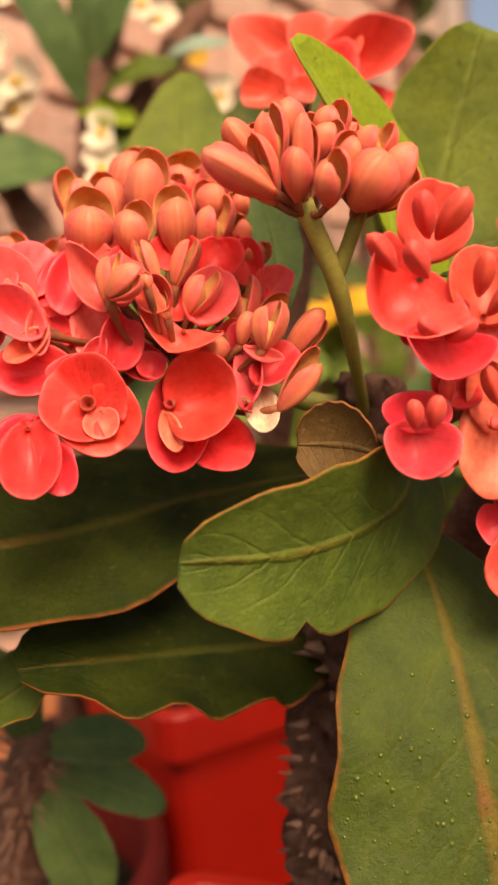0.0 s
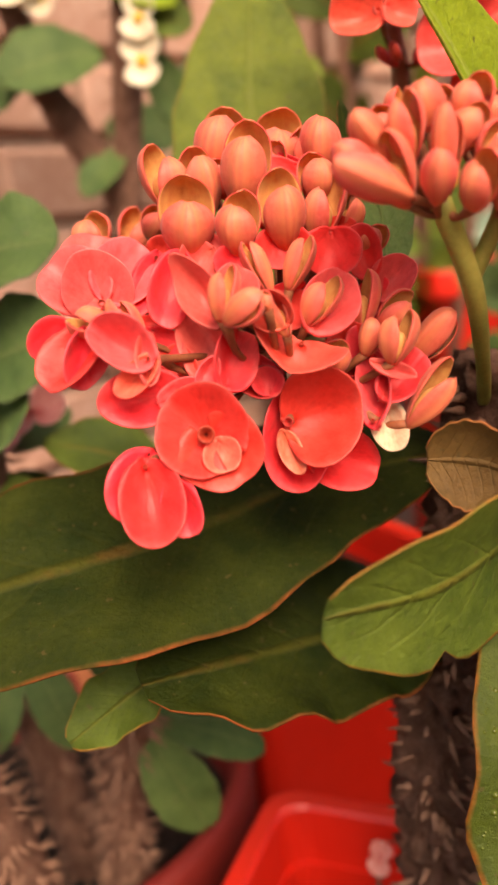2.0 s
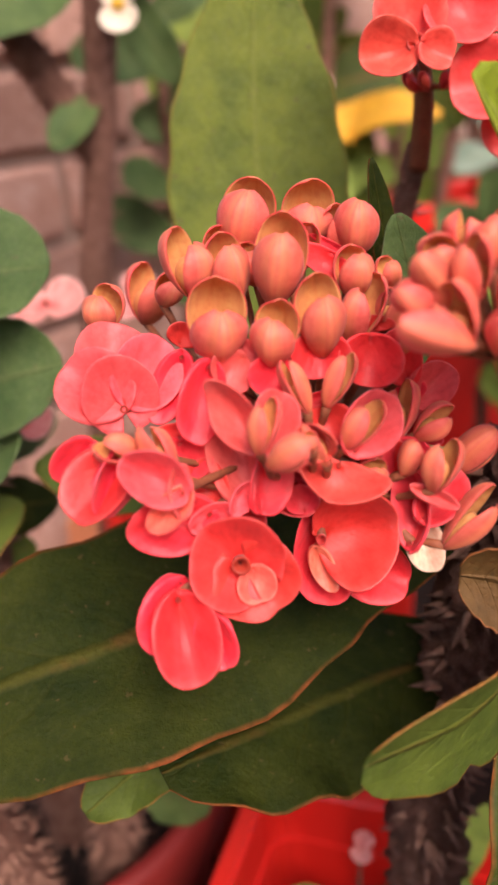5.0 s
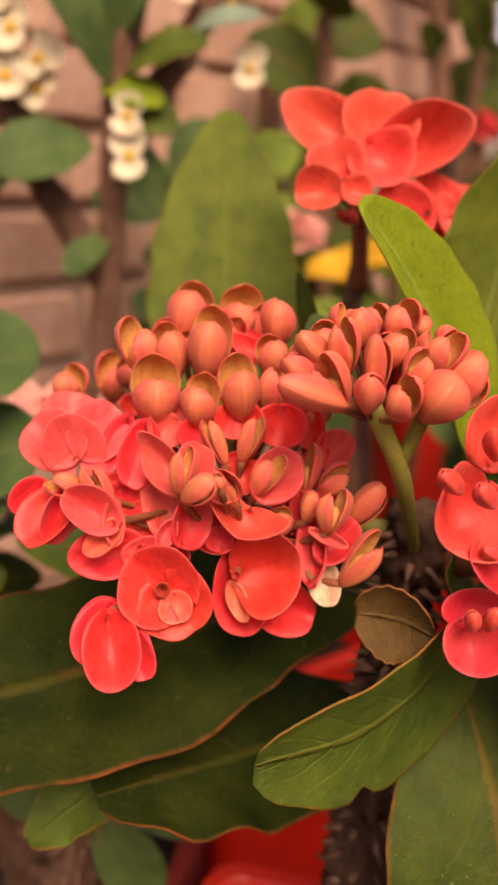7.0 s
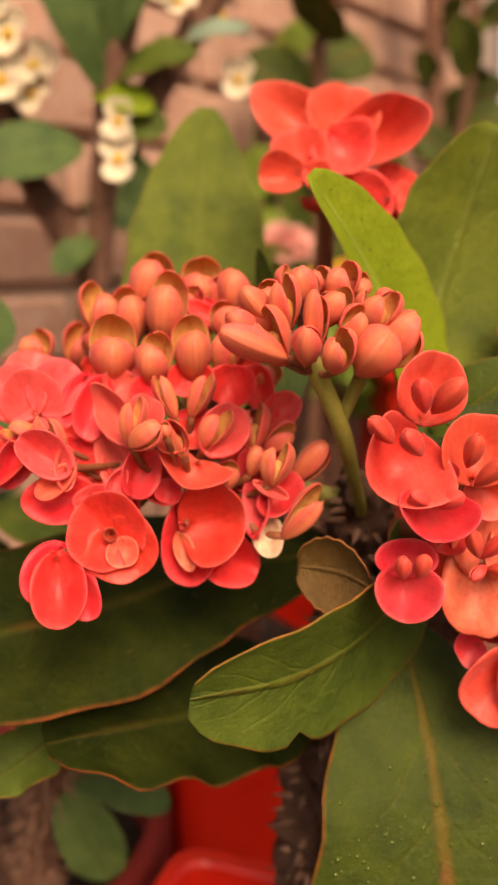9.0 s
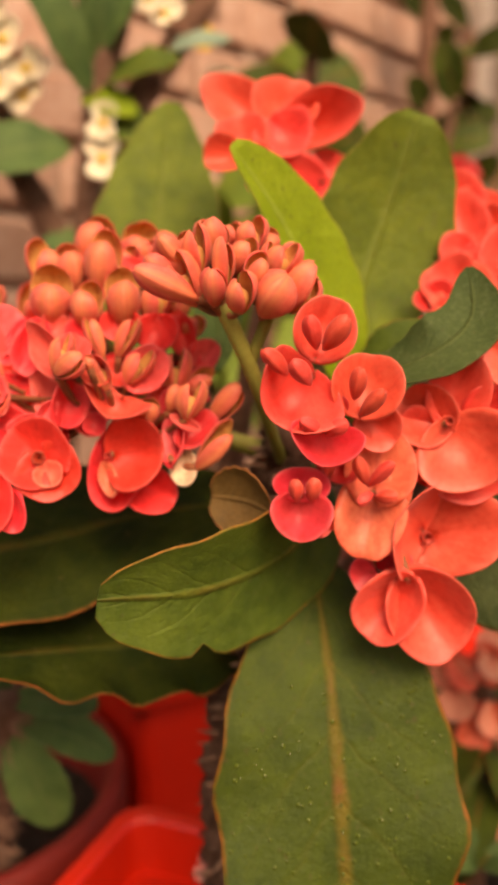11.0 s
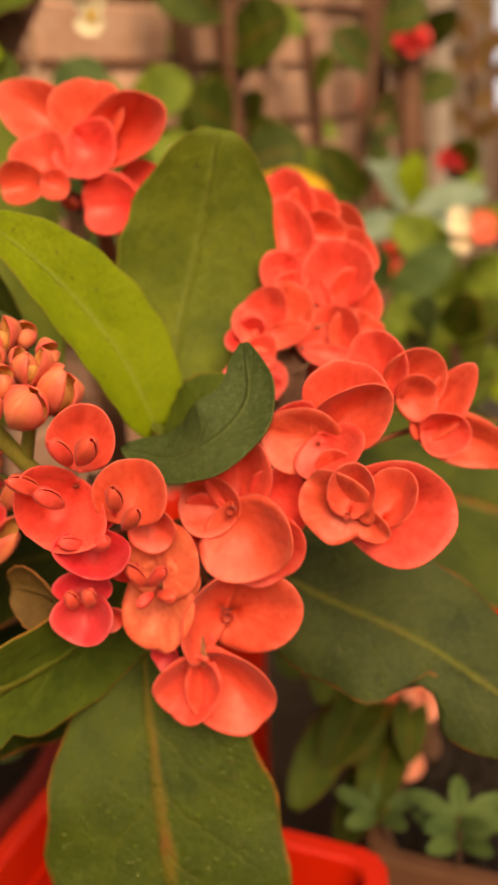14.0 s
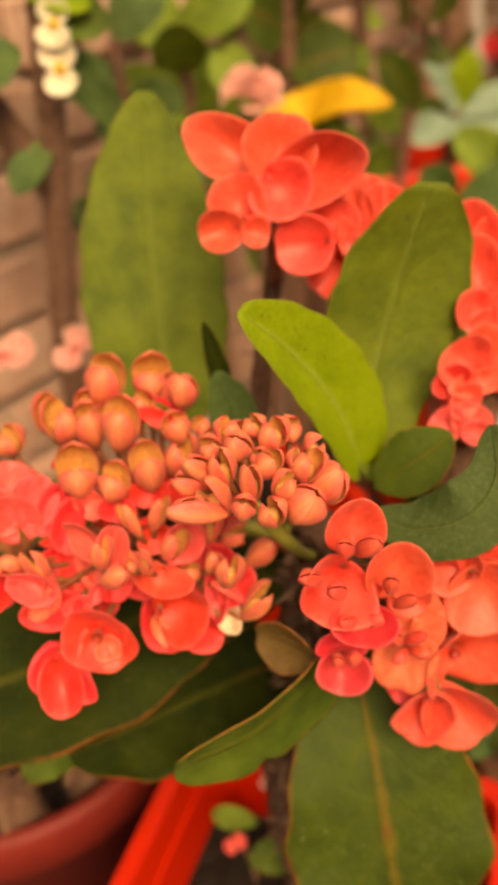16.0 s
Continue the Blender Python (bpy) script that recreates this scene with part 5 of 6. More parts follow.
tube("flower_head_stalk", [(0.115, 0.345, 0.590), (0.130, 0.330, 0.610), (0.155, 0.315, 0.632), (0.170, 0.316, 0.645)], [0.006, 0.005, 0.0042, 0.0035], STALK_RED, plant, count=14)
# fourth flower head: wide open coral flowers
bloom(plant, (0.148, 0.2834, 0.6499), (-0.14, -0.99, -0.07), 0.0009, CORAL, [
     ((0.149, 0.2819, 0.6496), (-0.95, -0.03, 0.31), (0.03, -1.00, -0.01), 0.0237, 0.0271, 0.30, CORAL, 0, 0.3),
     ((0.149, 0.2861, 0.65), (0.74, -0.31, 0.59), (-0.30, -0.95, -0.12), 0.0344, 0.0244, 0.42),
     ((0.1567, 0.2914, 0.6545), (0.29, 0.09, 0.95), (-0.09, -0.99, 0.12), 0.0260, 0.0336, 0.30),
     ((0.1493, 0.284, 0.6535), (0.31, -0.68, -0.66), (-0.39, -0.73, 0.56), 0.0182, 0.0304, 0.30)], HUB4, "wide open coral flower with rounded bracts")
bloom(plant, (0.1571, 0.27, 0.6248), (-0.19, -0.98, 0.07), 0.0017, CORAL, [
     ((0.1576, 0.2685, 0.6242), (-0.68, 0.07, 0.73), (-0.07, -1.00, 0.04), 0.0224, 0.0276, 0.34, CORAL, 0, 0.3),
     ((0.1664, 0.2761, 0.6226), (0.95, -0.29, 0.10), (-0.30, -0.95, 0.10), 0.0333, 0.0420, 0.34, CORAL, 0, 0.3),
     ((0.1577, 0.2679, 0.6259), (0.10, -0.01, 0.99), (-0.15, -0.99, 0.01), 0.0212, 0.0185, 0.40),
     ((0.1691, 0.2689, 0.6219), (0.40, -0.03, 0.92), (-0.49, -0.85, 0.19), 0.0233, 0.0193, 0.40),
     ((0.1567, 0.2723, 0.6256), (0.77, -0.44, -0.47), (-0.36, -0.90, 0.25), 0.0192, 0.0127, 0.40)], HUB4, "coral flower with a curled inner bract")
bloom(plant, (0.1828, 0.3124, 0.6576), (-0.20, -0.98, -0.00), 0.0010, CORAL, [
     ((0.1818, 0.3111, 0.6568), (0.66, -0.19, 0.73), (-0.23, -0.97, -0.04), 0.0251, 0.0259, 0.30),
     ((0.1761, 0.3092, 0.6586), (-0.17, 0.07, 0.98), (-0.18, -0.98, 0.04), 0.0274, 0.0259, 0.30),
     ((0.1822, 0.307, 0.6576), (0.95, -0.29, 0.13), (-0.29, -0.96, -0.01), 0.0160, 0.0210, 0.30)], HUB4, "wide open coral flower with rounded bracts")
bloom(plant, (0.1951, 0.3208, 0.6394), (-0.22, -0.97, 0.10), 0.0010, CORAL, [
     ((0.1933, 0.3198, 0.6401), (0.91, -0.29, -0.30), (-0.27, -0.95, 0.14), 0.0387, 0.0232, 0.30, CORAL, 0.1),
     ((0.1901, 0.3036, 0.6418), (0.58, -0.05, 0.82), (-0.18, -0.98, 0.07), 0.0326, 0.0195, 0.30, CORAL, 0.1),
     ((0.1912, 0.3031, 0.6444), (0.94, -0.35, -0.01), (-0.35, -0.93, 0.10), 0.0195, 0.0185, 0.40)], HUB4, "coral flower with pointed spreading bracts")
bloom(plant, (0.1513, 0.2785, 0.6353), (-0.10, -0.99, 0.04), 0.0009, CORAL, [
     ((0.1507, 0.277, 0.635), (0.78, -0.06, 0.62), (-0.13, -0.99, 0.07), 0.0144, 0.0238, 0.30),
     ((0.1405, 0.2917, 0.6523), (-0.59, 0.05, 0.81), (-0.07, -1.00, 0.01), 0.0117, 0.0248, 0.30)], HUB4, "shaded coral flower behind the others")
# fifth flower head, on the branch behind
bloom(plant, (0.1471, 0.4175, 0.7173), (-0.04, -0.99, 0.16), 0.0014, CORAL, [
     ((0.1475, 0.4158, 0.7164), (-0.40, 0.16, 0.90), (-0.03, -0.99, 0.16), 0.0322, 0.0318, 0.34),
     ((0.1524, 0.4185, 0.7164), (0.35, 0.14, 0.93), (-0.06, -0.98, 0.17), 0.0205, 0.0292, 0.34),
     ((0.1496, 0.4076, 0.7156), (0.99, -0.10, -0.14), (-0.07, -0.98, 0.20), 0.0214, 0.0230, 0.34)], HUB5, "wide open coral flower with rounded bracts")
bloom(plant, (0.1442, 0.3984, 0.704), (0.03, -0.96, 0.29), 0.0014, CORAL, [
     ((0.1445, 0.3967, 0.7031), (-0.24, 0.20, 0.95), (-0.03, -0.98, 0.20), 0.0328, 0.0282, 0.34),
     ((0.1444, 0.3919, 0.7055), (-0.63, -0.34, -0.70), (0.09, -0.92, 0.37), 0.0199, 0.0254, 0.34)], HUB5, "wide open coral flower with rounded bracts")
bloom(plant, (0.1605, 0.3866, 0.6839), (-0.11, -0.97, 0.22), 0.0014, CORAL, [
     ((0.16, 0.385, 0.6829), (0.29, 0.11, 0.95), (-0.12, -0.98, 0.15), 0.0327, 0.0341, 0.34),
     ((0.1631, 0.3859, 0.6815), (0.97, -0.03, 0.25), (-0.11, -0.95, 0.28), 0.0224, 0.0317, 0.34)], HUB5, "wide open coral flower with rounded bracts")
bloom(plant, (0.1327, 0.3635, 0.6783), (-0.01, -0.96, 0.29), 0.0013, CORAL, [
     ((0.1333, 0.3619, 0.6782), (-0.69, 0.21, 0.69), (0.01, -0.95, 0.30), 0.0201, 0.0304, 0.34),
     ((0.1347, 0.3725, 0.6735), (0.44, 0.25, 0.86), (-0.02, -0.96, 0.29), 0.0252, 0.0264, 0.34),
     ((0.1328, 0.362, 0.6799), (0.15, -0.62, -0.77), (-0.06, -0.78, 0.62), 0.0123, 0.0333, 0.34)], HUB5, "wide open coral flower with rounded bracts")
bloom(plant, (0.162, 0.3716, 0.6616), (-0.07, -0.96, 0.28), 0.0013, CORAL, [
     ((0.1624, 0.3699, 0.6609), (-0.39, 0.22, 0.89), (-0.03, -0.97, 0.23), 0.0270, 0.0313, 0.34),
     ((0.1643, 0.3713, 0.6613), (0.69, 0.17, 0.70), (-0.10, -0.94, 0.32), 0.0235, 0.0287, 0.34),
     ((0.1623, 0.3689, 0.6655), (-0.27, -0.68, -0.68), (0.04, -0.71, 0.70), 0.0123, 0.0343, 0.34)], HUB5, "wide open coral flower with rounded bracts")
bloom(plant, (0.1551, 0.3993, 0.6961), (-0.05, -0.97, 0.25), 0.0014, CORAL, [
     ((0.1552, 0.3977, 0.6959), (-0.31, 0.24, 0.92), (-0.06, -0.97, 0.23), 0.0153, 0.0300, 0.34),
     ((0.1545, 0.3907, 0.6941), (-0.62, -0.19, -0.76), (-0.05, -0.96, 0.27), 0.0203, 0.0298, 0.34)], HUB5, "wide open coral flower with rounded bracts")
bloom(plant, (0.1224, 0.3598, 0.6721), (0.02, -0.94, 0.33), 0.0013, CORAL, [
     ((0.1227, 0.3582, 0.6721), (-0.54, 0.25, 0.80), (0.03, -0.95, 0.32), 0.0134, 0.0206, 0.34, CRIMSON),
     ((0.1209, 0.3551, 0.6726), (0.75, -0.22, -0.62), (0.01, -0.94, 0.34), 0.0133, 0.0205, 0.34)], HUB5, "wide open coral flower with rounded bracts")
bloom(plant, (0.1763, 0.3699, 0.6442), (-0.11, -0.92, 0.38), 0.0014, CORAL, [
     ((0.1755, 0.3684, 0.6441), (0.68, 0.18, 0.71), (-0.13, -0.92, 0.36), 0.0218, 0.0296, 0.34),
     ((0.1742, 0.3648, 0.6449), (-0.95, -0.03, -0.31), (-0.09, -0.92, 0.39), 0.0150, 0.0242, 0.34)], HUB5, "wide open coral flower with rounded bracts")
bloom(plant, (0.1719, 0.4173, 0.6984), (-0.10, -0.97, 0.21), 0.0014, CORAL, [
     ((0.1713, 0.4158, 0.6983), (0.76, 0.06, 0.65), (-0.11, -0.97, 0.22), 0.0166, 0.0282, 0.34),
     ((0.1709, 0.4184, 0.6985), (-0.32, 0.22, 0.92), (-0.08, -0.98, 0.20), 0.0317, 0.0311, 0.34)], HUB5, "wide open coral flower with rounded bracts")
bloom(plant, (0.1205, 0.3489, 0.6547), (0.02, -0.93, 0.37), 0.0010, PINK, [
     ((0.121, 0.3474, 0.6549), (-0.79, 0.20, 0.58), (0.04, -0.93, 0.37), 0.0160, 0.0195, 0.30),
     ((0.1219, 0.3477, 0.6543), (0.67, 0.28, 0.69), (0.01, -0.93, 0.37), 0.0167, 0.0231, 0.30),
     ((0.1223, 0.3463, 0.657), (0.96, -0.10, -0.25), (0.01, -0.92, 0.38), 0.0140, 0.0127, 0.30)], HUB5, "small pinkish flower")
bloom(plant, (0.0906, 0.4617, 0.7278), (-0.13, -0.96, 0.27), 0.0013, CORAL, [
     ((0.0902, 0.46, 0.7271), (0.24, 0.23, 0.94), (-0.11, -0.96, 0.26), 0.0284, 0.0238, 0.30),
     ((0.0968, 0.4615, 0.7258), (0.67, 0.11, 0.73), (-0.14, -0.95, 0.27), 0.0247, 0.0302, 0.30),
     ((0.0926, 0.4601, 0.726), (-0.62, 0.27, 0.74), (-0.10, -0.96, 0.27), 0.0244, 0.0284, 0.30),
     ((0.0936, 0.4592, 0.7281), (0.60, -0.31, -0.73), (-0.13, -0.95, 0.30), 0.0197, 0.0284, 0.30)], HUB5, "wide open coral flower with rounded bracts")
# drops of water on the hanging leaf
def drops(on, parent, count, low, high, seed):
    """Small domes of water on a leaf's upper face, between two heights of its length."""
    rr = np.random.RandomState(seed)
    me = on.data
    k = len(me.vertices) // 2
    co = np.zeros(len(me.vertices) * 3)
    me.vertices.foreach_get("co", co)
    co = co.reshape(-1, 3)
    top, under = co[:k].reshape(-1, 15, 3), co[k:].reshape(-1, 15, 3)
    verts, faces = [], []
    n = top.shape[0]
    for _ in range(count):
        a, b = rr.uniform(low, high) * (n - 1), rr.uniform(1, 12.9)
        i, j, fa, fb = int(a), int(b), a % 1, b % 1
        mixed = lambda g: (g[i, j] * (1 - fa) + g[i + 1, j] * fa) * (1 - fb) + (g[i, j + 1] * (1 - fa) + g[i + 1, j + 1] * fa) * fb
        p = mixed(top)
        nor = unit(p - mixed(under))
        if nor[1] > 0:
            nor, p = -nor, mixed(under)
        r = 0.00026 + 0.00095 * rr.random() ** 3
        s1 = unit(np.cross(nor, (0.2, 0.3, 0.9)))
        s2 = np.cross(nor, s1)
        o = len(verts)
        for ring, (rad, hei) in enumerate(((1.0, -0.05), (0.8, 0.35), (0.4, 0.6))):
            for q in range(8):
                g = math.pi * q / 4
                verts.append(p + r * (rad * (math.cos(g) * s1 + math.sin(g) * s2) + hei * nor))
        verts.append(p + r * 0.68 * nor)
        for ring in range(2):
            for q in range(8):
                faces.append((o + ring * 8 + q, o + ring * 8 + (q + 1) % 8, o + ring * 8 + 8 + (q + 1) % 8, o + ring * 8 + 8 + q))
        faces += [(o + 16 + q, o + 16 + (q + 1) % 8, o + 24) for q in range(8)]
    return tagged(mesh_object("water_film", verts, faces, WATER, parent, "fine clear water drops"), kind="stuff")


drops(hanging, plant, 420, 0.30, 0.72, 4)
drops(right_leaf, plant, 60, 0.25, 0.7, 5)
# ---- the plant behind with the red star-like flower ----
rear = empty("crown_of_thorns_plant", "crown of thorns with a bright red spreading flower head", "potted plant")
REAR = [(-0.03, 0.72, 0.28), (-0.01, 0.60, 0.45), (0.02, 0.50, 0.60), (0.040, 0.462, 0.71)]
tube("stem", REAR, [0.014, 0.012, 0.009, 0.005], BARK, rear, "brown thorny stem", count=30, sides=12, knobs=0.12)
thorns(rear, REAR, 0.010, 90, 0.012, 8)
REAR_HUB = (0.040, 0.452, 0.735)
tube("flower_head_stalk", [(0.040, 0.462, 0.700), (0.040, 0.452, 0.730), (0.036, 0.446, 0.755)], [0.005, 0.0045, 0.004], STALK_RED, rear)

# flowers of the plant behind
bloom(rear, (0.0378, 0.4284, 0.7716), (-0.10, -0.98, 0.19), 0.0011, CORAL, [
     ((0.0393, 0.4267, 0.771), (-0.83, 0.08, 0.55), (0.03, -0.98, 0.19), 0.0433, 0.0314, 0.30, CORAL, 0.06),
     ((0.0426, 0.4176, 0.7643), (0.95, -0.17, 0.27), (-0.22, -0.96, 0.18), 0.0457, 0.0340, 0.50, CORAL, 0.06),
     ((0.0434, 0.4211, 0.7653), (0.26, 0.19, 0.95), (-0.02, -0.98, 0.20), 0.0347, 0.0366, 0.34),
     ((0.0399, 0.4174, 0.7722), (0.54, -0.44, -0.72), (-0.15, -0.89, 0.43), 0.0263, 0.0342, 0.40)], REAR_HUB, "bright red flower with pointed spreading bracts")
bloom(rear, (0.0256, 0.405, 0.751), (0.04, -0.96, 0.26), 0.0036, CORAL, [
     ((0.0257, 0.4059, 0.7498), (-0.11, 0.24, 0.96), (0.03, -0.97, 0.25), 0.0252, 0.0298, 0.35),
     ((0.0252, 0.3997, 0.7514), (-0.99, -0.09, -0.10), (0.06, -0.96, 0.28), 0.0222, 0.0208, 0.35),
     ((0.0271, 0.397, 0.7519), (0.87, -0.13, -0.48), (0.01, -0.96, 0.28), 0.0134, 0.0163, 0.35)], REAR_HUB, "red flower with rounded bracts low on the head")
bloom(rear, (0.0671, 0.4083, 0.7371), (-0.06, -0.95, 0.29), 0.0014, CORAL, [
     ((0.0682, 0.4068, 0.7376), (-1.00, 0.02, -0.06), (-0.04, -0.95, 0.30), 0.0285, 0.0316, 0.30),
     ((0.0677, 0.4139, 0.7362), (0.44, 0.22, 0.87), (-0.08, -0.96, 0.28), 0.0212, 0.0261, 0.30),
     ((0.0732, 0.4111, 0.7346), (0.98, -0.03, 0.21), (-0.09, -0.95, 0.30), 0.0099, 0.0239, 0.30),
     ((0.0785, 0.4166, 0.7287), (-0.66, -0.20, -0.72), (-0.07, -0.94, 0.33), 0.0282, 0.0280, 0.30)], REAR_HUB, "red flower with rounded bracts low on the head")
for k in range(7):
    a = rng.uniform(0, 6.28)
    p = np.array((0.040 + 0.008 * math.cos(a), 0.432 + 0.008 * math.sin(a), 0.734))
    d = np.array((math.cos(a) * 0.006, math.sin(a) * 0.005 - 0.002, 0.007))
    bud(rear, p, p + d, 0.005, (0.2, -0.9, 0.2), 3, CORAL, CRIMSON, "tiny red bud")
leaf(rear, [(-0.030, 0.455, 0.610), (-0.034, 0.475, 0.680), (-0.032, 0.500, 0.745), (-0.026, 0.517, 0.802)], 0.088, (0.05, -0.95, 0.25), LEAF_UP, fold=4, curl=(6, 6), shape=(0.82, 0.62), wave=0.05, label="tall upright green leaf with a nibbled edge")


# ---- the other plants ----
def thorny_plant(label, stems, leaves=(), flowers=(), spines=80, radius=0.011, group=""):
    """stems: lists of points; leaves: (foot, tip, width, material, way its face looks); flowers: (at, facing, width, spin, material)."""
    top = empty("crown_of_thorns_plant", label, "potted plant", group)
    for k, pts in enumerate(stems):
        tube("stem", pts, [radius, radius * 0.9, radius * 0.75], BARK, top, "grey-brown thorny stem", count=26, sides=12, knobs=0.14, seed=k + 3)
        thorns(top, pts, radius, spines, min(0.013, radius * 1.6), 20 + k)
    for foot, tip, w, ma, up in leaves:
        f, t = np.array(foot), np.array(tip)
        sag = unit(up) * np.linalg.norm(t - f) * 0.08
        leaf(top, [f, (f + t) / 2 + sag, t], w, up, ma, fold=8, curl=(8, 8), shape=(1.2, 0.55), wave=0.05, count=18, across=9)
    for at, fa, w, sp, ma in flowers:
        core = flower(top, at, fa, w, sp, ma, 12, 16, 1.75, (16, 16, 0.95))
    return top


CAMWARD = (0.0, -0.95, 0.2)
# white-flowered plant before the wall
white = thorny_plant("tall crown of thorns with small cream-white flowers",
    [[(-0.205, 0.815, 0.22), (-0.175, 0.780, 0.55), (-0.145, 0.765, 0.72), (-0.125, 0.760, 0.86), (-0.085, 0.770, 1.00)], [(-0.150, 0.768, 0.70), (-0.205, 0.760, 0.80), (-0.225, 0.755, 0.90)], [(-0.130, 0.765, 0.80), (-0.075, 0.775, 0.88), (-0.02, 0.79, 0.96)]],
    [((-0.150, 0.745, 0.815), (-0.225, 0.705, 0.795), 0.060, LEAF_BLUE, (0.0, -0.9, 0.4)), ((-0.130, 0.750, 0.86), (-0.175, 0.700, 0.96), 0.044, LEAF_BLUE, (0.5, -0.8, 0.3)),
     ((-0.120, 0.755, 0.87), (-0.045, 0.735, 0.885), 0.048, LEAF, (0, -0.7, 0.7)), ((-0.125, 0.755, 0.84), (-0.075, 0.745, 0.825), 0.040, LEAF, (0, -0.9, 0.4))] + [((-0.120, 0.760, 0.82), (-0.080, 0.765, 0.745), 0.036, LEAF_BLUE, (-0.2, -0.9, 0.2)), ((-0.125, 0.755, 0.89), (-0.105, 0.735, 0.985), 0.046, LEAF_BLUE, (0.2, -0.9, 0.2)),
     ((-0.120, 0.755, 0.90), (-0.080, 0.735, 0.960), 0.044, LEAF_BLUE, (-0.3, -0.9, 0.3)), ((-0.075, 0.775, 0.90), (0.000, 0.745, 0.905), 0.026, LEAF_GREY, (0, -0.7, 0.6))] + [((-0.145, 0.760, 0.74), (-0.180, 0.735, 0.705), 0.034, LEAF_BLUE, (-0.3, -0.9, 0.2)), ((-0.220, 0.755, 0.86), (-0.270, 0.730, 0.895), 0.044, LEAF_BLUE, (0.2, -0.9, 0.2)),
     ((-0.14, 0.755, 0.86), (-0.085, 0.735, 0.84), 0.032, LEAF_LIME, (0, -0.8, 0.6)), ((-0.205, 0.755, 0.82), (-0.25, 0.725, 0.775), 0.045, LEAF_BLUE, (-0.2, -0.9, 0.3)),
     ((-0.10, 0.77, 0.93), (-0.13, 0.74, 1.01), 0.045, LEAF, (0.2, -0.9, 0.2)), ((-0.04, 0.785, 0.95), (-0.02, 0.76, 1.02), 0.045, LEAF_BLUE, (0.2, -0.9, 0.2))],
    [((-0.116, 0.725, 0.800), CAMWARD, 0.041, 90, CREAM), ((-0.115, 0.730, 0.832), CAMWARD, 0.036, 80, CREAM), ((-0.185, 0.735, 0.880), CAMWARD, 0.041, 30, CREAM), ((-0.205, 0.735, 0.905), CAMWARD, 0.041, 80, CREAM),
     ((-0.212, 0.730, 0.868), CAMWARD, 0.041, 110, CREAM), ((-0.190, 0.740, 0.858), CAMWARD, 0.036, 60, CREAM), ((-0.222, 0.738, 0.930), CAMWARD, 0.041, 10, CREAM), ((-0.245, 0.735, 0.905), CAMWARD, 0.039, 50, CREAM),
     ((-0.012, 0.772, 0.870), CAMWARD, 0.036, 85, CREAM), ((-0.060, 0.750, 0.930), (0.3, -0.9, 0.3), 0.034, 40, CREAM), ((-0.075, 0.750, 0.945), CAMWARD, 0.039, 100, CREAM), ((-0.20, 0.74, 0.955), CAMWARD, 0.041, 20, CREAM),
     ((-0.235, 0.735, 0.875), CAMWARD, 0.039, 140, CREAM), ((-0.120, 0.745, 0.975), CAMWARD, 0.039, 10, CREAM)], spines=110, radius=0.015)
for ob in list(white.children):
    if ob.name.startswith("flower"):
        disc = turned(YELLOW, "flower_eye", [(0.0, 0.16), (0.16, 0.14), (0.22, 0.08), (0.18, 0.02)], 10, ob, "yellow eye")
leaf(white, [(-0.05, 0.85, 0.95), (-0.040, 0.86, 0.945), (-0.025, 0.86, 0.93)], 0.030, (0, -1, 0.2), LEAF_YELLOW, name="leaf", label="yellowed leaf", count=14, across=9)

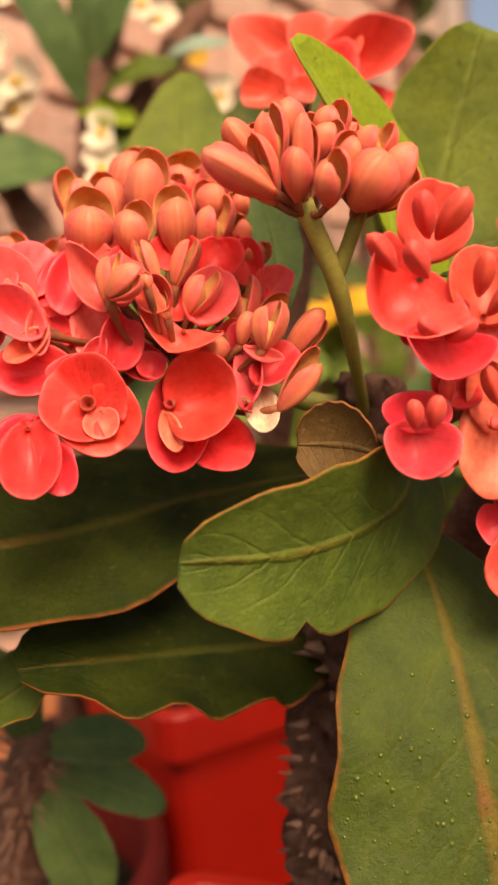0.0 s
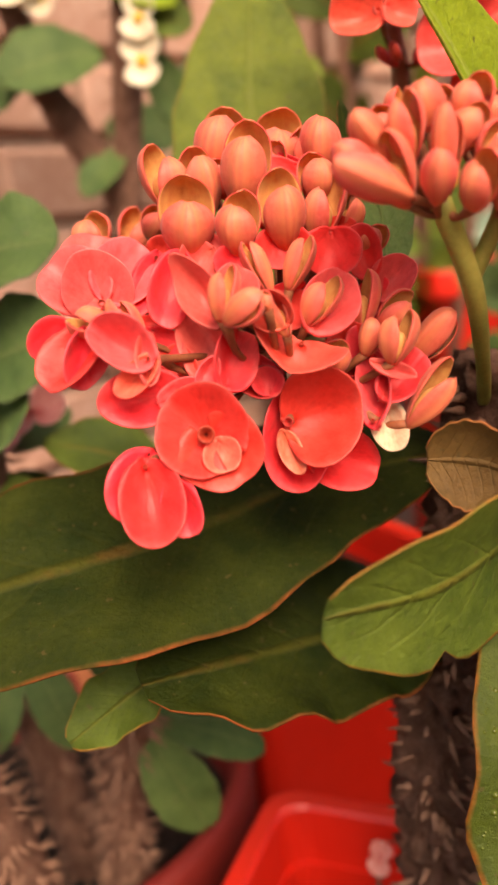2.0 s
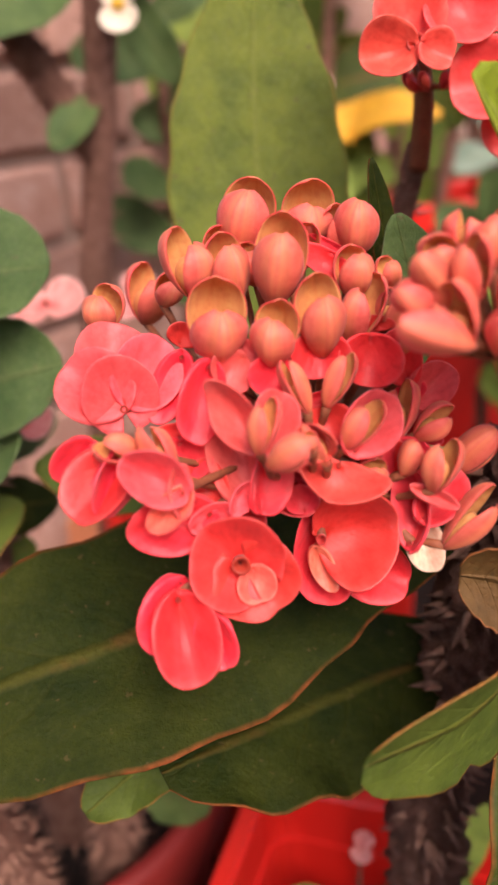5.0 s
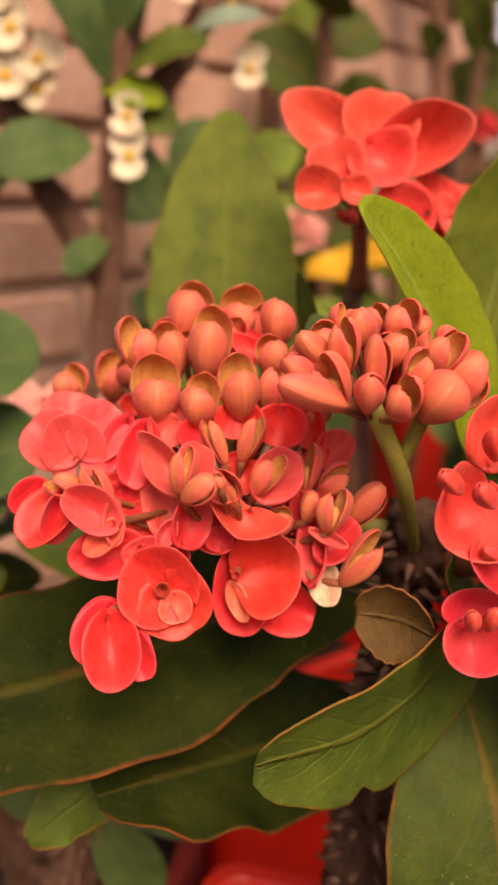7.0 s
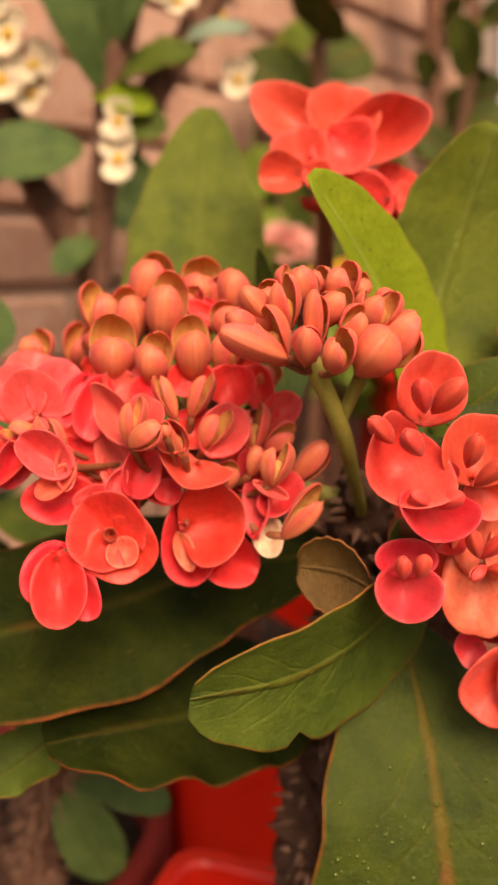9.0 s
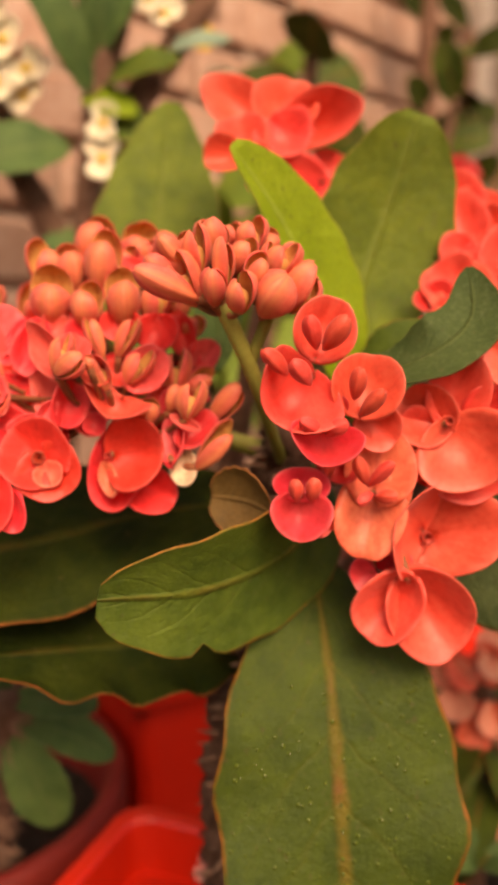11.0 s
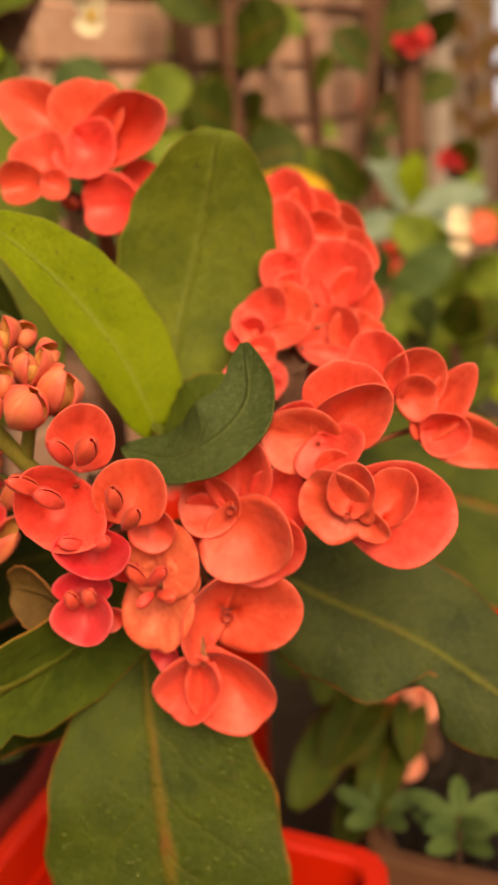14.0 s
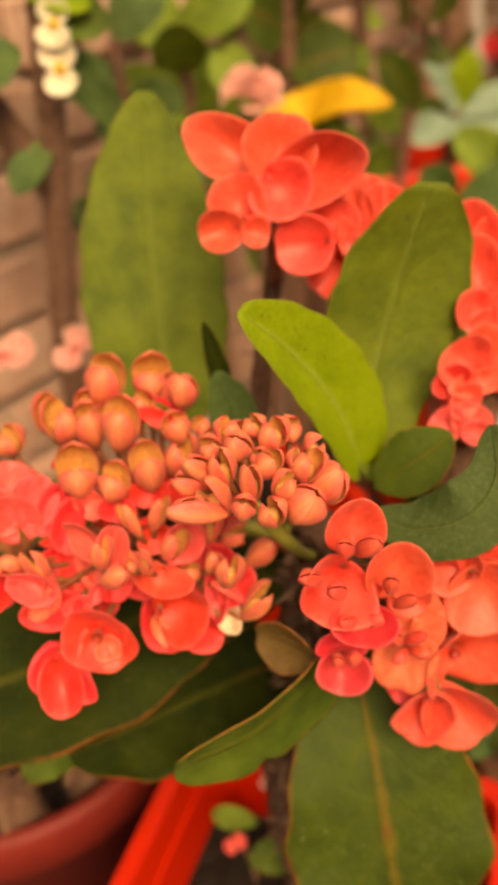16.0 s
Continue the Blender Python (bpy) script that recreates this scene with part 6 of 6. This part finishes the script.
# plant in the round pot: bare thorny stems and rounded leaves
left = thorny_plant("crown of thorns with bare spiny stems in a round pot",
    [[(-0.215, 0.450, 0.20), (-0.205, 0.410, 0.34), (-0.215, 0.385, 0.42), (-0.225, 0.37, 0.47)], [(-0.205, 0.530, 0.20), (-0.205, 0.475, 0.42), (-0.197, 0.455, 0.53), (-0.192, 0.450, 0.67)], [(-0.172, 0.490, 0.20), (-0.152, 0.455, 0.34), (-0.136, 0.430, 0.40), (-0.122, 0.418, 0.435)], [(-0.31, 0.51, 0.20), (-0.30, 0.44, 0.42), (-0.31, 0.42, 0.50)]],
    [((-0.190, 0.450, 0.665), (-0.131, 0.434, 0.674), 0.060, LEAF_BLUE, (0.2, -0.7, 0.6)), ((-0.192, 0.450, 0.660), (-0.235, 0.425, 0.690), 0.052, LEAF_BLUE, (0.1, -0.7, 0.6)),
     ((-0.194, 0.452, 0.610), (-0.132, 0.430, 0.630), 0.058, LEAF_BLUE, (0.0, -0.8, 0.5)), ((-0.196, 0.454, 0.570), (-0.155, 0.420, 0.598), 0.050, LEAF_BLUE, (0.2, -0.7, 0.6))] + [((-0.125, 0.425, 0.415), (-0.060, 0.430, 0.385), 0.030, LEAF_BLUE, (0.0, -0.5, 0.85)), ((-0.122, 0.418, 0.430), (-0.065, 0.410, 0.430), 0.030, LEAF_BLUE, (0.0, -0.5, 0.85)),
     ((-0.125, 0.425, 0.410), (-0.098, 0.430, 0.335), 0.038, LEAF_BLUE, (0.1, -0.9, 0.4)), ((-0.125, 0.420, 0.430), (-0.145, 0.415, 0.485), 0.028, LEAF_BLUE, (0.5, -0.8, 0.3))] + [((-0.20, 0.45, 0.44), (-0.215, 0.42, 0.40), 0.028, LEAF_BLUE, (0.1, -0.8, 0.5)), ((-0.19, 0.45, 0.45), (-0.165, 0.43, 0.395), 0.028, LEAF_BLUE, (0.1, -0.8, 0.5)),
     ((-0.17, 0.45, 0.60), (-0.23, 0.43, 0.60), 0.045, LEAF_BLUE, (0.2, -0.7, 0.6)), ((-0.16, 0.45, 0.57), (-0.10, 0.46, 0.545), 0.045, LEAF, (0.0, -0.6, 0.8)), ((-0.17, 0.45, 0.55), (-0.22, 0.43, 0.52), 0.045, LEAF, (0.0, -0.6, 0.8)), ((-0.161, 0.517, 0.571), (-0.207, 0.501, 0.562), 0.040, LEAF_BLUE, (0.1, -0.7, 0.6)), ((-0.165, 0.504, 0.523), (-0.218, 0.492, 0.521), 0.040, LEAF_DARK, (0.1, -0.7, 0.6)), ((-0.178, 0.484, 0.505), (-0.221, 0.468, 0.495), 0.040, LEAF, (0.1, -0.7, 0.6))],
    [((-0.175, 0.485, 0.580), (0, -0.7, 0.6), 0.040, 20, PALE_PINK), ((-0.112, 0.560, 0.628), (0, -0.7, 0.6), 0.034, 60, PALE_PINK), ((-0.165, 0.560, 0.628), (0, -0.6, 0.7), 0.045, 10, PALE_PINK), ((-0.20, 0.50, 0.57), (0, -0.7, 0.6), 0.040, 90, PALE_PINK)],
    spines=420, radius=0.016)

# small coral plant in its red pot
small = thorny_plant("small coral-flowered crown of thorns with olive leaves",
    [[(0.245, 0.560, 0.20), (0.222, 0.570, 0.33), (0.200, 0.560, 0.38)], [(0.232, 0.550, 0.20), (0.180, 0.565, 0.37), (0.160, 0.550, 0.42)], [(0.310, 0.550, 0.20), (0.296, 0.545, 0.33), (0.305, 0.535, 0.40)]],
    [((0.205, 0.585, 0.360), (0.265, 0.545, 0.330), 0.036, LEAF_OLIVE, (0.2, -0.6, 0.8)), ((0.195, 0.565, 0.350), (0.150, 0.510, 0.328), 0.036, LEAF_BROWN, (-0.2, -0.6, 0.8)),
     ((0.205, 0.560, 0.350), (0.160, 0.470, 0.325), 0.030, LEAF_OLIVE, (0.1, -0.7, 0.7)), ((0.155, 0.560, 0.400), (0.118, 0.520, 0.368), 0.042, LEAF, (-0.2, -0.7, 0.7))] + [((0.165, 0.565, 0.420), (0.135, 0.560, 0.480), 0.040, LEAF_DARK, (0.1, -0.9, 0.3)), ((0.215, 0.590, 0.370), (0.270, 0.570, 0.390), 0.036, LEAF_OLIVE, (0.0, -0.6, 0.8)),
     ((0.200, 0.590, 0.350), (0.260, 0.520, 0.340), 0.038, LEAF_OLIVE, (0.0, -0.7, 0.7)), ((0.215, 0.565, 0.34), (0.205, 0.470, 0.325), 0.030, LEAF_OLIVE, (0.2, -0.6, 0.8)), ((0.17, 0.58, 0.38), (0.145, 0.52, 0.34), 0.04, LEAF, (0, -0.7, 0.7))] + [((0.20, 0.555, 0.34), (0.145, 0.455, 0.335), 0.040, LEAF_OLIVE, (-0.2, -0.6, 0.8)), ((0.19, 0.555, 0.32), (0.128, 0.490, 0.300), 0.042, LEAF_BROWN, (-0.2, -0.6, 0.8)), ((0.21, 0.545, 0.32), (0.172, 0.440, 0.300), 0.036, LEAF_OLIVE, (-0.1, -0.5, 0.85)), ((0.185, 0.555, 0.33), (0.118, 0.470, 0.285), 0.040, LEAF, (-0.2, -0.6, 0.8)), ((0.22, 0.54, 0.31), (0.150, 0.450, 0.270), 0.040, LEAF_DARK, (-0.1, -0.6, 0.8))],
    [((0.158, 0.528, 0.428), (0, -0.8, 0.5), 0.042, 50, SALMON), ((0.205, 0.527, 0.412), (0.1, -0.7, 0.6), 0.040, 80, SALMON), ((0.177, 0.522, 0.388), (-0.3, -0.9, 0.3), 0.044, 100, SALMON), ((0.212, 0.521, 0.370), (0.2, -0.9, 0.2), 0.044, 15, SALMON)] + [((0.228, 0.524, 0.385), (0.5, -0.8, 0.3), 0.042, 60, PEACH), ((0.192, 0.525, 0.403), (-0.1, -0.8, 0.5), 0.042, 20, PEACH), ((0.223, 0.518, 0.346), (0.3, -0.9, 0.0), 0.042, 100, SALMON), ((0.195, 0.520, 0.362), (0, -1, 0), 0.040, 60, PEACH)] + [((0.207, 0.509, 0.300), (0.1, -0.9, 0.3), 0.040, 100, SALMON), ((0.195, 0.512, 0.290), (-0.3, -0.9, 0.3), 0.038, 60, SALMON), ((0.157, 0.520, 0.378), (0, -0.9, 0.3), 0.016, 10, RED), ((0.253, 0.515, 0.312), (0.6, -0.6, -0.4), 0.022, 130, PALE_PINK)], spines=40, radius=0.010)

# weeds in the main pot
weeds = thorny_plant("small green weeds with pink buds on the pot soil",
    [[(-0.020, 0.395, 0.215), (-0.025, 0.400, 0.250), (-0.030, 0.402, 0.275)], [(0.034, 0.388, 0.215), (0.040, 0.394, 0.255), (0.046, 0.401, 0.290)], [(-0.006, 0.412, 0.215), (-0.004, 0.418, 0.270), (-0.001, 0.422, 0.312)]],
    [((-0.014, 0.408, 0.276), (-0.050, 0.416, 0.280), 0.019, LEAF_BRIGHT, (0, -0.6, 0.8)), ((0.030, 0.388, 0.274), (-0.020, 0.370, 0.286), 0.028, LEAF, (0, -0.6, 0.8)), ((0.000, 0.418, 0.272), (0.028, 0.408, 0.276), 0.014, LEAF, (0, -0.6, 0.8)),
     ((0.042, 0.394, 0.276), (0.057, 0.412, 0.306), 0.020, LEAF_BRIGHT, (0, -0.9, 0.4)), ((0.046, 0.401, 0.288), (0.080, 0.432, 0.326), 0.019, LEAF_BRIGHT, (-0.3, -0.9, 0.3)), ((0.029, 0.386, 0.255), (0.037, 0.391, 0.292), 0.009, LEAF_YELLOW, (0, -0.9, 0.3)), ((0.036, 0.390, 0.262), (0.074, 0.378, 0.270), 0.026, LEAF, (0, -0.6, 0.8))],
    [((-0.031, 0.388, 0.282), (0.1, -0.7, 0.6), 0.017, 20, PINK), ((-0.001, 0.418, 0.316), (0.0, -0.8, 0.5), 0.018, 70, PALE_PINK)], spines=4, radius=0.0016)

low_weeds = thorny_plant("low green weeds with narrow leaves on brown soil",
    [[(0.236, 0.450, 0.20), (0.231, 0.416, 0.30), (0.229, 0.412, 0.330)], [(0.275, 0.430, 0.20), (0.272, 0.404, 0.29), (0.276, 0.400, 0.320)], [(0.210, 0.470, 0.20), (0.180, 0.445, 0.30)]],
    [((x, y, z), (x + 0.034 * math.cos(a), y + 0.028 * math.sin(a), z + 0.012), 0.013, LEAF_BLUE, (0.1, -0.5, 0.85)) for x, y, z in [(0.229, 0.414, 0.325), (0.231, 0.417, 0.305), (0.275, 0.400, 0.316), (0.180, 0.446, 0.300)] for a in (0.3, 1.4, 2.6, 3.9, 5.2)], (), spines=4, radius=0.0016)

# grey-leaved plant and its neighbours far behind, right of the main plant
grey = thorny_plant("grey-green leaved plant with long narrow leaves",
    [[(0.310, 1.330, 0.44), (0.315, 1.290, 0.55), (0.322, 1.250, 0.64)]],
    [((0.322, 1.250, 0.635), (0.258, 1.235, 0.745), 0.050, LEAF_GREY, (0.4, -0.8, 0.4)), ((0.322, 1.250, 0.635), (0.440, 1.250, 0.655), 0.052, LEAF_GREY, (0.0, -0.7, 0.7)), ((0.322, 1.250, 0.630), (0.395, 1.210, 0.600), 0.050, LEAF_GREY, (0.0, -0.6, 0.8)),
     ((0.322, 1.250, 0.630), (0.250, 1.200, 0.610), 0.060, LEAF_GREY, (0, -0.6, 0.8)), ((0.322, 1.255, 0.640), (0.335, 1.240, 0.720), 0.045, LEAF_LIME, (0, -0.9, 0.4))], spines=20, radius=0.009)

bush = thorny_plant("low leafy green plant among the back pots",
    [[(0.345, 0.975, 0.20), (0.330, 0.900, 0.42), (0.320, 0.880, 0.53)], [(0.335, 0.97, 0.20), (0.29, 0.88, 0.45), (0.270, 0.86, 0.54)], [(0.355, 0.97, 0.2), (0.39, 0.90, 0.43), (0.42, 0.88, 0.52)]],
    [((x0, y0, z0), (x0 + dx, y0 - 0.035, z0 + dz), w, ma, (0.1 * dx * 20, -0.55, 0.8)) for x0, y0, z0, dx, dz, w, ma in
     [(0.320, 0.880, 0.535, -0.06, 0.03, 0.052, LEAF), (0.320, 0.880, 0.53, 0.05, 0.04, 0.052, LEAF), (0.320, 0.885, 0.52, 0.01, 0.07, 0.050, LEAF_OLIVE), (0.270, 0.86, 0.53, -0.05, 0.01, 0.05, LEAF), (0.270, 0.86, 0.53, 0.02, 0.06, 0.05, LEAF_BLUE),
      (0.42, 0.88, 0.52, 0.05, 0.03, 0.055, LEAF_OLIVE), (0.42, 0.88, 0.51, -0.04, 0.05, 0.05, LEAF), (0.30, 0.87, 0.48, -0.06, 0.0, 0.05, LEAF), (0.36, 0.88, 0.47, 0.06, 0.0, 0.055, LEAF_LIME), (0.40, 0.88, 0.46, 0.06, -0.02, 0.05, LEAF),
      (0.33, 0.87, 0.50, 0.0, -0.01, 0.06, LEAF_OLIVE), (0.28, 0.86, 0.47, 0.03, -0.03, 0.05, LEAF_DARK), (0.38, 0.88, 0.51, 0.0, 0.06, 0.05, LEAF)]],
    [((0.366, 1.03, 0.618), (0, -0.7, 0.6), 0.05, 20, CREAM), ((0.385, 1.03, 0.630), (0, -0.7, 0.6), 0.045, 80, PEACH), ((0.355, 1.035, 0.640), (0, -0.7, 0.6), 0.04, 80, CREAM)], spines=30, radius=0.008)


def flower_ball(top, at, size, material, count=9):
    """A dense head of small open flowers seen from afar."""
    for k in range(count):
        a = k * 2.4
        e = 0.15 + 0.8 * k / count
        d = unit((math.cos(a) * math.sqrt(1 - e * e), -abs(math.sin(a)) * math.sqrt(1 - e * e) - 0.25, e))
        flower(top, np.array(at) + d * size * 0.32, d, size * 0.55, 40 * k, material, 14, 18, 1.75, (18, 18, 0.95))


def backdrop_plant(label, foot, top_at, ball=None, ball_size=0.06, leaves=5, w=0.05, ma=None, seed=1, radius=0.012, length=0.08):
    rr = random.Random(seed)
    # plain greens swap to the brightened copy, which paints in light missing back here
    ma = LEAF_BRIGHT if ma in (None, LEAF, LEAF_UP) else ma
    f, t = np.array(foot, float), np.array(top_at, float)
    lf = []
    for k in range(leaves):
        q = 1 - 0.32 * k / max(1, leaves - 1)
        p = f + (t - f) * q
        a = k * 2.4 + seed
        lf.append((p, p + np.array((math.cos(a) * length, math.sin(a) * length * 0.6 - 0.02, rr.uniform(0.0, 0.07))), w, ma or LEAF, (0.2 * math.cos(a), -0.9, 0.35)))
    bend = np.array((rr.uniform(-0.02, 0.02), rr.uniform(-0.02, 0.02), 0))
    top = thorny_plant(label, [[f, (f + t) / 2 + bend, t]], lf, (), 120, radius)
    if ball:
        flower_ball(top, t + np.array((0, -0.01, 0.012)), ball_size, ball)
    return top


pink_ball = backdrop_plant("crown of thorns with a pink flower ball among green leaves", (0.01, 1.20, 0.0), (0.033, 1.02, 0.710), PALE_PINK, 0.075, 6, 0.055, LEAF, 2)
leaf(pink_ball, [(0.035, 1.03, 0.680), (0.090, 1.120, 0.680), (0.145, 1.085, 0.700), (0.200, 1.062, 0.690)], 0.058, (0.0, -0.75, 0.65), LEAF_YELLOW, fold=6, curl=(8, 8), label="large yellow leaf with an orange tip")
backdrop_plant("crown of thorns with a round peach flower head", (0.30, 1.76, 0.0), (0.280, 1.66, 0.790), PEACH, 0.085, 5, 0.05, LEAF, 3)
backdrop_plant("tall dark stem with a crimson flower head by the wall", (0.37, 1.52, 0.0), (0.358, 1.465, 0.860), CRIMSON, 0.085, 6, 0.06, LEAF_OLIVE, 4, 0.030)
backdrop_plant("stem with a small crimson flower head and green leaves", (0.45, 1.50, 0.0), (0.430, 1.445, 0.680), CRIMSON, 0.062, 6, 0.06, LEAF, 5)
backdrop_plant("bare thorny stem before the brick wall", (0.03, 1.35, 0.0), (0.020, 1.25, 0.98), None, 0, 4, 0.05, LEAF, 6, 0.020)
backdrop_plant("bare thorny stem before the brick wall", (0.08, 1.38, 0.0), (0.065, 1.32, 0.98), None, 0, 4, 0.05, LEAF_OLIVE, 7, 0.015)
backdrop_plant("dark leaning thorny stem with olive leaves at its top", (0.16, 1.22, 0.0), (0.292, 1.130, 0.985), None, 0, 7, 0.05, LEAF_OLIVE, 8, 0.009, 0.06)
backdrop_plant("dark thorny stem with a few leaves by the wall", (0.25, 1.45, 0.0), (0.195, 1.36, 0.90), None, 0, 5, 0.05, LEAF, 9, 0.015)
backdrop_plant("tall dark stem with a leafy top", (0.41, 1.66, 0.0), (0.395, 1.58, 1.16), None, 0, 9, 0.055, LEAF_DARK, 10, 0.014)
backdrop_plant("tall dark stem with a high crimson flower head", (0.34, 1.50, 0.0), (0.300, 1.460, 1.235), CRIMSON, 0.085, 9, 0.05, LEAF_DARK, 17, 0.022, 0.06)
backdrop_plant("broad olive-leaved plant reaching over the others", (0.06, 1.30, 0.0), (0.090, 1.16, 1.00), None, 0, 8, 0.09, LEAF_OLIVE, 11, 0.014, 0.10)
backdrop_plant("green-leaved plant low before the wall", (-0.05, 1.20, 0.0), (-0.055, 1.09, 0.73), None, 0, 8, 0.055, LEAF, 12, 0.012, 0.09)
backdrop_plant("green-leaved plant low before the wall", (0.12, 1.40, 0.0), (0.110, 1.30, 0.70), None, 0, 6, 0.055, LEAF, 13, 0.012, 0.09)
backdrop_plant("brown twiggy plant by the wall end", (0.64, 2.35, 0.0), (0.640, 2.28, 0.98), None, 0, 9, 0.05, LEAF_BROWN, 14, 0.010, 0.10)
backdrop_plant("brown twiggy plant by the wall end", (0.80, 2.75, 0.0), (0.790, 2.70, 1.02), None, 0, 9, 0.05, LEAF_BROWN, 15, 0.010, 0.10)
for foot, top_at, n, w, ma, seed in [((0.30, 1.02, 0.0), (0.300, 0.960, 0.530), 14, 0.066, LEAF_UP, 21), ((0.37, 1.12, 0.0), (0.362, 1.085, 0.580), 12, 0.060, LEAF, 22), ((0.26, 1.06, 0.0), (0.262, 1.020, 0.570), 10, 0.055, LEAF_BLUE, 23),
                                     ((0.12, 1.30, 0.0), (0.105, 1.270, 0.730), 11, 0.066, LEAF_UP, 24), ((-0.05, 1.10, 0.0), (-0.040, 1.060, 0.800), 11, 0.066, LEAF_UP, 25), ((-0.12, 1.00, 0.0), (-0.105, 0.960, 0.800), 8, 0.055, LEAF_BLUE, 26), ((0.20, 1.30, 0.0), (0.190, 1.250, 0.690), 9, 0.055, LEAF_UP, 27)]:
    backdrop_plant("leafy green crown of thorns among the back pots", foot, top_at, None, 0, n, w, ma, seed, 0.009, 0.085)
# ---- bricks of the wall ----
BRICK_L, BRICK_H, JOINT = 0.225, 0.072, 0.014
bm = bmesh.new()
bmesh.ops.create_cube(bm, size=1.0)
bmesh.ops.scale(bm, vec=(BRICK_L, 0.05, BRICK_H), verts=bm.verts)
bmesh.ops.bevel(bm, geom=bm.edges[:], offset=0.006, segments=1, affect="EDGES")
first = part("brick", bm, BRICK, wall)
count = 0
for row in range(3, 24):
    for k in range(9):
        x = -0.02 + (k + (0.5 if row % 2 else 0)) * (BRICK_L + JOINT)
        if x + BRICK_L / 2 > WALL_LEN - 0.01 or x < 0:
            continue
        b = first if count == 0 else new("brick", first.data)
        b.parent = wall
        b.matrix_basis = pose(x - WALL_LEN / 2 + rng.uniform(-0.003, 0.003), -0.089 + rng.uniform(-0.004, 0.004), row * (BRICK_H + JOINT) + 0.04 - 1.1 + rng.uniform(-0.002, 0.002), rng.uniform(-1.2, 1.2), rng.uniform(-0.8, 0.8), rng.uniform(-1.2, 1.2))
        count += 1
